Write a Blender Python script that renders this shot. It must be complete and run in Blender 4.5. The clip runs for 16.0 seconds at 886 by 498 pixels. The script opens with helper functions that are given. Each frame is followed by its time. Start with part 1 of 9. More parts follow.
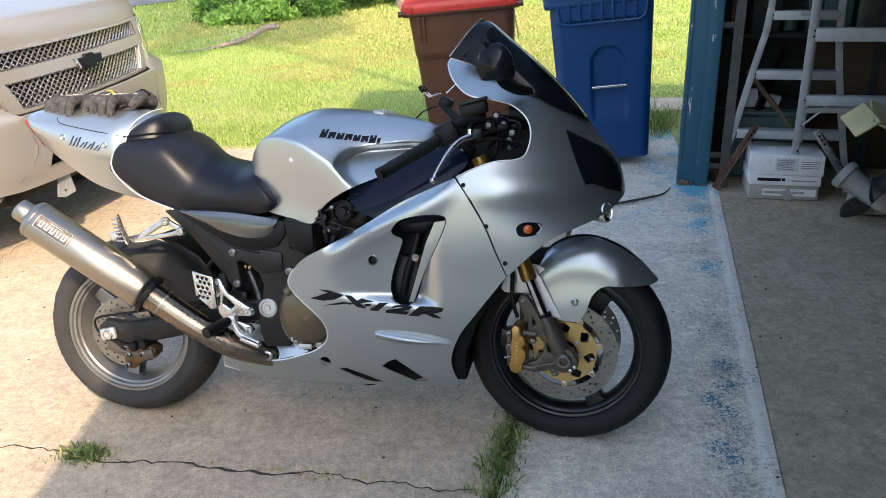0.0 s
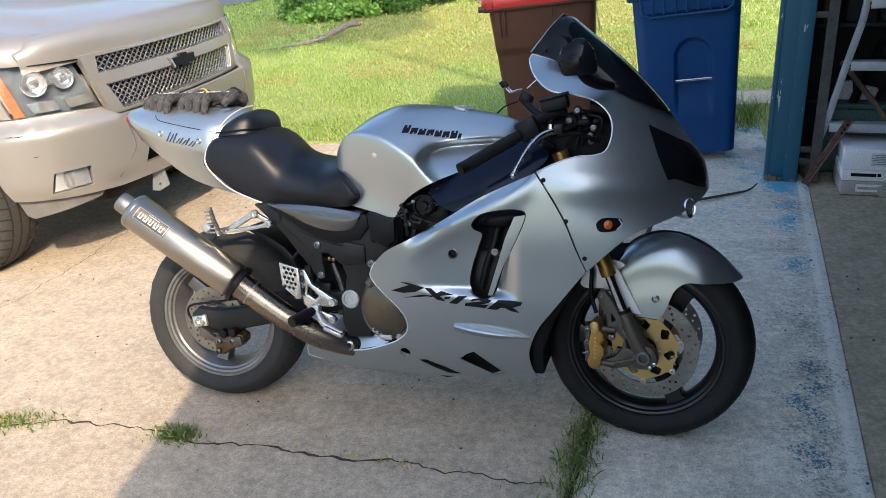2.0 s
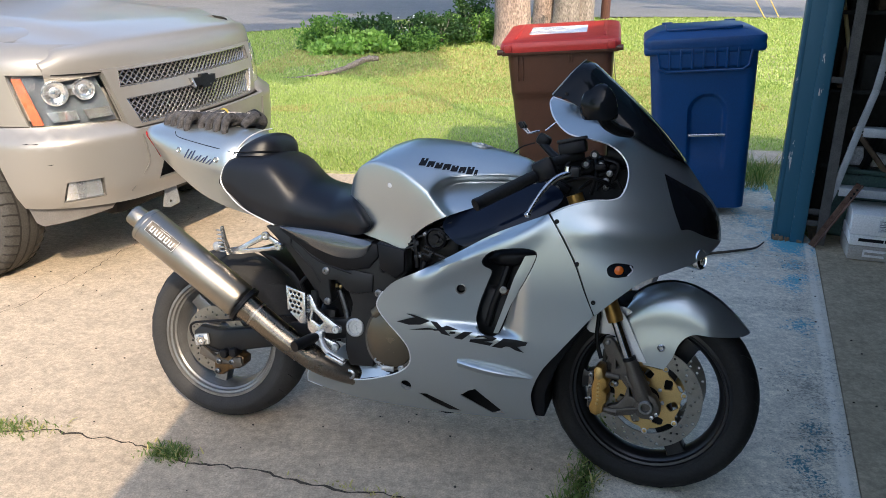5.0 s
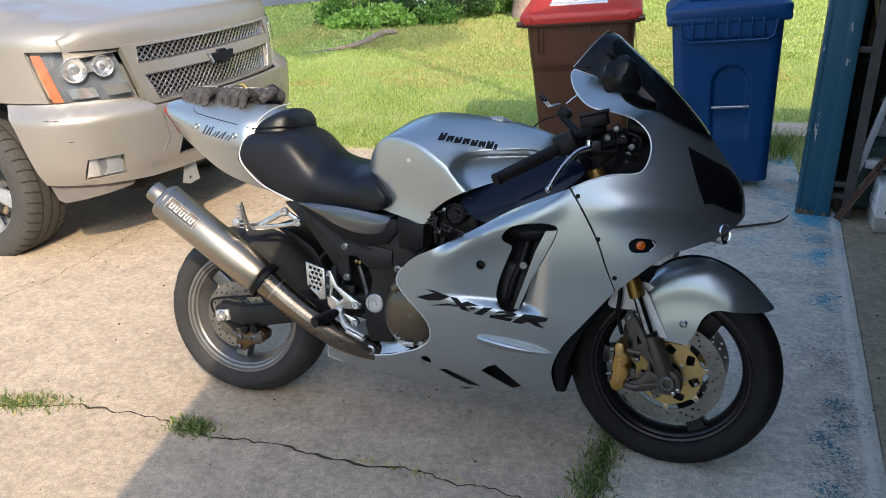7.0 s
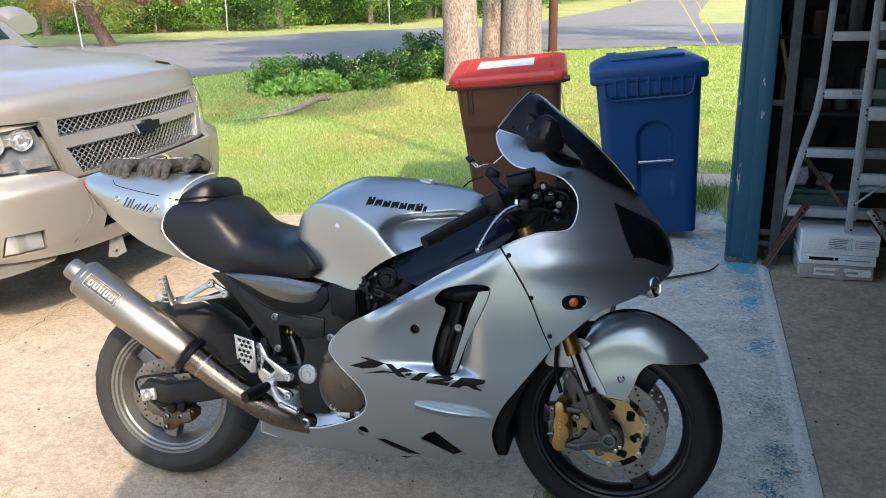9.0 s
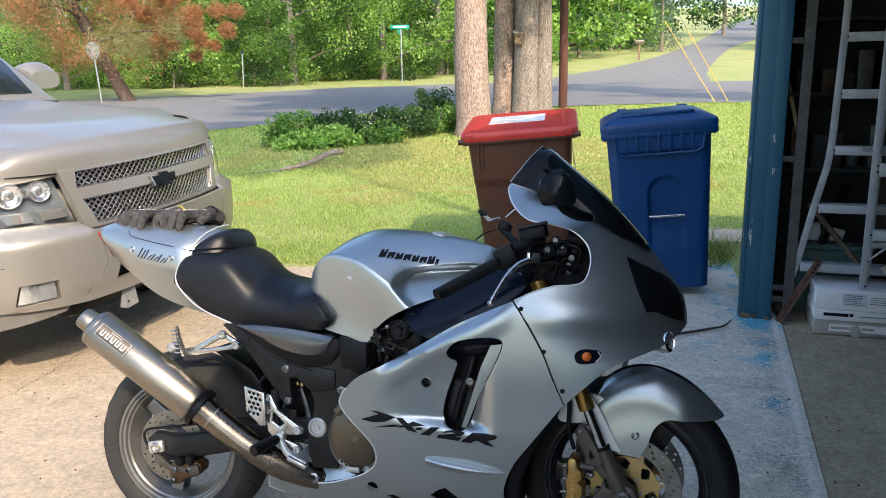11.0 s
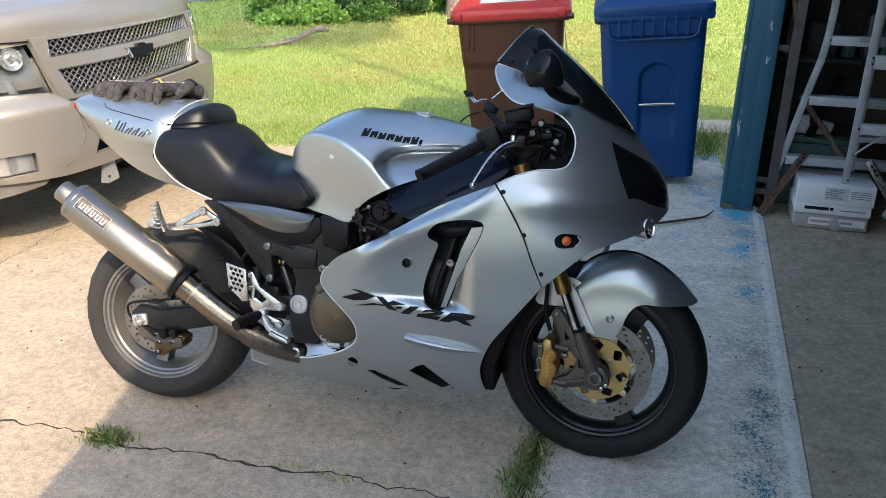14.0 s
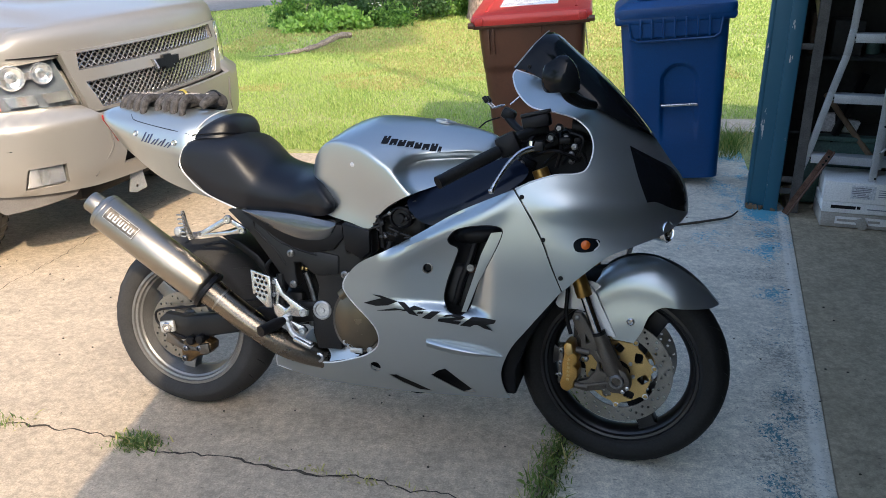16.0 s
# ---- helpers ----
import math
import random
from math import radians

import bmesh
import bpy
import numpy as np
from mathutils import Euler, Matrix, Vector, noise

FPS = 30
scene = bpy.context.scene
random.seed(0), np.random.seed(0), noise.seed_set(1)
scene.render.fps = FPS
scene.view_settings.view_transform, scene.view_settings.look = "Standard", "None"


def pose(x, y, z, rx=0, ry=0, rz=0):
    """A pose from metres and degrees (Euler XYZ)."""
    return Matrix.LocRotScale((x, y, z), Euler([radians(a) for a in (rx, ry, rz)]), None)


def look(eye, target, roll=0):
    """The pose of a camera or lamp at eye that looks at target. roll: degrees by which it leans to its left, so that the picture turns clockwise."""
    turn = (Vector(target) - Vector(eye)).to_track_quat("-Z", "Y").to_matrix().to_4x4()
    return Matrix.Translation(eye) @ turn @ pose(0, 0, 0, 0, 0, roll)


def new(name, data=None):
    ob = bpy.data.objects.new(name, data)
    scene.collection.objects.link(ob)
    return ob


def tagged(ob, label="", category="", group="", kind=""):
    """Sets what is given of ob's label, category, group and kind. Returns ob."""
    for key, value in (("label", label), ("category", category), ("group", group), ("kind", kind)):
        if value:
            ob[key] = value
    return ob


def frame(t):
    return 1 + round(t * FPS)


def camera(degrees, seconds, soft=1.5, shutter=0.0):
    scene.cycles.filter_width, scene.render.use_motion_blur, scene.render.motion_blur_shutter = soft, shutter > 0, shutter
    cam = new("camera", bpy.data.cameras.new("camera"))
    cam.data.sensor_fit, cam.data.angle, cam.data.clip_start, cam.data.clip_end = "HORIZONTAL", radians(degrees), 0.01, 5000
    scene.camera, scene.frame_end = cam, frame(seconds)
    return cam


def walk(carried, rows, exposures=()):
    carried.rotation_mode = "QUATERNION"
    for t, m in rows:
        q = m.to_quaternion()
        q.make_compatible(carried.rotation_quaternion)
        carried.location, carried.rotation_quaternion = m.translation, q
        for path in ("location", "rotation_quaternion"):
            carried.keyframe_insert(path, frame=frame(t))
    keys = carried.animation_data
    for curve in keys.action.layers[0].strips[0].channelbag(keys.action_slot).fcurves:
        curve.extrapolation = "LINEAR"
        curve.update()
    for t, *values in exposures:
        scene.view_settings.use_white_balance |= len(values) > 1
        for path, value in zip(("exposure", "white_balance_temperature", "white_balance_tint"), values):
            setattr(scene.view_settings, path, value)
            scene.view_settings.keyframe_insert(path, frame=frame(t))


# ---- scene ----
# ---------------------------------------------------------------- camera
cam = camera(59.5, 16.0, soft=0.6)
PATH = [
    (0, (-0.002, -0.003, 1.511), (-0.023, 1.845, 0.746), -2.0),
    (0.5, (0.006, -0.024, 1.513), (-0.026, 1.839, 0.788), -2.2),
    (1, (0.008, -0.027, 1.516), (-0.063, 1.839, 0.8), -3.1),
    (1.5, (-0.01, -0.016, 1.508), (-0.153, 1.824, 0.737), -3.4),
    (2, (-0.009, -0.029, 1.52), (-0.227, 1.804, 0.752), -3.7),
    (2.5, (-0.01, -0.031, 1.516), (-0.256, 1.817, 0.792), -3.7),
    (3, (-0.019, -0.064, 1.516), (-0.231, 1.792, 0.8), -3.2),
    (3.5, (-0.025, -0.058, 1.512), (-0.157, 1.801, 0.787), -1.5),
    (4, (-0.029, -0.047, 1.51), (-0.132, 1.818, 0.796), -0.6),
    (4.5, (-0.034, -0.048, 1.514), (-0.209, 1.823, 0.827), 0.0),
    (4.7, (-0.035, -0.042, 1.51), (-0.239, 1.83, 0.834), 0.4),
    (7, (-0.04, -0.022, 1.506), (-0.306, 1.818, 0.769), -0.4),
    (7.5, (-0.027, 0.003, 1.5), (-0.232, 1.84, 0.736), -2.1),
    (8, (-0.023, 0.007, 1.497), (-0.088, 1.856, 0.737), -0.4),
    (8.5, (-0.017, 0.011, 1.497), (-0.08, 1.887, 0.808), -0.0),
    (9, (-0.012, 0.017, 1.502), (-0.135, 1.923, 0.91), -1.4),
    (9.2, (-0.009, 0.01, 1.505), (-0.143, 1.927, 0.95), -1.8),
    (11.3, (-0.018, 0.017, 1.501), (-0.167, 1.958, 1.042), -1.1),
    (11.5, (-0.012, 0.018, 1.502), (-0.149, 1.959, 1.04), -0.8),
    (12, (0.0, 0.013, 1.499), (-0.078, 1.955, 1.026), -0.4),
    (12.5, (0.003, 0.027, 1.502), (-0.024, 1.965, 1.007), -0.9),
    (13, (0.018, 0.036, 1.5), (0.022, 1.957, 0.943), -1.6),
    (13.5, (0.0, 0.038, 1.485), (-0.044, 1.919, 0.809), -0.4),
    (14, (-0.007, 0.022, 1.487), (-0.116, 1.878, 0.747), 0.6),
    (14.5, (-0.005, 0.017, 1.505), (-0.178, 1.868, 0.766), 0.5),
    (15, (-0.001, 0.008, 1.512), (-0.208, 1.865, 0.799), -0.3),
    (15.5, (0.006, 0.007, 1.507), (-0.195, 1.863, 0.791), -0.9),
    (16, (0.01, 0.005, 1.502), (-0.165, 1.858, 0.769), -0.8),
]
EXPOSURES = [(0.0, 1.84, 6350, 11), (1.0, 1.71, 6350, 11), (1.5, 1.62, 6250, 10), (2.0, 1.52, 6000, 9), (2.5, 1.45, 5900, 9), (3.0, 1.41, 5880, 9), (4.0, 1.51, 5950, 9), (4.5, 1.46, 5950, 9), (7.0, 1.34, 5950, 9), (7.5, 1.34, 5950, 9), (8.0, 1.50, 5950, 10), (8.5, 1.66, 6100, 10), (9.0, 1.60, 6000, 9), (11.5, 1.41, 5980, 9), (12.5, 1.53, 5980, 8), (14.0, 1.60, 6080, 9), (14.5, 1.54, 6050, 9), (15.0, 1.50, 6000, 9), (16.0, 1.48, 6000, 9)]
walk(cam, [(t, look(eye, target, roll)) for t, eye, target, roll in PATH], EXPOSURES)

# ---------------------------------------------------------------- light
SUN_TO = Vector((0.58, -1.25, 1.0)).normalized()
world = bpy.data.worlds.new("world")
scene.world = world
world.use_nodes = True
wn = world.node_tree
sky = wn.nodes.new("ShaderNodeTexSky")
sky.sky_type = "NISHITA"
sky.sun_disc = False
sky.sun_elevation = math.asin(SUN_TO.z)
sky.sun_rotation = math.atan2(SUN_TO.x, SUN_TO.y)
sky.air_density, sky.dust_density = 1.0, 3.0
wn.nodes["Background"].inputs["Strength"].default_value = 0.15
wn.links.new(sky.outputs[0], wn.nodes["Background"].inputs["Color"])
sun_data = bpy.data.lights.new("sun", "SUN")
sun_data.energy, sun_data.angle, sun_data.color = 1.90, radians(0.53), (1.0, 0.775, 0.52)
sun = new("sun", sun_data)
sun.matrix_world = Matrix.Translation((8, -7, 14)) @ SUN_TO.to_track_quat("Z", "Y").to_matrix().to_4x4()



# ---------------------------------------------------------------- materials
def node_mat(name):
    m = bpy.data.materials.new(name)
    m.use_nodes = True
    return m, m.node_tree.nodes, m.node_tree.links, m.node_tree.nodes["Principled BSDF"]


def surf(name, c1, c2=None, scale=8.0, rough=0.6, metal=0.0, bump=0.0, fine=90.0, speck=0.25, coat=0.0, spec=0.5, rand=0.0, rough_var=0.08, stretch=(1, 1, 1), relief=0.004):
    """A surface of two colours mottled at two scales, with grain in its relief and gloss."""
    m, n, l, b = node_mat(name)
    c2 = c2 or tuple(v * 0.8 for v in c1)
    tc = n.new("ShaderNodeTexCoord")
    mp = n.new("ShaderNodeMapping")
    mp.inputs["Scale"].default_value = stretch
    l.new(tc.outputs["Object"], mp.inputs[0])
    big = n.new("ShaderNodeTexNoise")
    big.inputs["Scale"].default_value, big.inputs["Detail"].default_value, big.inputs["Roughness"].default_value = scale, 6, 0.6
    small = n.new("ShaderNodeTexNoise")
    small.inputs["Scale"].default_value, small.inputs["Detail"].default_value = fine, 3
    l.new(mp.outputs[0], big.inputs["Vector"])
    l.new(mp.outputs[0], small.inputs["Vector"])
    ramp = n.new("ShaderNodeMapRange")
    ramp.inputs[1].default_value, ramp.inputs[2].default_value = 0.32, 0.68
    l.new(big.outputs["Fac"], ramp.inputs[0])
    mix = n.new("ShaderNodeMix")
    mix.data_type = "RGBA"
    mix.inputs["A"].default_value, mix.inputs["B"].default_value = (*c1, 1), (*c2, 1)
    l.new(ramp.outputs[0], mix.inputs["Factor"])
    sp = n.new("ShaderNodeMapRange")
    sp.inputs[1].default_value, sp.inputs[2].default_value = 0.3, 0.7
    sp.inputs[3].default_value, sp.inputs[4].default_value = 1 - speck, 1 + speck
    l.new(small.outputs["Fac"], sp.inputs[0])
    mul = n.new("ShaderNodeVectorMath")
    mul.operation = "SCALE"
    l.new(mix.outputs["Result"], mul.inputs[0])
    l.new(sp.outputs[0], mul.inputs["Scale"])
    last = mul
    if rand:
        oi = n.new("ShaderNodeNewGeometry")
        rr = n.new("ShaderNodeMapRange")
        rr.inputs[3].default_value, rr.inputs[4].default_value = 1 - rand, 1 + rand
        l.new(oi.outputs["Random Per Island"], rr.inputs[0])
        m2 = n.new("ShaderNodeVectorMath")
        m2.operation = "SCALE"
        l.new(mul.outputs[0], m2.inputs[0])
        l.new(rr.outputs[0], m2.inputs["Scale"])
        last = m2
    l.new(last.outputs[0], b.inputs["Base Color"])
    rg = n.new("ShaderNodeMapRange")
    rg.inputs[3].default_value, rg.inputs[4].default_value = max(0.02, rough - rough_var), min(1.0, rough + rough_var)
    l.new(big.outputs["Fac"], rg.inputs[0])
    l.new(rg.outputs[0], b.inputs["Roughness"])
    b.inputs["Metallic"].default_value = metal
    b.inputs["Specular IOR Level"].default_value = spec
    if coat:
        b.inputs["Coat Weight"].default_value, b.inputs["Coat Roughness"].default_value = coat, 0.06
    if bump:
        bp = n.new("ShaderNodeBump")
        bp.inputs["Strength"].default_value, bp.inputs["Distance"].default_value = min(1.0, bump), relief
        l.new(small.outputs["Fac"], bp.inputs["Height"])
        l.new(bp.outputs[0], b.inputs["Normal"])
    return m


def leafy(name, c1, c2, trans=0.35, scale=0.6):
    """Leaves: each leaf takes its own green, lets some light through."""
    m, n, l, b = node_mat(name)
    g = n.new("ShaderNodeNewGeometry")
    mix = n.new("ShaderNodeMix")
    mix.data_type = "RGBA"
    mix.inputs["A"].default_value, mix.inputs["B"].default_value = (*c1, 1), (*c2, 1)
    l.new(g.outputs["Random Per Island"], mix.inputs["Factor"])
    l.new(mix.outputs["Result"], b.inputs["Base Color"])
    b.inputs["Roughness"].default_value = 0.55
    t = n.new("ShaderNodeBsdfTranslucent")
    br = n.new("ShaderNodeVectorMath")
    br.operation = "MULTIPLY"
    br.inputs[1].default_value = (1.3, 1.5, 0.6)
    l.new(mix.outputs["Result"], br.inputs[0])
    l.new(br.outputs[0], t.inputs["Color"])
    ms = n.new("ShaderNodeMixShader")
    ms.inputs[0].default_value = trans
    l.new(b.outputs[0], ms.inputs[1])
    l.new(t.outputs[0], ms.inputs[2])
    l.new(ms.outputs[0], n["Material Output"].inputs["Surface"])
    return m


def glass(name, color=(1, 1, 1), rough=0.02):
    m, n, l, b = node_mat(name)
    b.inputs["Base Color"].default_value = (*color, 1)
    b.inputs["Roughness"].default_value = rough
    b.inputs["Transmission Weight"].default_value = 1.0
    b.inputs["IOR"].default_value = 1.2
    return m


SILVER = surf("silver_metallic_paint", (0.405, 0.445, 0.458), (0.39, 0.428, 0.440), 3, 0.32, 0.82, 0.02, 900, 0.05, coat=0.5, rough_var=0.02)
COVER_GREY = surf("dark_grey_metallic", (0.120, 0.126, 0.128), (0.100, 0.105, 0.108), 3, 0.24, 0.7, 0.02, 900, 0.05, coat=1.0, rough_var=0.02)
SILVER_EDGE = surf("bright_edge_paint", (0.74, 0.75, 0.76), (0.68, 0.68, 0.68), 4, 0.3, 0.4, 0, 500, 0.05)
BLACK_PLASTIC = surf("black_plastic", (0.007, 0.007, 0.008), (0.005, 0.005, 0.006), 20, 0.42, 0, 0.15, 400, 0.2, spec=0.2)
BLACK_SATIN = surf("black_frame_paint", (0.017, 0.0175, 0.018), (0.013, 0.013, 0.0135), 10, 0.36, 0.0, 0.06, 300, 0.15, spec=0.24)
BLACK_GLOSS = surf("smoked_plastic", (0.008, 0.009, 0.011), (0.006, 0.007, 0.009), 6, 0.07, 0, 0, 300, 0.1, spec=0.16, rough_var=0.02)
DEEP_BLUE = surf("glossy_blue_black", (0.007, 0.011, 0.024), (0.006, 0.009, 0.02), 6, 0.10, 0, 0, 300, 0.1, spec=0.16, rough_var=0.02)
LEATHER = surf("black_vinyl", (0.007, 0.008, 0.012), (0.006, 0.007, 0.010), 14, 0.40, 0, 0.06, 900, 0.1, spec=0.34, rough_var=0.03)
RUBBER = surf("tyre_rubber", (0.009, 0.009, 0.009), (0.015, 0.0145, 0.0135), 7, 0.6, 0, 0.25, 160, 0.25, spec=0.2)
CAR_TYRE = surf("dusty_car_tyre", (0.045, 0.043, 0.04), (0.06, 0.057, 0.052), 7, 0.8, 0, 0.3, 120, 0.25)
# darker than the tyre: the shade inside the tread put into colour
TREAD_GREY = surf("shaded_tread_groove", (0.020, 0.019, 0.018), (0.028, 0.026, 0.024), 7, 0.9)
BOLT_STEEL = surf("dull_bolt_steel", (0.22, 0.22, 0.22), (0.14, 0.14, 0.14), 30, 0.35, 0.9)
LAMP_CHROME = surf("bright_lamp_reflector", (0.84, 0.85, 0.87), (0.70, 0.72, 0.75), 16, 0.14, 0.9, 0.12, 45, 0.05)
AMBER_MARK = surf("salmon_amber_marker", (0.44, 0.085, 0.035), (0.38, 0.072, 0.03), 20, 0.3)
RIM = surf("gunmetal_rim", (0.22, 0.217, 0.21), (0.165, 0.16, 0.153), 9, 0.34, 0.5, 0.05, 250, 0.15)
RIM_DARK = surf("dark_rim", (0.022, 0.022, 0.024), (0.016, 0.016, 0.017), 9, 0.30, 0.4, 0.05, 250, 0.15)
TITANIUM = surf("brushed_titanium", (0.35, 0.32, 0.275), (0.29, 0.26, 0.22), 3, 0.36, 1.0, 0.02, 500, 0.06, rough_var=0.03)
RUBBER_DUSTY = surf("dusty_tyre_rubber", (0.052, 0.051, 0.050), (0.032, 0.0315, 0.031), 5, 0.7, 0, 0.12, 220, 0.12, spec=0.15)
TITANIUM_PLATE = surf("darkened_titanium_plate", (0.10, 0.09, 0.08), (0.07, 0.063, 0.055), 8, 0.45, 0.8)
TITANIUM_HOT = surf("heat_tinted_pipe", (0.27, 0.225, 0.17), (0.17, 0.15, 0.13), 7, 0.27, 1.0, 0.02, 200, 0.15)
ALU = surf("polished_aluminium", (0.57, 0.57, 0.57), (0.44, 0.44, 0.44), 16, 0.26, 0.95, 0.08, 240, 0.12)
LADDER_ALU = surf("dusty_ladder_aluminium", (0.52, 0.53, 0.53), (0.40, 0.41, 0.41), 9, 0.45, 0.2, 0.1, 160, 0.12)
ALU_DULL = surf("dull_aluminium", (0.56, 0.57, 0.57), (0.40, 0.41, 0.41), 9, 0.42, 0.7, 0.15, 180, 0.15)
STEEL = surf("brake_disc_steel", (0.30, 0.29, 0.27), (0.20, 0.19, 0.175), 12, 0.32, 1.0, 0.08, 350, 0.12)
CHROME = surf("chrome", (0.8, 0.8, 0.8), (0.7, 0.7, 0.7), 10, 0.08, 1.0)
GRILLE_CHROME = surf("dull_chrome_mesh", (0.60, 0.60, 0.61), (0.50, 0.50, 0.51), 20, 0.25, 0.9)
GOLD_DARK = surf("grimy_gold_caliper", (0.15, 0.088, 0.032), (0.05, 0.034, 0.02), 24, 0.4, 0.6, 0.1, 200, 0.25)
GOLD = surf("gold_anodised", (0.47, 0.28, 0.085), (0.38, 0.22, 0.06), 10, 0.34, 0.8, 0.06, 300, 0.12)
GOLD_PALE = surf("pale_gold_disc_carrier", (0.56, 0.39, 0.16), (0.46, 0.32, 0.125), 12, 0.36, 0.75, 0.06, 300, 0.1)
BRONZE = surf("bronze_engine_paint", (0.115, 0.093, 0.062), (0.095, 0.077, 0.052), 5, 0.26, 0.5, 0.04, 260, 0.06)
FORK_DARK = surf("dark_bronze_casting", (0.105, 0.090, 0.072), (0.07, 0.06, 0.05), 12, 0.42, 0.4, 0.1, 260, 0.15)
DECAL_BLACK = surf("black_decal", (0.008, 0.008, 0.009), (0.007, 0.007, 0.008), 20, 0.55, spec=0.2)
DECAL_BLUE = surf("dark_blue_decal", (0.02, 0.03, 0.10), (0.016, 0.024, 0.08), 20, 0.35)
RED_LENS = surf("red_lamp_lens", (0.42, 0.02, 0.02), (0.32, 0.015, 0.015), 20, 0.12)
ORANGE_LENS = surf("amber_lens", (0.55, 0.12, 0.012), (0.48, 0.10, 0.01), 20, 0.15)
SUV_PAINT = surf("champagne_paint", (0.305, 0.288, 0.262), (0.29, 0.273, 0.248), 2, 0.36, 0.40, 0.02, 800, 0.04, coat=0.4, rough_var=0.03)
SUV_DARK = surf("grey_plastic_valance", (0.15, 0.14, 0.13), (0.12, 0.11, 0.10), 8, 0.6, 0, 0.15, 200, 0.15)
LAMP_BACK = surf("lamp_housing", (0.15, 0.175, 0.205), (0.09, 0.105, 0.13), 9, 0.2, 0.35, 0.0, 60, 0.05)
CLEAR = glass("clear_lens")
SMOKED_GLASS = surf("tinted_car_glass", (0.02, 0.025, 0.028), (0.02, 0.025, 0.028), 3, 0.05)
BIN_BROWN = surf("brown_bin_plastic", (0.090, 0.037, 0.018), (0.072, 0.030, 0.014), 5, 0.38, 0, 0.25, 130, 0.12)
BIN_RED = surf("faded_red_lid_plastic", (0.50, 0.040, 0.030), (0.43, 0.033, 0.026), 4, 0.42, 0, 0.2, 130, 0.1)
BIN_BLUE = surf("blue_bin_plastic", (0.002, 0.053, 0.185), (0.002, 0.045, 0.162), 4, 0.42, 0, 0.2, 130, 0.1)
PAPER = surf("white_paper_label", (0.72, 0.72, 0.72), (0.62, 0.62, 0.63), 12, 0.7)
PRINT_GREY = surf("grey_print", (0.30, 0.30, 0.32), (0.22, 0.22, 0.24), 60, 0.7)
CARD_WHITE = surf("whitish_cardboard", (0.90, 0.88, 0.84), (0.82, 0.80, 0.76), 5, 0.75, 0, 0.2, 120, 0.1)
CARD_GREY = surf("worn_grey_cardboard", (0.50, 0.46, 0.40), (0.36, 0.33, 0.28), 6, 0.8, 0, 0.2, 120, 0.15)
RUST = surf("rusty_steel", (0.20, 0.12, 0.085), (0.09, 0.045, 0.03), 22, 0.7, 0.4, 0.4, 160, 0.3)
GALV = surf("galvanised_track", (0.15, 0.145, 0.14), (0.09, 0.088, 0.085), 10, 0.5, 0.6, 0.15, 140, 0.2)
GREEN_CLOTH = surf("dark_green_plastic", (0.07, 0.135, 0.115), (0.05, 0.10, 0.085), 8, 0.5)
YELLOWISH = surf("yellowed_plastic_panel", (0.55, 0.48, 0.24), (0.47, 0.41, 0.20), 6, 0.5, 0, 0.2, 100, 0.12)
PROP_GREY = surf("grey_gearcase_paint", (0.36, 0.35, 0.33), (0.27, 0.26, 0.24), 8, 0.5, 0.1, 0.2, 120, 0.2)
PROP_DARK = surf("worn_propeller_metal", (0.05, 0.052, 0.055), (0.12, 0.12, 0.12), 9, 0.4, 0.5, 0.2, 120, 0.25)
WOOD = surf("weathered_wood", (0.25, 0.17, 0.10), (0.16, 0.11, 0.07), 6, 0.75, 0, 0.3, 60, 0.2, stretch=(1, 1, 0.2))
GLOVE = surf("dark_glove_fabric", (0.014, 0.013, 0.014), (0.085, 0.080, 0.080), 60, 0.8, 0, 0.6, 300, 0.35)
GLOVE_GREY = surf("grey_glove_print", (0.50, 0.47, 0.45), (0.36, 0.33, 0.31), 60, 0.75)
GLOVE_YELLOW = surf("yellow_glove_patch", (0.42, 0.34, 0.04), (0.35, 0.28, 0.04), 60, 0.7)
BARK = surf("pine_bark", (0.37, 0.275, 0.225), (0.25, 0.18, 0.145), 9, 0.9, 0, 1.0, 42, 0.5, stretch=(1, 1, 0.4), relief=0.03)
DARK_BARK = surf("dark_pine_bark", (0.11, 0.075, 0.055), (0.06, 0.042, 0.033), 5, 0.9, 0, 1.0, 22, 0.45, stretch=(1, 1, 0.3), relief=0.02)
BARK_GREY = surf("grey_bark", (0.27, 0.225, 0.195), (0.19, 0.16, 0.14), 9, 0.9, 0, 1.0, 40, 0.5, stretch=(1, 1, 0.35), relief=0.03)
POLE_WOOD = surf("creosoted_pole", (0.105, 0.038, 0.026), (0.07, 0.028, 0.02), 4, 0.85, 0, 0.4, 40, 0.3, stretch=(1, 1, 0.1))
# wide spread of greens puts sunlit highlights and dark gaps into the crowns
LEAF = leafy("green_leaves", (0.055, 0.135, 0.030), (0.25, 0.40, 0.095), 0.45)
LEAF_LIGHT = leafy("sunny_leaves", (0.15, 0.28, 0.060), (0.42, 0.58, 0.16), 0.45)
LEAF_DARK = leafy("dark_leaves", (0.022, 0.06, 0.018), (0.05, 0.11, 0.025))
NEEDLE_RUST = leafy("dead_brown_needles", (0.26, 0.125, 0.06), (0.46, 0.22, 0.10), 0.3)
NEEDLE_OLIVE = leafy("fading_needles", (0.14, 0.18, 0.075), (0.34, 0.27, 0.13), 0.3)
NEEDLE_BLUE = leafy("spruce_needles", (0.05, 0.10, 0.065), (0.09, 0.15, 0.10), 0.2)
GRASS = leafy("grass_blades", (0.210, 0.315, 0.072), (0.520, 0.560, 0.215), 0.4)
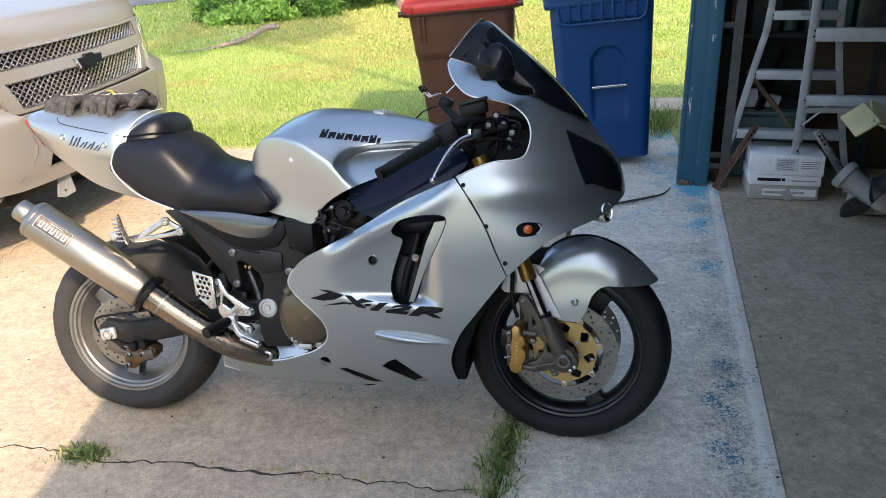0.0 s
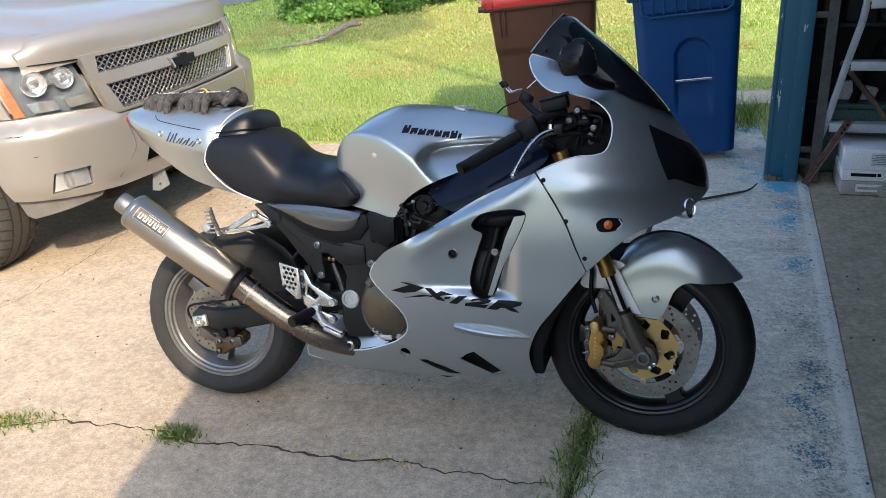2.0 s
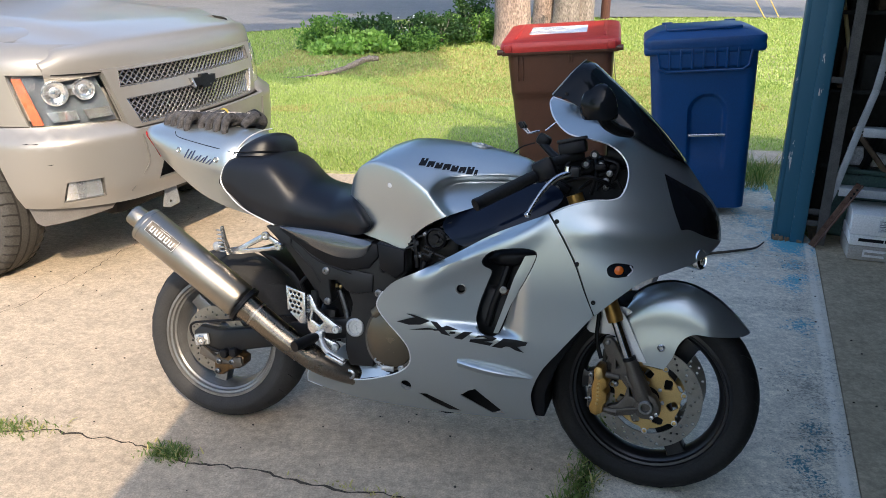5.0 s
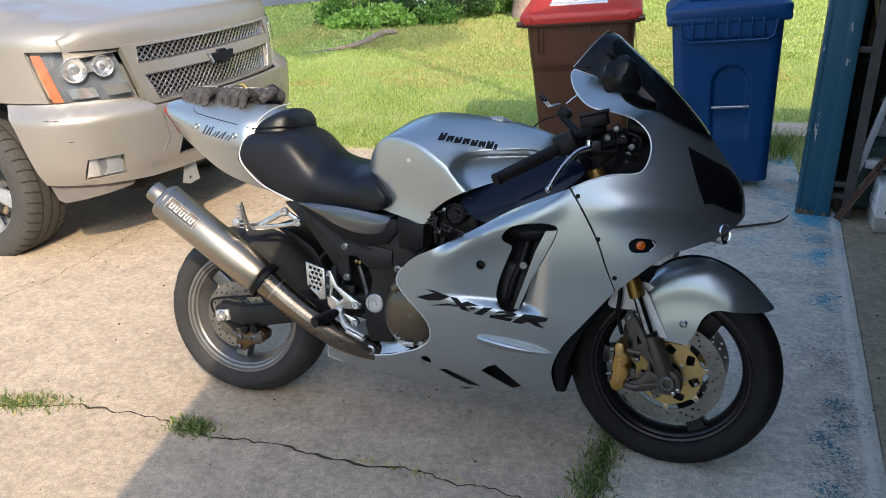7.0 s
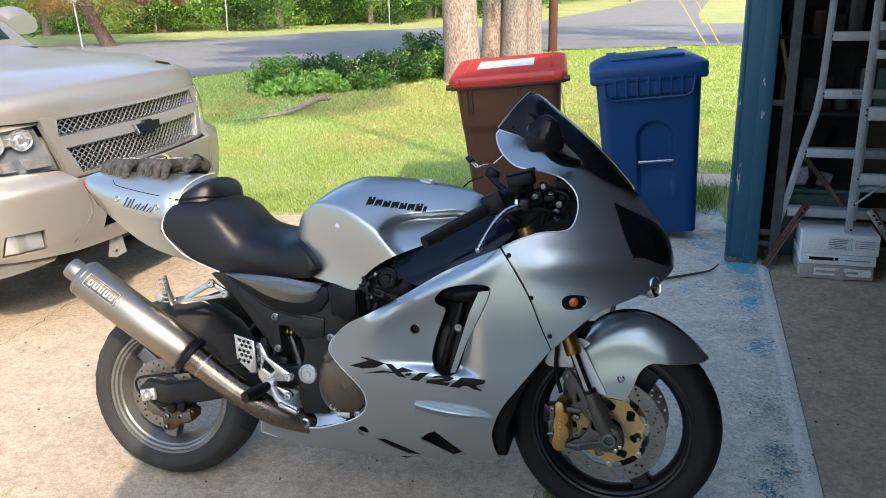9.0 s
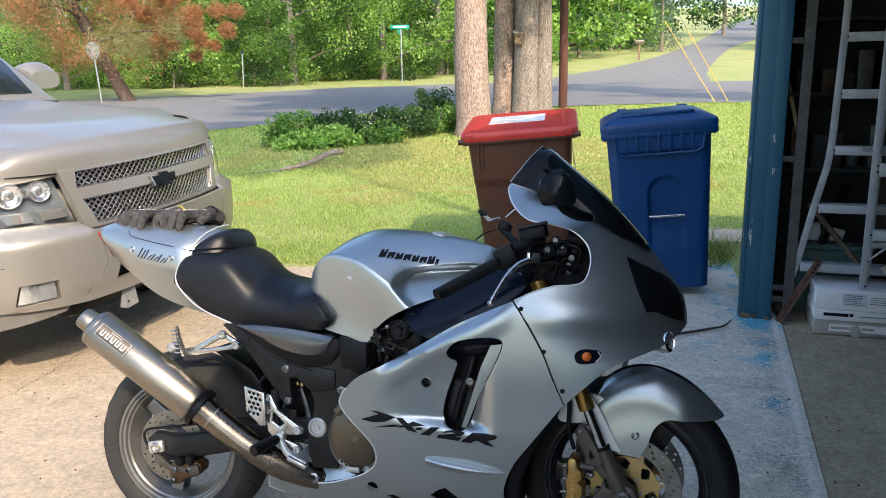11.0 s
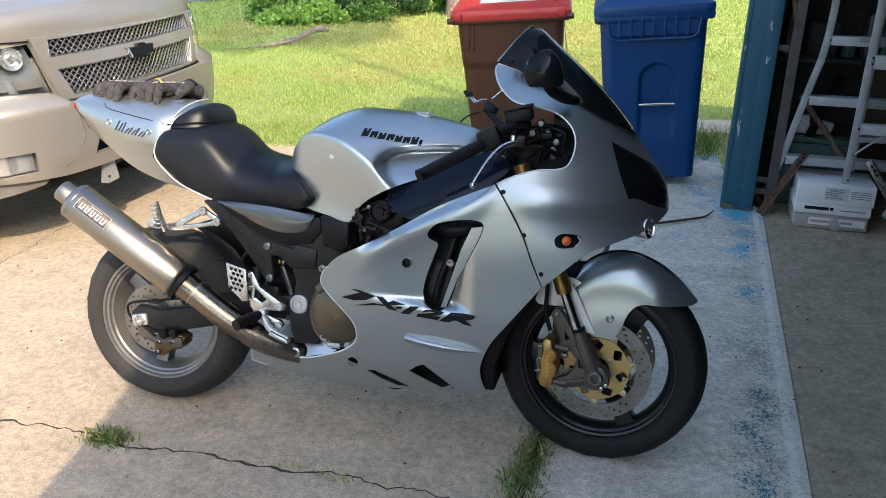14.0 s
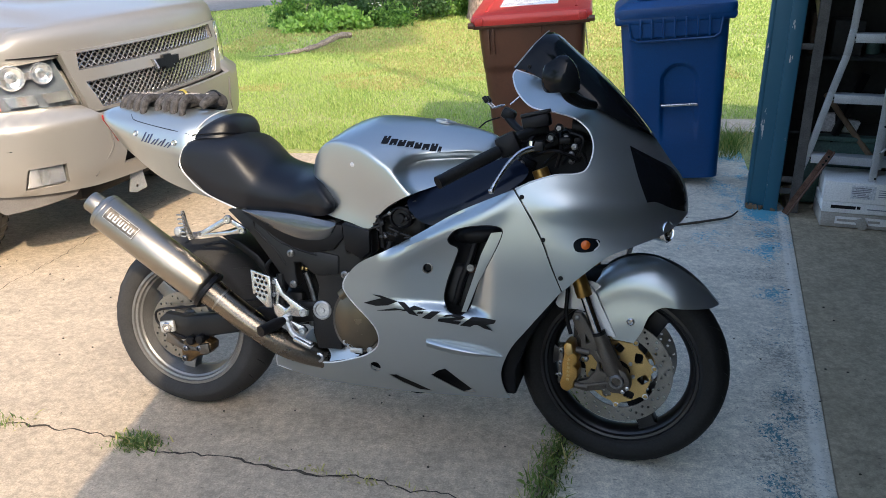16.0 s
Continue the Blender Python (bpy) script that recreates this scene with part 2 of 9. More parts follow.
WEED = leafy("weeds", (0.08, 0.14, 0.03), (0.21, 0.27, 0.08), 0.35)
STRAW = leafy("dry_stems", (0.50, 0.42, 0.19), (0.38, 0.34, 0.13), 0.3)
HOUSE_SIDING = surf("pale_house_siding", (0.55, 0.56, 0.58), (0.5, 0.5, 0.52), 3, 0.7)
ROOF_GREY = surf("roof_shingles", (0.12, 0.115, 0.11), (0.08, 0.078, 0.075), 6, 0.9)
ROOF_WOOD = surf("bare_roof_boards", (0.13, 0.105, 0.08), (0.09, 0.072, 0.055), 3, 0.85, 0, 0.3, 40, 0.2)
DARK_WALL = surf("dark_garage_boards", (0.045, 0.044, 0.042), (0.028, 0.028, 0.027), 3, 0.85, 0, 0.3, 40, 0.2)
BROWN_PANEL = surf("brown_hardboard", (0.11, 0.075, 0.045), (0.085, 0.058, 0.036), 3, 0.8, 0, 0.2, 60, 0.15)
YELLOW_GUARD = surf("yellow_guy_guard", (0.58, 0.42, 0.09), (0.48, 0.34, 0.07), 6, 0.5)
SIGN_GREEN = surf("green_sign_sheet", (0.0, 0.30, 0.20), (0.0, 0.27, 0.18), 6, 0.4)
SIGN_BACK = surf("bare_sign_metal", (0.40, 0.42, 0.44), (0.34, 0.36, 0.38), 6, 0.5, 0.3)
WHITE_PAINT = surf("white_paint", (0.78, 0.78, 0.76), (0.7, 0.7, 0.68), 8, 0.55)
DIRT = surf("dark_soil", (0.045, 0.035, 0.025), (0.075, 0.06, 0.042), 25, 0.95, 0, 0.6, 120, 0.35)


def concrete_mat(name, c1, c2, stain, paint=None, chips=None, grit=0.30):
    """Weathered concrete: broad blotches, aggregate grain, pits, dark spots; where given, flaking paint that thins away from a line."""
    m, n, l, b = node_mat(name)
    g = n.new("ShaderNodeNewGeometry")

    def tex(scale, detail=5, rough=0.6, dist=0.0):
        t = n.new("ShaderNodeTexNoise")
        t.inputs["Scale"].default_value, t.inputs["Detail"].default_value = scale, detail
        t.inputs["Roughness"].default_value, t.inputs["Distortion"].default_value = rough, dist
        l.new(g.outputs["Position"], t.inputs["Vector"])
        return t.outputs["Fac"]

    def ramp(src, lo, hi, a=0.0, z=1.0):
        r = n.new("ShaderNodeMapRange")
        for i, v in enumerate((lo, hi, a, z), 1):
            r.inputs[i].default_value = v
        l.new(src, r.inputs[0])
        return r.outputs[0]

    def mixc(fac, a, bb):
        x = n.new("ShaderNodeMix")
        x.data_type = "RGBA"
        for key, v in (("A", a), ("B", bb)):
            if isinstance(v, tuple):
                x.inputs[key].default_value = (*v, 1)
            else:
                l.new(v, x.inputs[key])
        l.new(fac, x.inputs["Factor"])
        return x.outputs["Result"]

    def math_(op, a, bb):
        x = n.new("ShaderNodeMath")
        x.operation = op
        for i, v in enumerate((a, bb)):
            if isinstance(v, (int, float)):
                x.inputs[i].default_value = v
            else:
                l.new(v, x.inputs[i])
        return x.outputs[0]

    col = mixc(ramp(tex(1.3), 0.35, 0.65), c1, c2)
    col = mixc(ramp(tex(6.0, 6, 0.7), 0.5, 0.75, 0, 0.55), col, stain)
    grain = tex(140, 4, 0.7)
    sc = n.new("ShaderNodeVectorMath")
    sc.operation = "SCALE"
    l.new(col, sc.inputs[0])
    l.new(math_("MULTIPLY", ramp(grain, 0.3, 0.7, 1 - grit, 1 + grit), math_("MULTIPLY", ramp(tex(38, 4, 0.65), 0.35, 0.65, 0.82, 1.18), ramp(tex(11, 5, 0.7), 0.35, 0.65, 0.86, 1.12))), sc.inputs["Scale"])
    col = sc.outputs[0]
    col = mixc(ramp(tex(55, 2, 0.5), 0.68, 0.73, 0, 0.45), col, tuple(v * 0.35 for v in stain))
    if paint:
        px, py, nx, ny, reach = chips
        sep = n.new("ShaderNodeSeparateXYZ")
        l.new(g.outputs["Position"], sep.inputs[0])
        d = math_("ADD", math_("MULTIPLY", math_("SUBTRACT", sep.outputs[0], px), nx), math_("MULTIPLY", math_("SUBTRACT", sep.outputs[1], py), ny))
        near = ramp(math_("ABSOLUTE", d, 0), 0.0, reach, 0.105, 0.0)
        far = ramp(sep.outputs[1], 3.5, 4.5, 0.0, 0.090)
        patch = tex(3.2, 4, 0.6)
        flake = tex(74, 5, 0.74, 0.8)
        th = math_("ADD", math_("ADD", math_("MULTIPLY", patch, 0.50), math_("MULTIPLY", flake, 0.50)), math_("ADD", near, far))
        wash = math_("MULTIPLY", ramp(d, 0.055, 0.085), ramp(tex(9, 5, 0.7), 0.40, 0.58, 0.1, 0.75))
        col = mixc(wash, col, (0.72, 0.66, 0.54))
        fresh = mixc(ramp(sep.outputs[1], 2.6, 3.9), (0.090, 0.210, 0.245), paint)
        col = mixc(ramp(th, 0.640, 0.655), col, fresh)
        line = math_("MULTIPLY", ramp(math_("ABSOLUTE", math_("SUBTRACT", d, 0.075), 0), 0.010, 0.022, 1.0, 0.0), ramp(tex(16, 4, 0.7), 0.38, 0.55, 0.25, 0.95))
        col = mixc(line, col, (0.84, 0.78, 0.66))
        dark = math_("ADD", math_("MULTIPLY", tex(2.6, 3, 0.5), 0.35), math_("MULTIPLY", tex(66, 5, 0.78), 0.65))
        col = mixc(ramp(math_("ADD", dark, math_("MULTIPLY", near, 0.42)), 0.575, 0.605, 0, 0.50), col, (0.05, 0.06, 0.065))
    l.new(col, b.inputs["Base Color"])
    b.inputs["Roughness"].default_value = 0.85
    bp = n.new("ShaderNodeBump")
    bp.inputs["Strength"].default_value, bp.inputs["Distance"].default_value = 0.5, 0.004
    l.new(grain, bp.inputs["Height"])
    l.new(bp.outputs[0], b.inputs["Normal"])
    return m


CONCRETE = concrete_mat("driveway_concrete", (0.525, 0.425, 0.305), (0.450, 0.364, 0.260), (0.335, 0.272, 0.198))
APRON = concrete_mat("apron_concrete", (0.75, 0.68, 0.54), (0.655, 0.595, 0.47), (0.41, 0.375, 0.30), (0.13, 0.42, 0.53), (1.46, 4.3, 0.968, -0.25, 0.20))
GARAGE_FLOOR = concrete_mat("garage_floor_concrete", (0.48, 0.392, 0.260), (0.40, 0.325, 0.212), (0.25, 0.20, 0.13), grit=0.20)
ASPHALT = concrete_mat("asphalt", (0.215, 0.212, 0.212), (0.185, 0.183, 0.184), (0.155, 0.154, 0.156), grit=0.12)
LAWN_SOIL = surf("lawn", (0.255, 0.310, 0.095), (0.385, 0.370, 0.150), 0.55, 0.9, 0, 0.5, 38, 0.35)


def paint_blue_mat():
    """Blue house paint, chipped to grey wood towards its worn foot."""
    m, n, l, b = node_mat("peeling_blue_paint")
    g = n.new("ShaderNodeNewGeometry")
    mp = n.new("ShaderNodeMapping")
    mp.inputs["Scale"].default_value = (1, 1, 0.22)
    l.new(g.outputs["Position"], mp.inputs[0])
    t = n.new("ShaderNodeTexNoise")
    t.inputs["Scale"].default_value, t.inputs["Detail"].default_value, t.inputs["Roughness"].default_value = 22, 5, 0.65
    l.new(mp.outputs[0], t.inputs["Vector"])
    t2 = n.new("ShaderNodeTexNoise")
    t2.inputs["Scale"].default_value = 3.0
    l.new(mp.outputs[0], t2.inputs["Vector"])
    base = n.new("ShaderNodeMix")
    base.data_type = "RGBA"
    base.inputs["A"].default_value, base.inputs["B"].default_value = (0.031, 0.124, 0.184, 1), (0.024, 0.098, 0.150, 1)
    l.new(t2.outputs["Fac"], base.inputs["Factor"])
    r = n.new("ShaderNodeMapRange")
    r.inputs[1].default_value, r.inputs[2].default_value = 0.665, 0.68
    l.new(t.outputs["Fac"], r.inputs[0])
    mix = n.new("ShaderNodeMix")
    mix.data_type = "RGBA"
    mix.inputs["B"].default_value = (0.56, 0.55, 0.52, 1)
    l.new(base.outputs["Result"], mix.inputs["A"])
    l.new(r.outputs[0], mix.inputs["Factor"])
    l.new(mix.outputs["Result"], b.inputs["Base Color"])
    b.inputs["Roughness"].default_value = 0.5
    bp = n.new("ShaderNodeBump")
    bp.inputs["Strength"].default_value, bp.inputs["Distance"].default_value = 0.35, 0.003
    l.new(t.outputs["Fac"], bp.inputs["Height"])
    l.new(bp.outputs[0], b.inputs["Normal"])
    return m


BLUE_PAINT = paint_blue_mat()


# ---------------------------------------------------------------- mesh helpers
def finish(name, bm, mat, angle=35):
    me = bpy.data.meshes.new(name)
    bm.to_mesh(me)
    bm.free()
    me.materials.append(mat)
    if angle:
        me.shade_smooth()
        me.set_sharp_from_angle(angle=radians(angle))
    return me


def part(name, bm, mat, parent, label="", angle=35):
    """One mesh object under a thing or a part, in the coordinates of the thing."""
    ob = new(name, finish(name, bm, mat, angle))
    ob.parent = parent
    if label:
        tagged(ob, label)
    return ob


def thing(name, m, label, category, group="", kind=""):
    """An Empty at the base of a thing, which parents its parts."""
    ob = new(name)
    ob.matrix_world = m
    ob.empty_display_size = 0.1
    return tagged(ob, label, category, group, kind)


def solo(name, bm, mat, label, category, m=None, group="", kind="", angle=35):
    """A thing of one mesh."""
    ob = new(name, finish(name, bm, mat, angle))
    if m is not None:
        ob.matrix_world = m
    return tagged(ob, label, category, group, kind)


def box(bm, c, s, m=None, bevel=0.0, seg=2):
    """A box of size s round c, turned by m, its edges rounded."""
    mm = Matrix.Translation(c) @ (m or Matrix()) @ Matrix.Diagonal((*s, 1))
    got = bmesh.ops.create_cube(bm, size=1.0, matrix=mm)
    if bevel:
        ed = list({e for v in got["verts"] for e in v.link_edges})
        bmesh.ops.bevel(bm, geom=ed, offset=bevel, segments=seg, affect="EDGES", profile=0.5)
    return bm


def span(bm, a, b, w, h, bevel=0.002, up=(0, 0, 1)):
    """A bar of section w by h from a to b."""
    a, b = Vector(a), Vector(b)
    z = (b - a).normalized()
    x = Vector(up).cross(z)
    if x.length < 1e-4:
        x = Vector((1, 0, 0))
    x.normalize()
    y = z.cross(x)
    r = Matrix((x, y, z)).transposed().to_4x4()
    return box(bm, (a + b) / 2, (w, h, (b - a).length), r, bevel)


def bez(pts, per=6, closed=False):
    """A smooth curve (Catmull-Rom) through the points."""
    p = [Vector(q) for q in pts]
    n = len(p)
    out = []
    for i in range(n if closed else n - 1):
        if closed:
            a, b, c, d = p[(i - 1) % n], p[i], p[(i + 1) % n], p[(i + 2) % n]
        else:
            a, b, c, d = p[max(i - 1, 0)], p[i], p[i + 1], p[min(i + 2, n - 1)]
        for k in range(per):
            t = k / per
            out.append(0.5 * ((2 * b) + (c - a) * t + (2 * a - 5 * b + 4 * c - d) * t * t + (3 * b - a - 3 * c + d) * t ** 3))
    if not closed:
        out.append(p[-1])
    return out


def tube(bm, pts, r, seg=10, caps=True, smooth=0):
    """A round tube along points; r is one radius or one for each point."""
    p = bez(pts, smooth) if smooth else [Vector(q) for q in pts]
    rs = r if isinstance(r, (list, tuple)) else [r]
    if len(rs) != len(p):
        src = np.linspace(0, 1, len(rs))
        rs = [float(v) for v in np.interp(np.linspace(0, 1, len(p)), src, rs)]
    rings = []
    ref = Vector((0, 0, 1))
    for i, q in enumerate(p):
        t = (p[min(i + 1, len(p) - 1)] - p[max(i - 1, 0)]).normalized()
        x = ref.cross(t)
        if x.length < 1e-3:
            x = Vector((1, 0, 0)).cross(t)
        x.normalize()
        y = t.cross(x)
        ref = y
        rings.append([bm.verts.new(q + rs[i] * (math.cos(a) * x + math.sin(a) * y)) for a in (2 * math.pi * k / seg for k in range(seg))])
    for a, b in zip(rings, rings[1:]):
        for k in range(seg):
            bm.faces.new((a[k], a[(k + 1) % seg], b[(k + 1) % seg], b[k]))
    if caps:
        bm.faces.new(rings[0][::-1])
        bm.faces.new(rings[-1])
    return bm


def lathe(bm, prof, m=None, seg=48, closed=False):
    """A body of revolution: prof is (radius, height) along the local z; m places it."""
    m = m or Matrix()
    rings = []
    for r, h in prof:
        rings.append([bm.verts.new(m @ Vector((r * math.cos(a), r * math.sin(a), h))) for a in (2 * math.pi * k / seg for k in range(seg))])
    pairs = list(zip(rings, rings[1:])) + ([(rings[-1], rings[0])] if closed else [])
    for a, b in pairs:
        for k in range(seg):
            bm.faces.new((a[k], a[(k + 1) % seg], b[(k + 1) % seg], b[k]))
    if not closed:
        for ring, rv in ((rings[0], True), (rings[-1], False)):
            bm.faces.new(ring[::-1] if rv else ring)
    return bm


def axis_y(c, sign=-1):
    """Local z laid along the bike's y axis, at c."""
    return Matrix.Translation(c) @ Matrix.Rotation(radians(90 if sign < 0 else -90), 4, "X")


def inside(poly, x, y):
    n, c = len(poly), False
    for i in range(n):
        a, b = poly[i], poly[i - 1]
        if (a[1] > y) != (b[1] > y) and x < (b[0] - a[0]) * (y - a[1]) / (b[1] - a[1]) + a[0]:
            c = not c
    return c


def flat_mesh(outline, holes=(), step=0.015):
    """A triangulation of an outline with holes, with points inside for curving: vertices and faces in two dimensions."""
    from mathutils.geometry import delaunay_2d_cdt
    vs, es = [], []
    for loop in (outline, *holes):
        s = len(vs)
        vs += [Vector(p[:2]) for p in loop]
        es += [(s + i, s + (i + 1) % len(loop)) for i in range(len(loop))]
    xs, ys = [p[0] for p in outline], [p[1] for p in outline]
    edge = list(vs)
    if step:
        ea = np.array([tuple(v) for v in edge])
        for i, x in enumerate(np.arange(min(xs), max(xs), step)):
            for y in np.arange(min(ys) + (step / 2 if i % 2 else 0), max(ys), step):
                if inside(outline, x, y) and not any(inside(h, x, y) for h in holes) and np.min((ea[:, 0] - x) ** 2 + (ea[:, 1] - y) ** 2) > (step * 0.45) ** 2:
                    vs.append(Vector((x, y)))
    ov, _, of, *_ = delaunay_2d_cdt(vs, es, [], 1, 1e-5)
    faces = []
    for fa in of:
        cx, cy = sum(ov[i].x for i in fa) / len(fa), sum(ov[i].y for i in fa) / len(fa)
        if inside(outline, cx, cy) and not any(inside(h, cx, cy) for h in holes):
            faces.append(fa)
    return ov, faces


def shell(bm, outline, depth, holes=(), step=0.015, thick=0.004, both=False, sides=(-1,)):
    """A curved panel: the outline lies in (x, z), depth(x, z) is how far it stands out to the side."""
    ov, faces = flat_mesh(outline, holes, step)
    for s in sides:
        a = [bm.verts.new((v.x, s * depth(v.x, v.y), v.y)) for v in ov]
        b = [bm.verts.new((v.x, s * (depth(v.x, v.y) - thick), v.y)) for v in ov]
        used = {}
        for fa in faces:
            bm.faces.new([a[i] for i in (fa if s < 0 else fa[::-1])])
            bm.faces.new([b[i] for i in (fa[::-1] if s < 0 else fa)])
            for i, j in zip(fa, fa[1:] + fa[:1]):
                used[(i, j)] = used.get((i, j), 0) + 1
        for (i, j) in list(used):
            if (j, i) not in used:
                q = (a[j], a[i], b[i], b[j]) if s < 0 else (a[i], a[j], b[j], b[i])
                bm.faces.new(q)
    loose = [v for v in bm.verts if not v.link_faces]
    bmesh.ops.delete(bm, geom=loose, context="VERTS")
    return bm


def prism(bm, outline, y0, y1, m=None, bevel=0.0, holes=()):
    """An outline in (x, z) given thickness from y0 to y1."""
    m = m or Matrix()
    ov, faces = flat_mesh(outline, holes, 0)
    a = [bm.verts.new(m @ Vector((v.x, y0, v.y))) for v in ov]
    b = [bm.verts.new(m @ Vector((v.x, y1, v.y))) for v in ov]
    used = set()
    made = []
    for fa in faces:
        made.append(bm.faces.new([a[i] for i in fa]))
        made.append(bm.faces.new([b[i] for i in fa[::-1]]))
        used |= set(zip(fa, fa[1:] + fa[:1]))
    for i, j in used:
        if (j, i) not in used:
            made.append(bm.faces.new((a[j], a[i], b[i], b[j])))
    bmesh.ops.recalc_face_normals(bm, faces=made)
    if bevel:
        ed = [e for e in {e for f in made for e in f.edges} if len(e.link_faces) == 2 and e.calc_face_angle(0) > 0.9]
        bmesh.ops.bevel(bm, geom=ed, offset=bevel, segments=2, affect="EDGES", profile=0.5)
    return bm


def curve_of(pts):
    """A smooth function through (x, value) pairs."""
    xs, ys = [p[0] for p in pts], [p[1] for p in pts]

    def f(x):
        if x <= xs[0]:
            return ys[0]
        if x >= xs[-1]:
            return ys[-1]
        i = max(k for k in range(len(xs)) if xs[k] <= x)
        t = (x - xs[i]) / (xs[i + 1] - xs[i])

        def slope(k):
            if k == 0:
                return (ys[1] - ys[0]) / (xs[1] - xs[0])
            if k == len(xs) - 1:
                return (ys[-1] - ys[-2]) / (xs[-1] - xs[-2])
            return (ys[k + 1] - ys[k - 1]) / (xs[k + 1] - xs[k - 1])
        h = xs[i + 1] - xs[i]
        return ((2 * t ** 3 - 3 * t ** 2 + 1) * ys[i] + (t ** 3 - 2 * t ** 2 + t) * h * slope(i)
                + (-2 * t ** 3 + 3 * t ** 2) * ys[i + 1] + (t ** 3 - t ** 2) * h * slope(i + 1))
    return f


def hull(bm, xs, zlo, zhi, width, rows=18):
    """A two-sided body along x: at each x it spans zlo to zhi, and width(x, t) is its half width at the share t of that height."""
    rings = []
    for x in xs:
        a, b = zlo(x), zhi(x)
        ring = []
        ts = [0.5 - 0.5 * math.cos(math.pi * k / rows) for k in range(rows + 1)]
        for t in ts:
            ring.append((x, -width(x, t), a + (b - a) * t))
        for t in ts[-2::-1]:
            ring.append((x, width(x, t), a + (b - a) * t))
        rings.append([bm.verts.new(p) for p in ring])
    n = len(rings[0])
    for r0, r1 in zip(rings, rings[1:]):
        for k in range(n):
            bm.faces.new((r0[k], r1[k], r1[(k + 1) % n], r0[(k + 1) % n]))
    bm.faces.new(rings[0])
    bm.faces.new(rings[-1][::-1])
    bmesh.ops.recalc_face_normals(bm, faces=bm.faces)
    return bm


def B():
    return bmesh.new()

# ---------------------------------------------------------------- ground, road, driveway, garage shell
def terrain(x, y):
    """Height of the open ground: level by the house, rising gently to the street and more steeply beyond it."""
    z = 0.018 * max(0.0, y - 6.0) + 0.05 * max(0.0, y - 42.0)
    if y > 7:
        z += 0.05 * noise.noise(Vector((x * 0.22, y * 0.22, 1.7))) * min(1.0, (y - 7) / 4)
    return z


G0, GD, GV = Vector((1.41, 4.58, 0)), Vector((-0.25, -0.968, 0)), Vector((0.968, -0.25, 0))
GM = Matrix(((GD.x, GV.x, 0, G0.x), (GD.y, GV.y, 0, G0.y), (0, 0, 1, 0), (0, 0, 0, 1)))


def gar(u, v, z=0.0):
    """A place by the garage: u along the door line from its far jamb, v into the garage."""
    return GM @ Vector((u, v, z))


def grid_mesh(bm, xs, ys, zf):
    rows = [[bm.verts.new((x, y, zf(x, y))) for x in xs] for y in ys]
    for a, b in zip(rows, rows[1:]):
        for i in range(len(xs) - 1):
            bm.faces.new((a[i], a[i + 1], b[i + 1], b[i]))
    return bm


def ground_z(x, y):
    if y < 5.79 and -16 < x < 3.5 + 6 and y > -7.5:
        return -0.09
    if y < 7.0 and x > 1.2:
        return -0.09 if y < 6.2 else -0.01
    return terrain(x, y) if y > 5 else 0.0


def spread(a, b, n):
    return [a + (b - a) * i / n for i in range(n + 1)]


gx = sorted(set([-600, -300, -150, -90, -60, -45, -35, -28] + spread(-24, 24, 80) + [30, 40, 55, 75, 110, 180, 320, 600]))
gy = sorted(set([-600, -200, -80, -30, -15, -7.6, -7.4, -4, 0, 3, 5.0, 5.76, 5.80] + spread(6.2, 46, 90) + [50, 56, 64, 75, 90, 120, 170, 260, 420, 700]))
tagged(new("ground", finish("ground", grid_mesh(B(), gx, gy, ground_z), LAWN_SOIL)), "sunlit mown lawn with dry yellowish patches", "lawn", kind="structure")


def strip_mesh(left, right, zup, seg=40, thick=0.0):
    """A ribbon between two smooth edges, laid on the terrain."""
    a, b = bez([(*p, 0) for p in left], seg // (len(left) - 1)), bez([(*p, 0) for p in right], seg // (len(right) - 1))
    n = min(len(a), len(b))
    bm = B()
    rows = []
    for i in range(n):
        p, q = a[i], b[i]
        rows.append([bm.verts.new((*(p.lerp(q, k / 6)).to_2d(), terrain(*(p.lerp(q, k / 6)).to_2d()) + zup)) for k in range(7)])
    for r, s in zip(rows, rows[1:]):
        for k in range(6):
            bm.faces.new((r[k], r[k + 1], s[k + 1], s[k]))
    bmesh.ops.recalc_face_normals(bm, faces=bm.faces)
    for f in bm.faces:
        if f.normal.z < 0:
            f.normal_flip()
    return bm


tagged(new("road", finish("road", strip_mesh(
    [(-60, 9), (-25, 12.5), (-9.0, 15.6), (-6.3, 17.4), (-3.9, 20.6), (-1, 22.6), (6, 22.8), (20, 22.5), (60, 22)],
    [(-60, 24), (-25, 29.5), (-15, 31.8), (-10.5, 34.6), (-5, 38.2), (0, 39.5), (10, 37), (24, 35), (60, 33)], 0.03), ASPHALT)), "grey asphalt street with tree shade on it", "road", kind="structure")
tagged(new("side_road", finish("side_road", strip_mesh(
    [(-1, 37), (3, 43.5), (8, 52), (14, 66), (24, 95), (48, 170), (80, 260)],
    [(9, 35.5), (10.3, 40), (12, 47), (19, 68), (30, 95), (55, 170), (90, 260)], 0.042), ASPHALT)), "grey asphalt side street climbing a hill", "road", kind="structure")


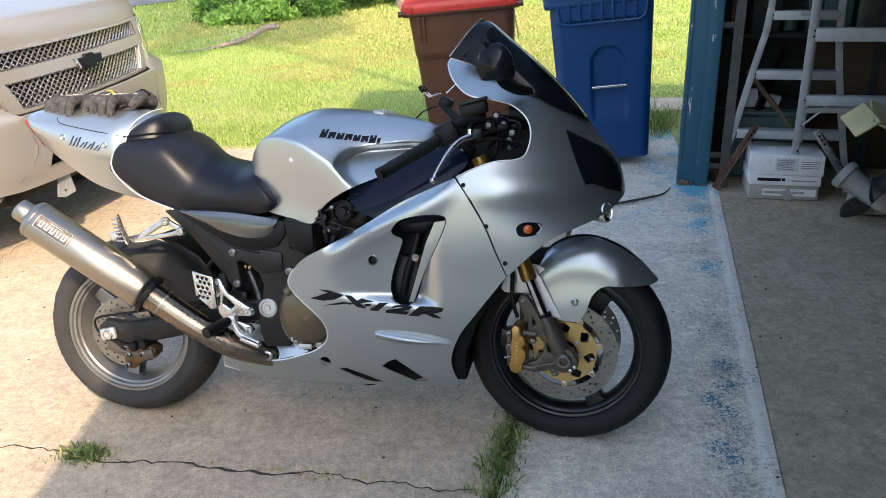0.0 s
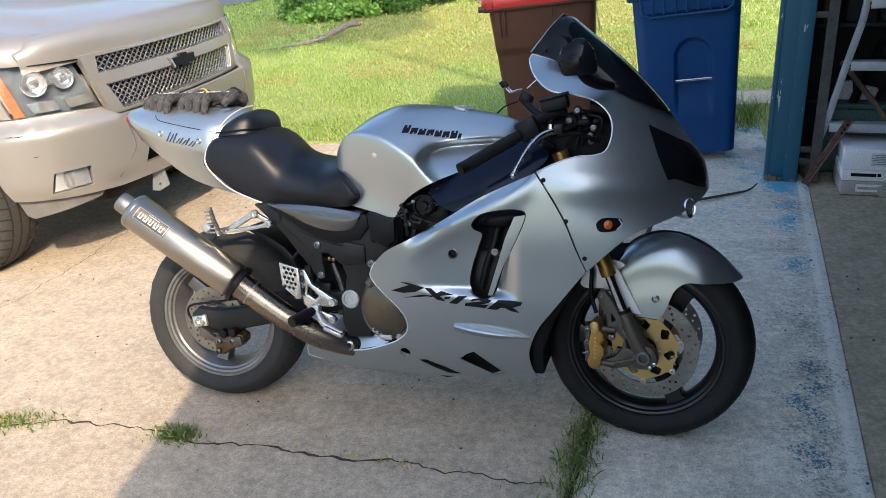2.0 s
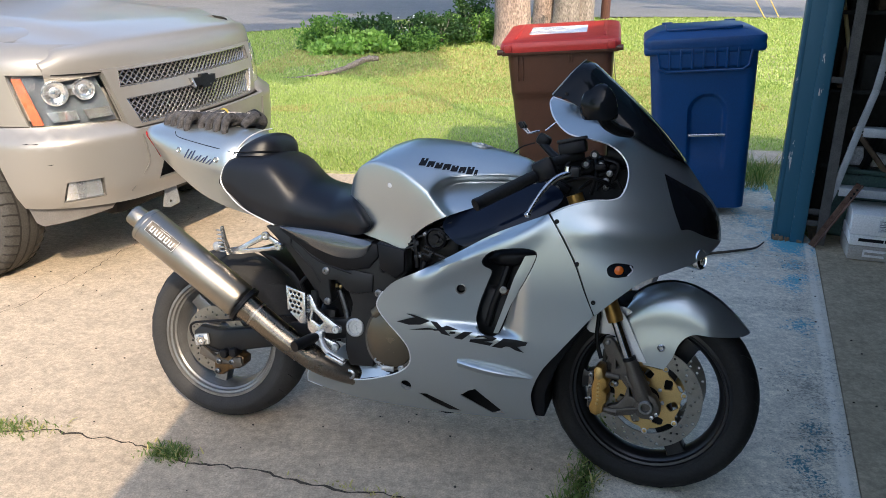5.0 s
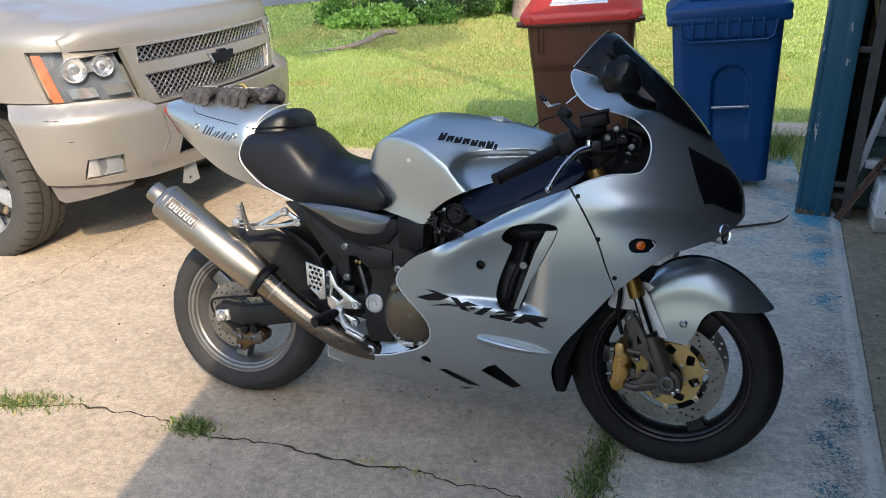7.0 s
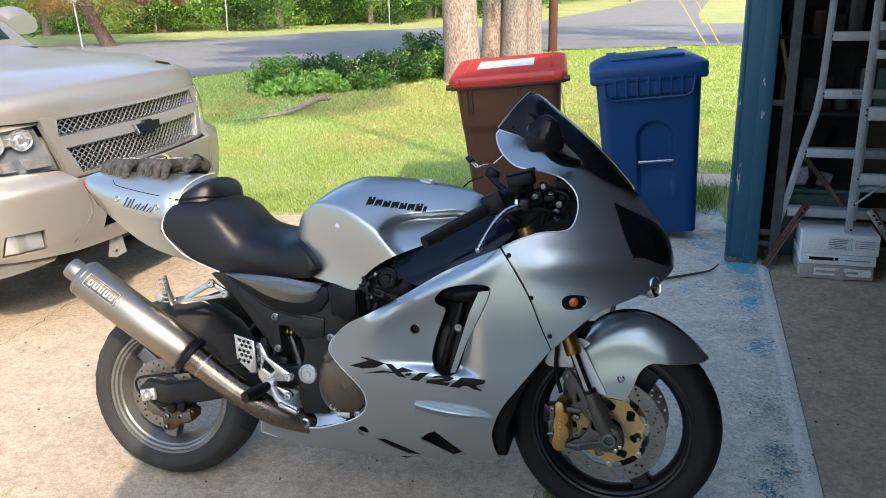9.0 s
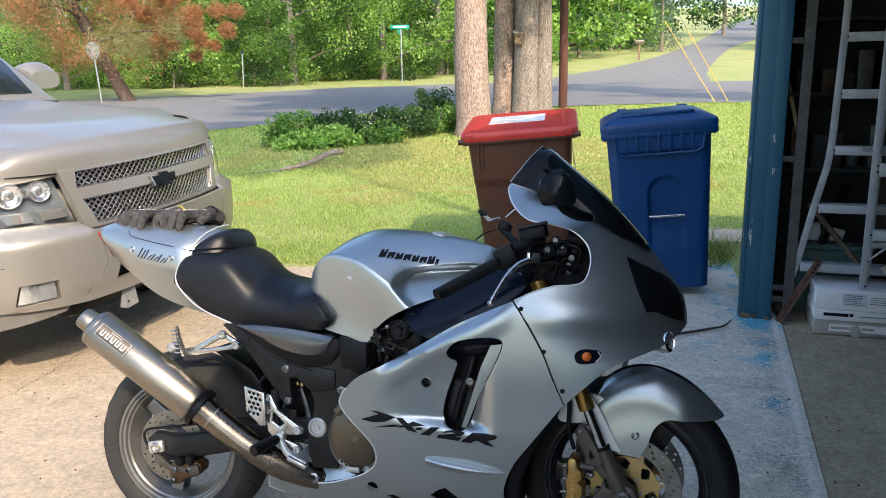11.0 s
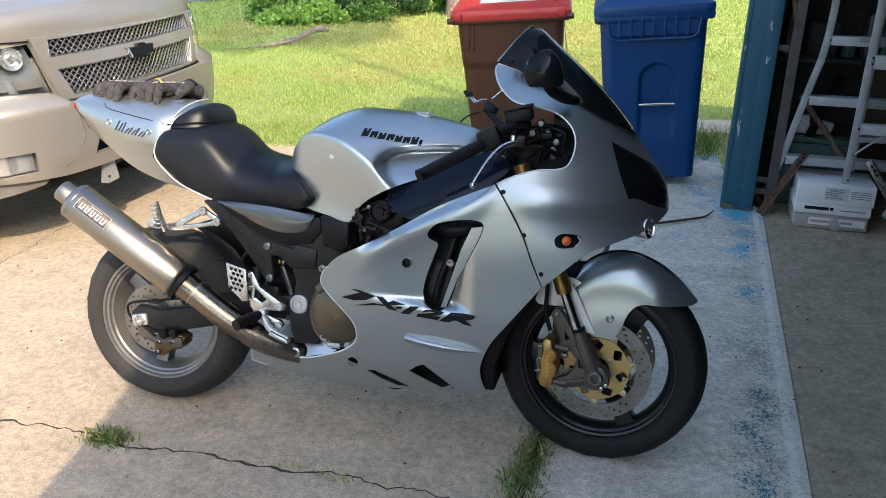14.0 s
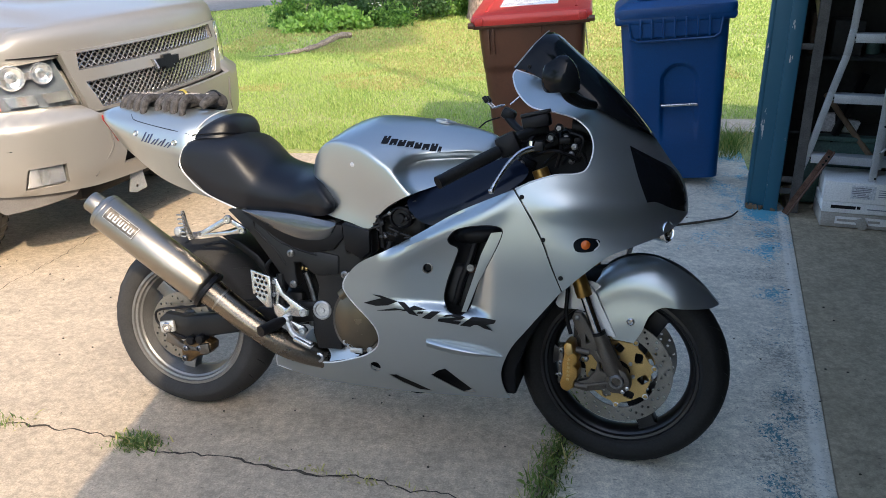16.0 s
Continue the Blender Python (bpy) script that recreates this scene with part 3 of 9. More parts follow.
def slab(name, corners, mat, label, kind="structure", z=0.0, t=0.12, cat="pavement"):
    """A concrete slab with softened edges."""
    bm = B()
    top = [bm.verts.new((*c, z)) for c in corners]
    bot = [bm.verts.new((*c, z - t)) for c in corners]
    bm.faces.new(top)
    bm.faces.new(bot[::-1])
    n = len(corners)
    for i in range(n):
        bm.faces.new((top[i], bot[i], bot[(i + 1) % n], top[(i + 1) % n]))
    bmesh.ops.recalc_face_normals(bm, faces=bm.faces)
    ed = [e for e in bm.edges if all(v.co.z > z - 0.001 for v in e.verts)]
    bmesh.ops.bevel(bm, geom=ed, offset=0.003, segments=2, affect="EDGES")
    return tagged(new(name, finish(name, bm, mat)), label, cat, kind=kind)


def g2(u, v):
    return tuple(gar(u, v).to_2d())


slab("driveway", [(-16, -7), g2(11.6, -0.585), g2(0.1, -0.585), (0.62, 5.77), (-16, 5.77)], CONCRETE, "cracked tan concrete driveway, half in garage shade")
slab("apron", [g2(11.6, -0.56), g2(11.6, 0.235), g2(0.0, 0.235), g2(-0.9, 0.02), (1.75, 6.0), (0.65, 5.77), g2(0.1, -0.56)], APRON, "grey concrete apron with flaking blue paint")
slab("floor", [g2(5.7, 0.2355), g2(5.7, 6.4), g2(-0.7, 6.4), g2(-0.7, 0.2355)], GARAGE_FLOOR, "brownish worn concrete garage floor", z=-0.004)
slab("walkway", [(1.35, 6.5), (6.0, 6.35), (6.0, 6.85), (1.35, 7.0)], CONCRETE, "pale concrete side path beside the garage", z=0.03)


def g_box(name, u0, u1, v0, v1, z0, z1, mat, label, cat="wall", bevel=0.004):
    bm = box(B(), ((u0 + u1) / 2, (v0 + v1) / 2, (z0 + z1) / 2), (u1 - u0, v1 - v0, z1 - z0), None, bevel)
    ob = new(name, finish(name, bm, mat))
    ob.matrix_world = GM
    return tagged(ob, label, cat, kind="structure")


# the unseen front is a gable: its rake falls from the ridge to both sides, fitted to the driveway's shadow edge
RIDGE_U, RIDGE_Z, FALL = 2.50, 3.44, 0.43


def rake(u):
    return RIDGE_Z - FALL * abs(u - RIDGE_U)


def gable(name, v0, v1, outline, mat, label, cat="wall"):
    """An upright slab across the garage: the outline in (u, z), from v0 to v1."""
    ob = new(name, finish(name, prism(B(), outline, v0, v1), mat))
    ob.matrix_world = GM
    return tagged(ob, label, cat, kind="structure")


g_box("wall_front_far", -0.72, -0.012, 0.02, 0.14, -0.02, 2.05, BLUE_PAINT, "blue painted wall end beside the garage door")
gable("wall_front_near", 0.02, 0.14, [(5.0, -0.02), (5.74, -0.02), (5.74, rake(5.74)), (5.0, rake(5.0))], BLUE_PAINT, "blue painted garage front wall")
gable("wall_header", 0.02, 0.14, [(-0.012, 2.04), (4.995, 2.04), (4.995, rake(4.995)), (RIDGE_U, RIDGE_Z), (-0.012, rake(-0.012))], BLUE_PAINT, "unseen blue gable above the garage door, shaped for its cast shadow")
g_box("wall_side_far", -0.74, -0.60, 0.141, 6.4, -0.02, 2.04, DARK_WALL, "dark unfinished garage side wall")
g_box("wall_side_near", 5.60, 5.74, 0.141, 6.4, -0.02, 2.04, BROWN_PANEL, "brown boarded garage side wall")
gable("wall_back", 6.3, 6.42, [(-0.6, -0.02), (5.60, -0.02), (5.60, rake(5.60)), (RIDGE_U, RIDGE_Z), (-0.6, rake(-0.6))], BROWN_PANEL, "brown boarded garage back wall")

# unseen house and wall added behind the camera; they limit light and reflections
g_box("wall_link", 5.745, 7.595, 0.02, 0.14, -0.02, 1.50, BLUE_PAINT, "unseen low blue wall added behind the camera")
gable("wall_house", 0.02, 0.14, [(7.60, -0.02), (14.0, -0.02), (14.0, 2.8), (7.60, 2.8)], BLUE_PAINT, "unseen blue house wall added behind the camera")
house_roof = new("house_roof", finish("house_roof", prism(B(), [(0.0, 2.81), (7.0, 2.81), (3.5, 4.4)], 7.60, 14.0), ROOF_GREY))
house_roof.matrix_world = GM @ Matrix(((0, 1, 0, 0), (1, 0, 0, 0), (0, 0, 1, 0), (0, 0, 0, 1)))
tagged(house_roof, "unseen grey shingled house roof added behind the camera", "roof", kind="structure")
g_box("wall_house_end", 7.60, 7.75, 0.141, 7.0, -0.02, 2.8, BLUE_PAINT, "unseen blue house end wall added behind the camera")


def roof_slab(name, lift, thick, v0, v1, u0, u1, mat, label, cat):
    top = [(u0, rake(u0) + lift + thick), (RIDGE_U, RIDGE_Z + lift + thick), (u1, rake(u1) + lift + thick)]
    low = [(u1, rake(u1) + lift), (RIDGE_U, RIDGE_Z + lift), (u0, rake(u0) + lift)]
    return gable(name, v0, v1, top + low, mat, label, cat)


roof_slab("ceiling", 0.004, 0.03, 0.02, 6.5, -0.78, 5.78, ROOF_WOOD, "bare wooden underside of the garage roof", "ceiling")
roof_slab("roof", 0.036, 0.07, 0.016, 6.6, -0.95, 5.95, ROOF_GREY, "unseen low grey shingled garage roof, sloped for its cast shadow", "roof")

# ---------------------------------------------------------------- motorcycle
def smooth(a, b, x):
    t = min(1.0, max(0.0, (x - a) / (b - a)))
    return t * t * (3 - 2 * t)


BIKE_M = Matrix.Translation((-1.0933, 2.3005, 0.0)) @ Matrix.Rotation(radians(-9.16), 4, "Z") @ Matrix.Rotation(radians(-10.5), 4, "X")
bike = thing("motorcycle", BIKE_M, "silver fully faired sport motorcycle leaning on its side stand", "motorcycle")
STEER = (Matrix.Translation((1.403, 0, 0.30)) @ Matrix.Rotation(radians(-23.5), 4, "Y") @ Matrix.Rotation(radians(-7.5), 4, "Z")
         @ Matrix.Rotation(radians(23.5), 4, "Y") @ Matrix.Translation((-1.403, 0, -0.30)))

# half width of the fairing by height, and the line of the nose
F_W = curve_of([(0.15, 0.10), (0.19, 0.135), (0.25, 0.170), (0.35, 0.205), (0.45, 0.228), (0.55, 0.240), (0.65, 0.252), (0.75, 0.256), (0.82, 0.255), (0.88, 0.248), (0.95, 0.236), (1.02, 0.218), (1.06, 0.198), (1.09, 0.171), (1.12, 0.136), (1.15, 0.104), (1.175, 0.088), (1.2, 0.078)])
F_NOSE = curve_of([(0.5, 1.80), (0.66, 1.74), (0.72, 1.66), (0.78, 1.612), (0.82, 1.607), (0.88, 1.588), (0.93, 1.548), (0.99, 1.503), (1.07, 1.432), (1.14, 1.362), (1.23, 1.25), (1.28, 1.19)])


def fairing(x, z):
    """Half width of the bodywork at a place of the side view."""
    nose = F_NOSE(z)
    run = 0.46
    u = min(0.999, max(0.0, (x - (nose - run)) / run))
    d = F_W(z) * (1 - u ** 2.4) ** 0.55
    d *= 1 - 0.30 * smooth(0.62, 0.34, x) * smooth(0.5, 0.2, z)
    if x < 1.2:
        crease = 0.488 - 0.02 * (x - 0.72) / 0.28
        hollow = smooth(0.74, 0.985, x) * smooth(crease, crease + 0.028, z) * (1 - smooth(0.60, 0.75, z))
        d -= 0.034 * hollow * (1 - smooth(1.02, 1.10, x))
        top = 0.655 + (x - 0.78) * 0.555
        edge = smooth(0.74, 0.82, x) * smooth(1.17, 1.04, x)
        d -= 0.026 * smooth(0.024, 0.0, top - z) * edge
        d += 0.006 * smooth(0.05, 0.0, abs(top - 0.045 - z)) * edge
    d += 0.010 * smooth(0.05, 0.0, abs(z - (0.80 + 0.02 * (1.45 - x)))) * smooth(1.15, 1.3, x) * smooth(1.55, 1.45, x)
    return d


def loop2(pts, per=5):
    return [tuple(p.to_2d()) for p in bez([(*p, 0) for p in pts], per, True)]


def line2(*runs):
    """An outline of several smooth runs, with corners where they meet."""
    out = []
    for r in runs:
        out += [tuple(p.to_2d()) for p in bez([(*p, 0) for p in r], 5)][:-1]
    return out


def circle2(x, z, r, n=14):
    return [(x + r * math.cos(2 * math.pi * k / n), z + r * math.sin(2 * math.pi * k / n)) for k in range(n)]


SEAM = [(1.137, 0.848), (1.18, 0.785), (1.222, 0.712), (1.252, 0.640), (1.283, 0.574)]
VENT = loop2([(0.958, 0.700), (0.985, 0.728), (1.04, 0.742), (1.09, 0.744), (1.112, 0.728), (1.085, 0.655), (1.045, 0.575), (1.012, 0.482), (0.965, 0.478), (0.942, 0.508), (0.950, 0.565), (0.972, 0.630), (0.984, 0.668), (0.962, 0.682)], 4)
side_outline = line2(
    [(1.135, 0.847), (1.06, 0.812), (0.97, 0.768), (0.87, 0.705), (0.78, 0.652), (0.70, 0.61), (0.66, 0.572), (0.640, 0.535), (0.648, 0.508), (0.675, 0.475), (0.712, 0.437), (0.738, 0.402), (0.745, 0.365), (0.732, 0.334), (0.695, 0.305), (0.64, 0.282), (0.585, 0.264), (0.53, 0.255), (0.47, 0.262), (0.41, 0.272), (0.385, 0.265), (0.366, 0.238), (0.360, 0.205)],
    [(0.360, 0.205), (0.43, 0.190), (0.54, 0.182), (0.69, 0.180), (0.83, 0.182), (1.03, 0.196), (1.14, 0.208)],
    [(1.14, 0.208), (1.122, 0.255), (1.118, 0.31), (1.145, 0.385), (1.19, 0.45), (1.245, 0.525), (1.280, 0.572)],
    [(1.280, 0.572), (1.249, 0.641), (1.219, 0.713), (1.177, 0.786), (1.135, 0.847)])
LOW_HOLES = [circle2(0.725, 0.268, 0.017), [(0.765, 0.244), (0.79, 0.247), (0.842, 0.225), (0.90, 0.197), (0.858, 0.196), (0.81, 0.217)],
             [(0.900, 0.262), (0.926, 0.282), (0.947, 0.291), (1.040, 0.214), (1.000, 0.209)], circle2(0.893, 0.603, 0.013)]
side = part("side_fairing", shell(B(), side_outline, fairing, [VENT, *LOW_HOLES], 0.0095), SILVER, bike, angle=50)
part("side_fairing", shell(B(), side_outline, fairing, [VENT], 0.03, sides=(1,)), SILVER, bike, angle=50)


def rim_line(pts, depth, r=0.0028):
    """A bright line along the edge of a panel."""
    return tube(B(), [(x, -depth(x, z) + 0.0012, z) for x, z in pts], r * 0.85, 6)


part("panel_edge", rim_line(side_outline[30:115], fairing), SILVER_EDGE, side, "bright line along the panel edge")
part("vent_rim", rim_line(VENT + VENT[:1], fairing, 0.002), BLACK_PLASTIC, side)
part("air_duct", shell(B(), loop2([(0.93, 0.72), (1.04, 0.765), (1.13, 0.75), (1.06, 0.55), (1.03, 0.45), (0.93, 0.46), (0.92, 0.55)]), lambda x, z: 0.135, step=0.03), BLACK_PLASTIC, side, "black duct inside the side vent")
part("vent_wall", shell(B(), [(1.112, 0.728), (1.078, 0.722), (1.052, 0.66), (1.022, 0.56), (0.998, 0.482), (1.012, 0.482), (1.045, 0.575), (1.085, 0.655)], lambda x, z: fairing(1.12, z) - 0.012, step=0.02), SILVER, side, "silver inner wall of the vent")
part("duct_hood", tube(B(), [(0.965, -0.165, 0.690), (1.0, -0.185, 0.702), (1.05, -0.19, 0.708), (1.10, -0.185, 0.722)], [0.012, 0.026, 0.024, 0.010], 12, smooth=4), BLACK_PLASTIC, side)
part("hose", tube(B(), [(1.02, -0.17, 0.68), (1.005, -0.175, 0.62), (0.985, -0.175, 0.56), (0.97, -0.17, 0.49)], 0.011, 8, smooth=5), BLACK_PLASTIC, side)
part("hose_fitting", lathe(B(), [(0.011, -0.006), (0.011, 0.004), (0.006, 0.005), (0.001, 0.003)], axis_y((1.012, -0.185, 0.605)), 12), BOLT_STEEL, side)
part("bracket", span(B(), (0.99, -0.17, 0.585), (1.03, -0.165, 0.60), 0.008, 0.012), RUST, side)
for hx, hz, hr in ((0.725, 0.268, 0.03), (0.835, 0.215, 0.09), (0.965, 0.235, 0.075)):
    part("duct_backing", shell(B(), loop2([(hx - hr, hz), (hx, hz + hr * 0.75), (hx + hr, hz), (hx, hz - hr * 0.6)]), lambda x, z: fairing(x, max(z, 0.17)) - 0.03, step=0.03), BLACK_PLASTIC, side)


def fin():
    bm = B()
    hull(bm, spread(0, 1, 14), lambda t: -0.010 - 0.012 * math.sin(math.pi * min(1, t * 1.1)), lambda t: 0.014 * (1 - t ** 3) - 0.004 * t, lambda t, s: 0.001 + 0.026 * math.sin(math.pi * min(1, 0.08 + t * 0.86)) ** 0.7 * (1 - (2 * s - 1) ** 2) ** 0.5 * (0.3 + 0.7 * min(1, s * 1.5)))
    for v in bm.verts:
        x = 0.895 + 0.225 * v.co.x
        z = 0.372 - 0.010 * v.co.x + v.co.z
        v.co = (x, -fairing(x, z) + v.co.y, z)
    return bm


part("fin", fin(), SILVER, side)
up_outline = line2(
    [(1.283, 0.572), (1.253, 0.641), (1.224, 0.713), (1.182, 0.787), (1.140, 0.849)],
    [(1.140, 0.849), (1.185, 0.872), (1.245, 0.892), (1.298, 0.897), (1.326, 0.912), (1.338, 0.960), (1.325, 1.005), (1.285, 1.040), (1.230, 1.056), (1.165, 1.068), (1.115, 1.108), (1.092, 1.150), (1.098, 1.170)],
    [(1.098, 1.170), (1.19, 1.142), (1.27, 1.108), (1.34, 1.072), (1.41, 1.036), (1.488, 1.004)],
    [(1.488, 1.004), (1.503, 0.988), (1.548, 0.928), (1.586, 0.880), (1.604, 0.822), (1.608, 0.785)],
    [(1.608, 0.785), (1.575, 0.760), (1.53, 0.735), (1.47, 0.712), (1.40, 0.682), (1.34, 0.630), (1.283, 0.572)])
LAMP = line2([(1.432, 0.974), (1.50, 0.940), (1.552, 0.912), (1.583, 0.872), (1.600, 0.828), (1.600, 0.792)], [(1.600, 0.792), (1.56, 0.806), (1.515, 0.826), (1.490, 0.826)], [(1.490, 0.826), (1.462, 0.89), (1.432, 0.974)])
upper = part("upper_fairing", shell(B(), up_outline, fairing, step=0.013), SILVER, bike, angle=50)
part("upper_fairing", shell(B(), up_outline, fairing, step=0.025, sides=(1,)), SILVER, bike, angle=50)
part("panel_edge", rim_line(up_outline[20:85], fairing), SILVER_EDGE, upper, "bright line along the panel edge")
part("seam", tube(B(), [(x - 0.0015, -fairing(x, z) - 0.0005, z) for x, z in SEAM], 0.0013, 6, smooth=4), BLACK_PLASTIC, upper)
part("headlight", shell(B(), LAMP, lambda x, z: fairing(x, z) + 0.004, step=0.013, thick=0.006), BLACK_GLOSS, bike, "dark smoked headlight lens", angle=60)
part("headlight", shell(B(), LAMP, lambda x, z: fairing(x, z) + 0.004, step=0.03, thick=0.006, sides=(1,)), BLACK_GLOSS, bike, "dark smoked headlight lens", angle=60)
duct = part("ram_air_duct", lathe(B(), [(0.018, -0.06), (0.023, -0.02), (0.024, -0.002), (0.022, 0.002), (0.019, -0.002), (0.017, -0.03), (0.002, -0.03)], Matrix.Translation((1.553, -0.142, 0.745)) @ Vector((0.75, -0.62, 0.12)).to_track_quat("Z", "Y").to_matrix().to_4x4() @ Matrix.Diagonal((1.0, 1.25, 1, 1)), 24), CHROME, bike, "bright rim of the ram air inlet")
for bx, bz in ((1.160, 0.829), (1.224, 0.716), (1.277, 0.612)):
    part("bolt", lathe(B(), [(0.0065, -0.004), (0.0065, 0.002), (0.005, 0.0035), (0.0028, 0.0035), (0.0025, 0.001)], axis_y((bx, -fairing(bx, bz), bz)), 12), BLACK_PLASTIC, upper)
part("bolt", lathe(B(), [(0.0165, -0.006), (0.0165, 0.0015), (0.0135, 0.002), (0.0125, -0.006)], axis_y((0.893, -fairing(0.893, 0.603) - 0.001, 0.603)), 20, True), STEEL, side, "steel fastener in a dark grommet")
part("bolt", lathe(B(), [(0.009, -0.03), (0.0088, -0.012), (0.004, -0.012)], axis_y((0.893, -fairing(0.893, 0.603), 0.603)), 14), BLACK_PLASTIC, side)
blk = part("turn_signal", shell(B(), loop2([(1.306, 0.712), (1.325, 0.728), (1.365, 0.727), (1.375, 0.718), (1.362, 0.696), (1.318, 0.690)], 4), lambda x, z: fairing(x, z) + 0.003, step=0.01, thick=0.008), BLACK_GLOSS, bike, "flush smoked turn signal")
part("lens", lathe(B(), [(0.013, -0.004), (0.012, 0.003), (0.007, 0.006), (0.001, 0.007)], axis_y((1.338, -fairing(1.338, 0.710) - 0.003, 0.710)), 16), ORANGE_LENS, blk, "amber bulb glow lens")
part("edge", tube(B(), [(1.366, -fairing(1.366, 0.72) - 0.003, 0.725), (1.374, -fairing(1.37, 0.71) - 0.003, 0.712), (1.362, -fairing(1.36, 0.70) - 0.003, 0.697)], 0.002, 6, smooth=4), SILVER_EDGE, blk)


def windscreen():
    """Smoked screen: from the centre line down to its edge on each side."""
    cen = bez([(1.500, 0, 0.992), (1.432, 0, 1.072), (1.362, 0, 1.142), (1.25, 0, 1.236), (1.205, 0, 1.272), (1.178, 0, 1.280)], 5)
    low = bez([(1.488, 0.075, 1.004), (1.41, 0.118, 1.036), (1.34, 0.130, 1.072), (1.19, 0.118, 1.142), (1.135, 0.106, 1.170), (1.100, 0.102, 1.172)], 5)
    bm = B()
    for off in (0.003, -0.002):
        rows = []
        for c, e in zip(cen, low):
            row = []
            for k in range(-10, 11):
                t = abs(k) / 10
                y = e.y * math.sin(t * math.pi / 2) * (1 if k > 0 else -1)
                w = 1 - math.cos(t * math.pi / 2)
                row.append(bm.verts.new((c.x + (e.x - c.x) * w + off, y * (1 + off), c.z + (e.z - c.z) * w + off)))
            rows.append(row)
        for a, b in zip(rows, rows[1:]):
            for k in range(20):
                bm.faces.new((a[k], a[k + 1], b[k + 1], b[k]))
    bmesh.ops.recalc_face_normals(bm, faces=bm.faces)
    return bm, cen, low


wbm, w_cen, w_low = windscreen()
screen = part("windscreen", wbm, BLACK_GLOSS, bike, "dark smoked windscreen")
part("rim", tube(B(), [(p.x, -p.y, p.z + 0.001) for p in bez([(1.178, 0, 1.283), (1.150, 0.07, 1.243), (1.122, 0.100, 1.202), (1.100, 0.103, 1.174)], 5)], 0.0022, 6), ALU_DULL, screen)
part("bolt", lathe(B(), [(0.005, -0.002), (0.005, 0.003), (0.002, 0.003)], axis_y((1.14, -0.110, 1.180)), 10), BLACK_PLASTIC, screen)

for s in (-1, 1):
    bm = B()
    shape = loop2([(1.212, 1.112), (1.208, 1.165), (1.228, 1.185), (1.258, 1.202), (1.288, 1.176), (1.300, 1.135), (1.294, 1.112), (1.25, 1.108)], 4)
    cx, cz = 1.254, 1.148
    shell(bm, shape, lambda x, z: 0.325 + 0.03 * math.sqrt(max(0.0, 1 - ((x - cx) / 0.055) ** 2 - ((z - cz) / 0.056) ** 2)), step=0.008, thick=0.03, sides=(s,))
    mir = part("mirror", bm, BLACK_GLOSS, bike, "black teardrop rear mirror", angle=50)
    part("mirror_stem", tube(B(), [(1.255, s * 0.32, 1.125), (1.272, s * 0.27, 1.102), (1.30, s * 0.20, 1.085), (1.33, s * 0.15, 1.078)], [0.012, 0.017, 0.016, 0.012], 10, smooth=4), BLACK_PLASTIC, mir)

# fuel tank
T_TOP = curve_of([(0.490, 0.80), (0.500, 0.858), (0.518, 0.908), (0.548, 0.955), (0.60, 0.998), (0.665, 1.022), (0.72, 1.027), (0.83, 1.021), (0.93, 1.008), (1.00, 0.992), (1.05, 0.972), (1.08, 0.93)])
T_LOW = curve_of([(0.490, 0.74), (0.56, 0.722), (0.63, 0.708), (0.70, 0.696), (0.725, 0.735), (0.76, 0.768), (0.82, 0.803), (0.90, 0.836), (0.98, 0.864), (1.06, 0.90), (1.08, 0.91)])
T_W = curve_of([(0.490, 0.110), (0.515, 0.146), (0.565, 0.176), (0.66, 0.196), (0.76, 0.206), (0.85, 0.207), (0.93, 0.196), (1.0, 0.172), (1.08, 0.12)])
T_CREASE = curve_of([(0.490, 0.845), (0.515, 0.898), (0.545, 0.933), (0.585, 0.951), (0.63, 0.946), (0.676, 0.932), (0.725, 0.904), (0.774, 0.868), (0.826, 0.811), (0.88, 0.785), (1.08, 0.80)])
T_LIP = curve_of([(0.76, 0.850), (0.776, 0.880), (0.80, 0.908), (0.84, 0.924), (0.91, 0.932), (0.99, 0.936), (1.08, 0.93)])
T_CUT = curve_of([(0.70, 0.885), (0.811, 0.826), (0.872, 0.776), (0.92, 0.772)])


def tank_w(x, t):
    """Half width: a flank up to the crease, a shoulder above it, and a knee hollow under a sharp lip."""
    t = min(1.0, max(0.0, t))
    lo, hi, c = T_LOW(x), T_TOP(x), T_CREASE(x)
    z = lo + (hi - lo) * t
    full = T_W(x)
    up = max(0.0, (z - c) / max(0.02, hi - c))
    w = full * max(0.0, 1 - up) ** 0.56
    w *= 1 - 0.16 * smooth(0.0, 0.22, c - z)
    under = T_LIP(x) - z
    hollow = smooth(0.0, 0.026, under) * (1 - 0.85 * smooth(0.015, 0.115, under))
    w -= 0.046 * hollow * smooth(0.0, 0.030, x - T_CUT(z)) * smooth(1.07, 0.98, x)
    return max(0.0, w)


def tank_side(x, z):
    return tank_w(x, (z - T_LOW(x)) / (T_TOP(x) - T_LOW(x)))


tank = part("fuel_tank", hull(B(), spread(0.490, 1.08, 110), T_LOW, T_TOP, tank_w, 64), SILVER, bike, "silver sculpted fuel tank", angle=60)
part("filler_cap", lathe(B(), [(0.034, -0.004), (0.034, 0.004), (0.030, 0.006), (0.012, 0.006), (0.011, 0.009), (0.002, 0.009)], Matrix.Translation((0.88, 0, 1.012)) @ Matrix.Rotation(radians(10), 4, "Y"), 28), ALU_DULL, tank)
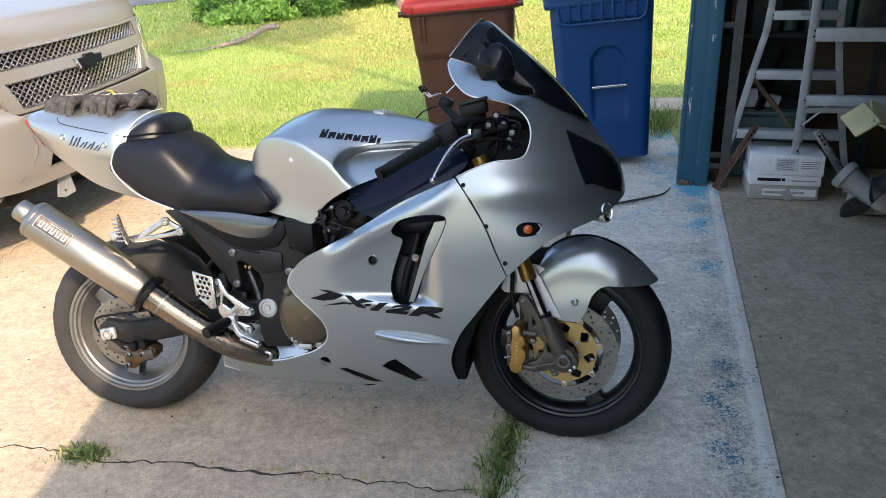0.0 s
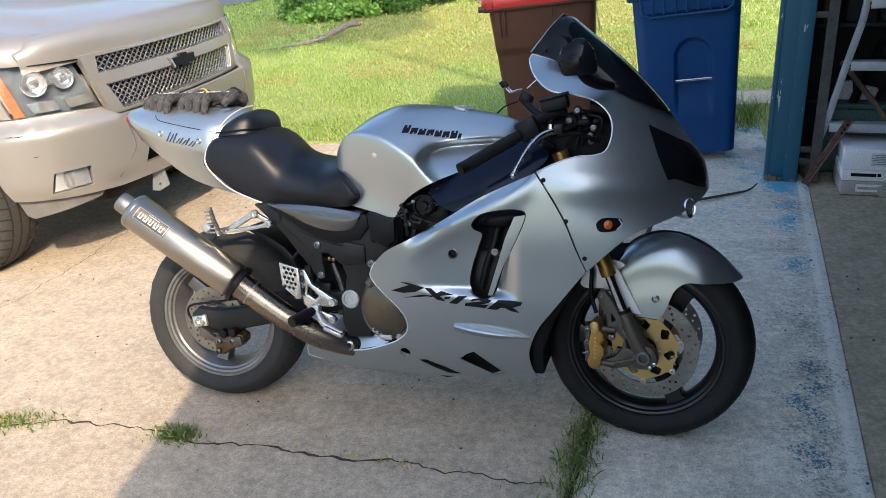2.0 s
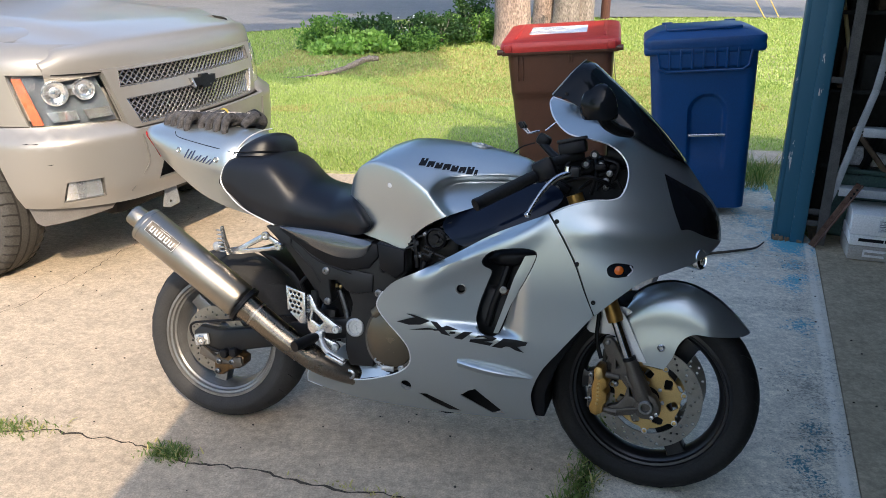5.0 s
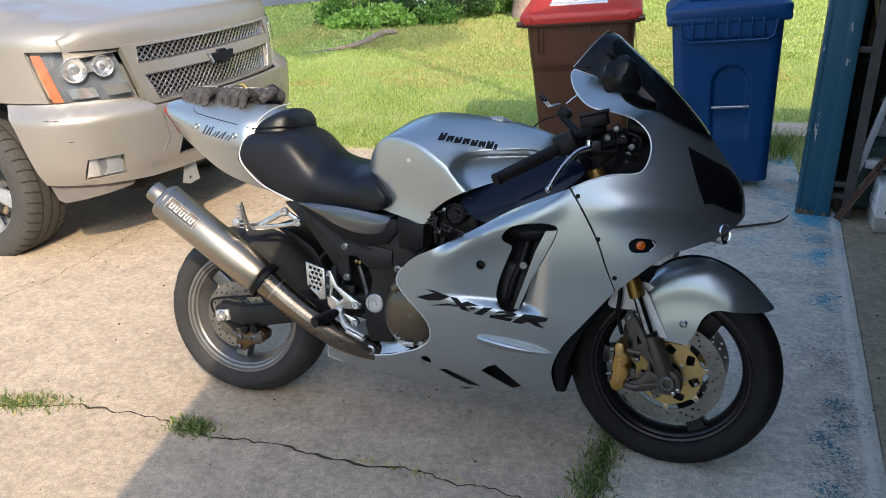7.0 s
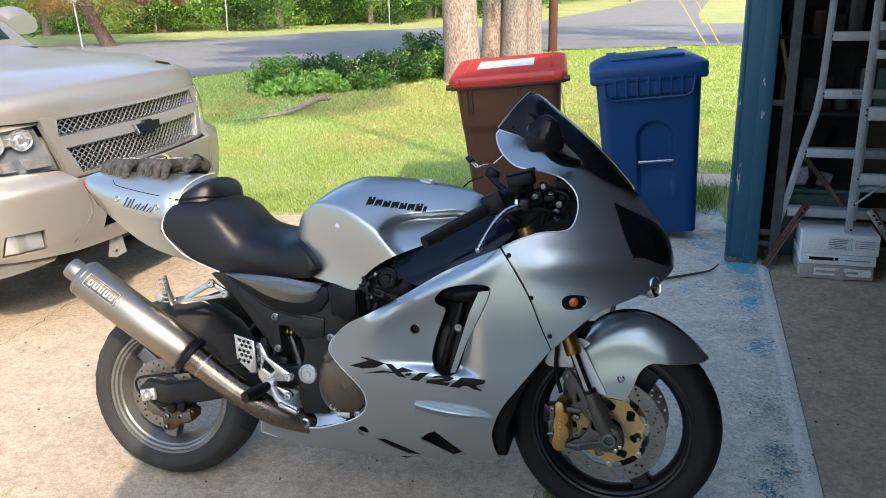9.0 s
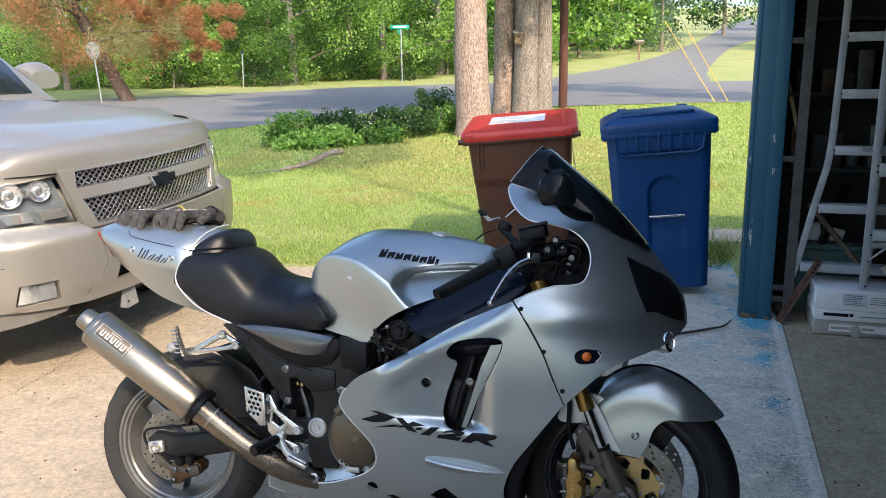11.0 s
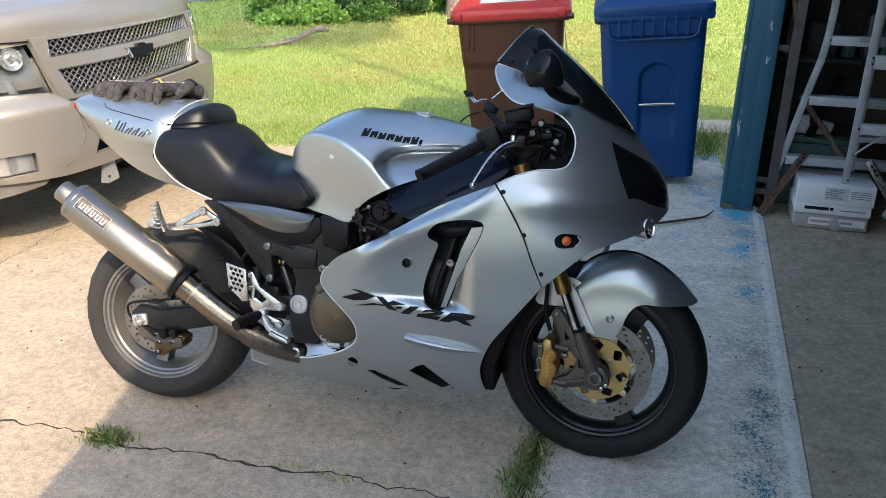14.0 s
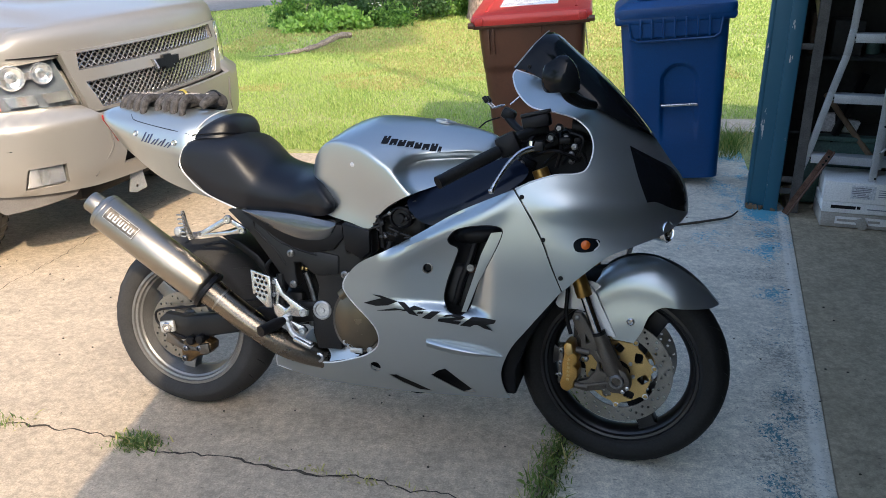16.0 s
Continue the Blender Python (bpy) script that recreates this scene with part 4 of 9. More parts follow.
part("emblem_mark", lathe(B(), [(0.008, 0), (0.007, 0.002), (0.001, 0.003)], axis_y((0.648, -tank_side(0.648, 0.885) + 0.001, 0.885)), 12), SILVER_EDGE, tank)

# tail, seat and pad
A_TOP = curve_of([(-0.276, 1.014), (-0.24, 1.024), (-0.05, 1.024), (0.06, 1.022), (0.12, 1.016), (0.15, 0.985), (0.18, 0.935), (0.26, 0.90)])
A_LOW = curve_of([(-0.276, 0.944), (-0.25, 0.914), (-0.19, 0.868), (-0.06, 0.788), (0.09, 0.742), (0.20, 0.722), (0.26, 0.722)])
A_W = curve_of([(-0.276, 0.074), (-0.24, 0.100), (-0.10, 0.138), (0.03, 0.155), (0.07, 0.156), (0.11, 0.142), (0.15, 0.120), (0.26, 0.110)])


def tail_w(x, t):
    t = min(1.0, max(0.0, t))
    return A_W(x) * min(1.0, (0.45 + 1.1 * t)) * (1 - max(0.0, (t - 0.55) / 0.45) ** 2.6) ** 0.5 if t < 1 else 0.0


def tail_side(x, z):
    return tail_w(x, (z - A_LOW(x)) / (A_TOP(x) - A_LOW(x)))


tail = part("tail_cowl", hull(B(), spread(-0.276, 0.26, 48), A_LOW, A_TOP, tail_w, 22), SILVER, bike, "silver pointed tail cowl", angle=50)
part("tail_light", hull(B(), spread(-0.280, -0.244, 10), lambda x: A_LOW(x) - 0.003, lambda x: A_LOW(x) + 0.006 + 0.040 * smooth(-0.244, -0.270, x), lambda x, t: tail_side(x, A_LOW(x) + (0.006 + 0.040 * smooth(-0.244, -0.270, x)) * t) + 0.002, 8), RED_LENS, tail, "red wrap-around tail light")
cowl_line = [(0.086, 0.946), (0.03, 0.956), (-0.018, 0.963), (-0.08, 0.973), (-0.127, 0.983), (-0.146, 0.998)]
part("seam", tube(B(), [(x, -tail_side(x, z) - 0.0005, z) for x, z in cowl_line], 0.0012, 6, smooth=5), BLACK_PLASTIC, tail)
for bx, bz in ((-0.110, 0.940), (0.040, 0.918)):
    part("bolt", lathe(B(), [(0.010, -0.004), (0.010, 0.001), (0.008, 0.002), (0.0055, 0.0), (0.0045, 0.003), (0.001, 0.003)], axis_y((bx, -tail_side(bx, bz), bz)), 14), ALU, tail)
S_TOP = curve_of([(0.055, 0.87), (0.07, 0.920), (0.10, 0.946), (0.20, 0.955), (0.238, 0.949), (0.303, 0.905), (0.356, 0.875), (0.423, 0.860), (0.478, 0.855), (0.515, 0.850), (0.545, 0.828), (0.570, 0.795), (0.585, 0.765)])
S_LOW = curve_of([(0.055, 0.835), (0.10, 0.808), (0.16, 0.765), (0.23, 0.735), (0.33, 0.722), (0.45, 0.718), (0.54, 0.722), (0.57, 0.732), (0.585, 0.750)])
S_W = curve_of([(0.055, 0.160), (0.09, 0.170), (0.20, 0.178), (0.30, 0.175), (0.42, 0.168), (0.50, 0.174), (0.56, 0.186), (0.585, 0.178)])
seat = part("seat", hull(B(), spread(0.055, 0.585, 52), S_LOW, S_TOP, lambda x, t: S_W(x) * (1 - max(0.0, (t - 0.30) / 0.70) ** (2.2 + 4.0 * smooth(0.33, 0.22, x) + 3.0 * smooth(0.44, 0.53, x))) ** 0.5 * (0.93 + 0.07 * min(1, t * 4)), 20), LEATHER, bike, "black vinyl rider seat", angle=60)
part("trim", tube(B(), [(x, -y, z) for x, y, z in ((0.155, 0.0, 1.024), (0.145, 0.06, 1.015), (0.122, 0.105, 0.990), (0.100, 0.140, 0.948), (0.072, 0.160, 0.895), (0.064, 0.164, 0.850), (0.10, 0.171, 0.808), (0.16, 0.175, 0.766), (0.262, 0.176, 0.728))], 0.0023, 6, smooth=6), SILVER_EDGE, seat, "bright seat edge trim")
P_TOP = curve_of([(0.090, 0.955), (0.105, 0.970), (0.130, 0.990), (0.158, 1.007), (0.182, 1.013), (0.200, 1.004), (0.213, 0.985), (0.222, 0.957)])
P_W = curve_of([(0.090, 0.143), (0.14, 0.141), (0.175, 0.130), (0.205, 0.105), (0.222, 0.06)])
pad = part("seat_bump_pad", hull(B(), spread(0.090, 0.222, 32), curve_of([(0.090, 0.930), (0.16, 0.938), (0.222, 0.942)]), P_TOP, lambda x, t: P_W(x) * (1 - 0.16 * t) * (1 - max(0.0, (t - 0.15) / 0.85) ** 5.0) ** 0.5, 18), LEATHER, bike, "black padded hump behind the seat", angle=60)
part("seam", tube(B(), [(0.098, -0.146, 0.944), (0.14, -0.146, 0.949), (0.176, -0.135, 0.953), (0.206, -0.110, 0.955), (0.221, -0.070, 0.955)], 0.0022, 6, smooth=4), BLACK_PLASTIC, pad)

# frame, engine and covers
FRAME_OUT = [(0.49, 0.618), (0.605, 0.70), (0.615, 0.71), (0.700, 0.692), (0.706, 0.62), (0.66, 0.56), (0.64, 0.50), (0.625, 0.46), (0.60, 0.40), (0.612, 0.305), (0.530, 0.300), (0.514, 0.35), (0.512, 0.40), (0.527, 0.46), (0.532, 0.50), (0.515, 0.545)]
BEAM = [(0.226, 0.722), (0.290, 0.730), (0.36, 0.680), (0.432, 0.637), (0.49, 0.617), (0.60, 0.604), (0.60, 0.545), (0.535, 0.535), (0.512, 0.542), (0.478, 0.572), (0.454, 0.570), (0.458, 0.535), (0.466, 0.505), (0.453, 0.488), (0.436, 0.490), (0.424, 0.505), (0.392, 0.548), (0.35, 0.600), (0.314, 0.644)]
frame_p = part("frame_plate", prism(B(), FRAME_OUT, -0.165, -0.10, None, 0.006), BLACK_SATIN, bike, "black frame plate")
part("frame_plate", prism(B(), FRAME_OUT, 0.10, 0.165, None, 0.006), BLACK_SATIN, bike, "black frame plate")
for s in (-1, 1):
    part("subframe_beam", prism(B(), BEAM, s * 0.171, s * 0.12, None, 0.006), BLACK_SATIN, bike, "black slanting subframe beam")
part("shock_linkage", prism(B(), [(0.40, 0.34), (0.56, 0.34), (0.56, 0.60), (0.44, 0.62), (0.38, 0.56)], -0.07, 0.07, None, 0.01), BLACK_PLASTIC, bike, "dark linkage and shock behind the frame")
part("reservoir_hose", tube(B(), [(0.365, -0.13, 0.50), (0.345, -0.14, 0.54), (0.372, -0.14, 0.570), (0.408, -0.14, 0.560), (0.418, -0.135, 0.52)], 0.007, 8, smooth=6), BLACK_PLASTIC, frame_p)
part("shock_reservoir", tube(B(), [(0.402, -0.145, 0.475), (0.418, -0.15, 0.53)], 0.017, 14), BLACK_PLASTIC, frame_p)
part("link_rod", tube(B(), [(0.47, -0.12, 0.53), (0.50, -0.12, 0.44), (0.49, -0.12, 0.36)], 0.010, 8, smooth=4), BOLT_STEEL, frame_p)
part("cover_panel", prism(B(), [(0.612, 0.705), (0.700, 0.690), (0.702, 0.625), (0.675, 0.600), (0.622, 0.628)], -0.180, -0.164, None, 0.004), BLACK_PLASTIC, frame_p, "dark plastic frame cover")
part("rib", tube(B(), [(0.318, -0.171, 0.690), (0.322, -0.171, 0.668), (0.345, -0.171, 0.645), (0.395, -0.171, 0.603), (0.425, -0.171, 0.560)], 0.0035, 6), BLACK_PLASTIC, frame_p)
part("rib", tube(B(), [(0.345, -0.171, 0.682), (0.395, -0.171, 0.640), (0.455, -0.171, 0.617), (0.53, -0.171, 0.600)], 0.0035, 6, smooth=4), BLACK_PLASTIC, frame_p)
part("lower_seat_cover", hull(B(), spread(0.285, 0.592, 24), curve_of([(0.285, 0.718), (0.341, 0.682), (0.414, 0.643), (0.481, 0.622), (0.54, 0.627), (0.575, 0.652), (0.592, 0.69)]), curve_of([(0.285, 0.728), (0.45, 0.722), (0.592, 0.706)]), lambda x, t: 0.148 + 0.034 * math.sin(math.pi * min(1.0, 0.12 + 0.60 * max(0.0, t))), 16), COVER_GREY, bike, "dark grey metallic cover under the seat", angle=60)
part("inner_fender", prism(B(), [(0.275, 0.718), (0.61, 0.700), (0.616, 0.662), (0.585, 0.622), (0.51, 0.605), (0.45, 0.615), (0.36, 0.662)], -0.174, -0.09, None, 0.006), BLACK_PLASTIC, bike)
for bx, bz in ((0.442, 0.599), (0.451, 0.502), (0.620, 0.547), (0.640, 0.675), (0.632, 0.625)):
    part("bolt", lathe(B(), [(0.012, -0.004), (0.012, 0.003), (0.009, 0.005), (0.005, 0.005), (0.004, 0.001)], axis_y((bx, -0.172, bz)), 16), BOLT_STEEL if bz < 0.61 else BLACK_PLASTIC, frame_p)
piv = part("swingarm_pivot", lathe(B(), [(0.030, -0.01), (0.030, 0.004), (0.026, 0.007), (0.022, 0.007), (0.020, 0.003), (0.009, 0.003), (0.008, 0.007), (0.002, 0.007)], axis_y((0.545, -0.166, 0.427)), 28), ALU_DULL, frame_p, "bright swingarm pivot nut")
engine = part("engine_block", box(B(), (0.83, 0.0, 0.44), (0.42, 0.30, 0.34), None, 0.03, 3), BLACK_SATIN, bike, "dark engine block")
part("throttle_body", box(B(), (0.79, 0.0, 0.70), (0.14, 0.26, 0.12), None, 0.02), BLACK_SATIN, bike)
clutch = part("clutch_cover", lathe(B(), [(0.100, -0.06), (0.100, 0.02), (0.094, 0.030), (0.070, 0.040), (0.030, 0.044), (0.001, 0.045)], axis_y((0.668, -0.148, 0.410)) @ Matrix.Diagonal((0.82, 1.0, 1, 1)), 40), BRONZE, bike, "bronze-brown clutch cover")
part("cover_rim", lathe(B(), [(0.096, 0.024), (0.104, 0.026), (0.106, 0.018), (0.104, 0.008)], axis_y((0.668, -0.148, 0.410)) @ Matrix.Diagonal((0.82, 1.0, 1, 1)), 40), FORK_DARK, clutch)
part("plate", box(B(), (0.668, -0.192, 0.318), (0.040, 0.006, 0.016), None, 0.002), ALU_DULL, clutch)
for bx, bz in ((0.628, 0.335), (0.642, 0.324), (0.706, 0.318)):
    part("bolt", lathe(B(), [(0.010, -0.02), (0.010, 0.012), (0.007, 0.014), (0.004, 0.010)], axis_y((bx, -0.168, bz)), 12), ALU_DULL, clutch)
part("boss", tube(B(), [(0.612, -0.16, 0.478), (0.640, -0.165, 0.505)], 0.024, 12), BRONZE, clutch)
inner = part("inner_cover", shell(B(), loop2([(0.815, 0.775), (0.84, 0.815), (0.92, 0.855), (1.02, 0.895), (1.10, 0.925), (1.16, 0.90), (1.15, 0.865), (1.10, 0.828), (0.98, 0.768), (0.89, 0.725)], 4), lambda x, z: 0.205 - 4.0 * max(0.0, z - 0.72 - 0.40 * (x - 0.88)) ** 2 - 0.1 * max(0.0, x - 0.98), step=0.012), DEEP_BLUE, bike, "glossy dark inner cover beside the tank")
mech = part("carburettor_linkage", lathe(B(), [(0.034, -0.02), (0.034, 0.014), (0.028, 0.018), (0.026, 0.008), (0.014, 0.008), (0.012, 0.02), (0.002, 0.02)], axis_y((0.795, -0.165, 0.735)), 22), BLACK_PLASTIC, bike)
rnd = random.Random(4)
for k in range(22):
    px, pz = 0.775 + rnd.uniform(-0.055, 0.065), 0.725 + rnd.uniform(-0.06, 0.05)
    if rnd.random() < 0.5:
        part("screw", lathe(B(), [(0.006, -0.01), (0.006, 0.006), (0.003, 0.007)], axis_y((px, -0.168 - rnd.random() * 0.02, pz)), 8), (BOLT_STEEL if k % 5 == 0 else BLACK_SATIN), mech)
    else:
        part("link", span(B(), (px - 0.02, -0.17, pz), (px + 0.015, -0.175, pz + rnd.uniform(-0.02, 0.02)), 0.007, 0.007), BLACK_SATIN, mech)
part("hose", tube(B(), [(0.72, -0.165, 0.75), (0.735, -0.17, 0.70), (0.74, -0.165, 0.64)], 0.009, 8, smooth=4), BLACK_PLASTIC, mech)
part("hose", tube(B(), [(0.76, -0.16, 0.66), (0.75, -0.165, 0.61), (0.745, -0.16, 0.56)], 0.011, 8, smooth=4), BLACK_PLASTIC, mech)
part("radiator_shroud", prism(B(), [(1.10, 0.22), (1.16, 0.22), (1.155, 0.30), (1.19, 0.40), (1.26, 0.52), (1.27, 0.60), (1.14, 0.58), (1.10, 0.40)], -0.15, 0.15, None, 0.01), BLACK_PLASTIC, bike, "black inner shroud ahead of the engine")
part("belly_flange", shell(B(), loop2([(0.395, 0.268), (0.47, 0.262), (0.54, 0.256), (0.60, 0.268), (0.66, 0.286), (0.655, 0.318), (0.57, 0.318), (0.50, 0.300), (0.42, 0.282)], 3), lambda x, z: fairing(x, 0.26) - 0.012 - 0.5 * max(0, z - 0.26), step=0.02), SILVER, side, "dull metal flange of the belly panel")
part("flange_bolt", lathe(B(), [(0.016, -0.01), (0.016, 0.002), (0.010, 0.004), (0.006, 0.0), (0.001, 0.0)], axis_y((0.535, -fairing(0.535, 0.265) - 0.002, 0.272)), 18), ALU, side)

# wheels
TYRE = lambda R, w, ri: [(ri, w * 0.40), (ri + 0.012, w * 0.455), (ri + (R - ri) * 0.45, w * 0.5), (R - w * 0.22, w * 0.475), (R - w * 0.12, w * 0.39), (R - w * 0.045, w * 0.26), (R - w * 0.01, w * 0.12), (R, 0.0),
                         (R - w * 0.01, -w * 0.12), (R - w * 0.045, -w * 0.26), (R - w * 0.12, -w * 0.39), (R - w * 0.22, -w * 0.475), (ri + (R - ri) * 0.45, -w * 0.5), (ri + 0.012, -w * 0.455), (ri, -w * 0.40)]


def make_wheel(name, c, R, w, ri, rim_mat, spoke_w, m, turn, label, rubber):
    """A cast three-spoke wheel: the rim with its hub and spokes, and the tyre on it."""
    bm = B()
    mm = axis_y(c)
    rw = w * 0.42
    half = [(ri + 0.004, rw), (ri - 0.005, rw + 0.001), (ri - 0.008, rw - 0.005), (ri - 0.015, rw - 0.007), (ri - 0.018, rw - 0.016), (ri - 0.024, rw - 0.020), (ri - 0.027, rw * 0.55), (ri - 0.034, rw * 0.3)]
    lathe(bm, half + [(ri - 0.036, 0)] + [(r, -h) for r, h in half[::-1]] + [(ri - 0.006, -rw + 0.02), (ri - 0.020, 0), (ri - 0.006, rw - 0.02)], mm, 72, True)
    rim = part(name, bm, rim_mat, bike, label, angle=25)
    bm = B()
    lathe(bm, [(0.022, 0.062), (0.040, 0.060), (0.045, 0.02), (0.045, -0.02), (0.040, -0.060), (0.022, -0.062)], mm, 28, True)
    part("hub", bm, rim_mat, rim)
    for k in range(3):
        a = radians(turn + 120 * k)
        r = Matrix.Translation(c) @ Matrix.Rotation(-a, 4, "Y")
        part("spoke", prism(B(), [(0.030, -0.045), (0.10, -spoke_w * 0.72), (ri - 0.04, -spoke_w * 0.60), (ri - 0.022, -spoke_w * 0.95), (ri - 0.022, spoke_w * 0.95), (ri - 0.04, spoke_w * 0.60), (0.10, spoke_w * 0.72), (0.030, 0.045)], -0.024, 0.024, r, 0.006), rim_mat, rim)
    tb = B()
    lathe(tb, TYRE(R, w, ri), mm, 96, True)
    bmesh.ops.recalc_face_normals(tb, faces=tb.faces)
    ty = part("tyre", tb, rubber, rim, "worn dusty sport tyre", angle=50)
    # dark strips just above the rubber stand for the shade in its grooves
    gb = B()
    n = 26
    for k in range(n):
        for s in (-1, 1):
            pts = []
            for q in range(5):
                t = q / 4
                yy = s * w * (0.07 + 0.33 * t)
                rr = float(np.interp(abs(yy), [0, w * 0.12, w * 0.26, w * 0.39, w * 0.475], [R, R - w * 0.01, R - w * 0.045, R - w * 0.12, R - w * 0.22])) + 0.0006
                a = 2 * math.pi * (k + (0.5 if s > 0 else 0) + 0.55 * t) / n
                pts.append(Vector(c) + Vector((rr * math.cos(a), yy, rr * math.sin(a))))
            for p, q in zip(pts, pts[1:]):
                dv = (q - p).cross(Vector((0, 1, 0))).normalized().cross((q - p).normalized()) * 0.0022
                gb.faces.new([gb.verts.new(v) for v in (p - dv, q - dv, q + dv, p + dv)])
    tagged(part("tread_groove", gb, BLACK_PLASTIC, rim), "fine dark strips on the tyre for its shaded tread grooves", kind="stuff")
    lm = B()
    lathe(lm, [(ri + 0.022, w * 0.462), (ri + 0.024, w * 0.472), (ri + 0.027, w * 0.468)], mm, 72, True)
    part("bead_ring", lm, rubber, rim)
    return rim


def make_disc(parent, c, y, ro, rin, holes, mat, thick=0.005):
    cir = lambda r, n: [(c[0] + r * math.cos(2 * math.pi * k / n), c[2] + r * math.sin(2 * math.pi * k / n)) for k in range(n)]
    hs = [cir(rin, 40)]
    for k in range(holes):
        a = 2 * math.pi * k / holes
        r = rin + (ro - rin) * (0.28, 0.52, 0.78)[k % 3]
        hs.append(circle2(c[0] + r * math.cos(a), c[2] + r * math.sin(a), 0.0042, 8))
    return part("brake_disc", prism(B(), cir(ro, 72), y, y + thick, None, 0, hs), mat, parent, "drilled steel brake disc", angle=30)


RC, FC = (0.013, 0.0, 0.3005), (1.457, 0.0, 0.308)
rear = make_wheel("rear_wheel", RC, 0.2985, 0.186, 0.209, RIM, 0.038, None, 20, "grey cast rear wheel", RUBBER_DUSTY)
front = make_wheel("front_wheel", FC, 0.311, 0.122, 0.236, RIM_DARK, 0.044, STEER, 58, "dark cast front wheel", RUBBER)
make_disc(rear, RC, -0.098, 0.116, 0.072, 36, STEEL)
for s in (-1, 1):
    y = s * 0.066
    make_disc(front, FC, y - 0.0025, 0.158, 0.114, 63, STEEL)
    lobe = lambda a: 0.096 + 0.018 * abs(math.cos(3.5 * (a - radians(65)))) ** 20
    cir = [(FC[0] + lobe(a) * math.cos(a), FC[2] + lobe(a) * math.sin(a)) for a in (2 * math.pi * k / 120 for k in range(120))]
    hs = [circle2(FC[0], FC[2], 0.036, 24)]
    for k in range(7):
        a = radians(39.5) + 2 * math.pi * k / 7
        q = [(0.059, -0.10), (0.060, 0.04), (0.076, 0.23), (0.082, 0.24), (0.092, 0.09), (0.092, 0.02), (0.079, -0.20), (0.074, -0.20)]
        hs.append([(FC[0] + r * math.cos(a + b), FC[2] + r * math.sin(a + b)) for r, b in q])
    part("disc_carrier", prism(B(), cir, y - 0.004, y + 0.003, None, 0, hs), GOLD_PALE, front, "gold brake disc carrier", angle=30)
    for k in range(7):
        a = radians(65) + 2 * math.pi * k / 7
        part("disc_button", lathe(B(), [(0.009, -0.004), (0.009, 0.005), (0.006, 0.006), (0.005, 0.001), (0.001, 0.001)], axis_y((FC[0] + 0.107 * math.cos(a), y, FC[2] + 0.107 * math.sin(a))), 12), ALU_DULL, front)
        b = a - radians(24)
        part("carrier_bolt", lathe(B(), [(0.006, -0.004), (0.006, 0.005), (0.003, 0.006), (0.002, 0.003)], axis_y((FC[0] + 0.046 * math.cos(b), y - 0.003, FC[2] + 0.046 * math.sin(b))), 8), ALU_DULL, front)

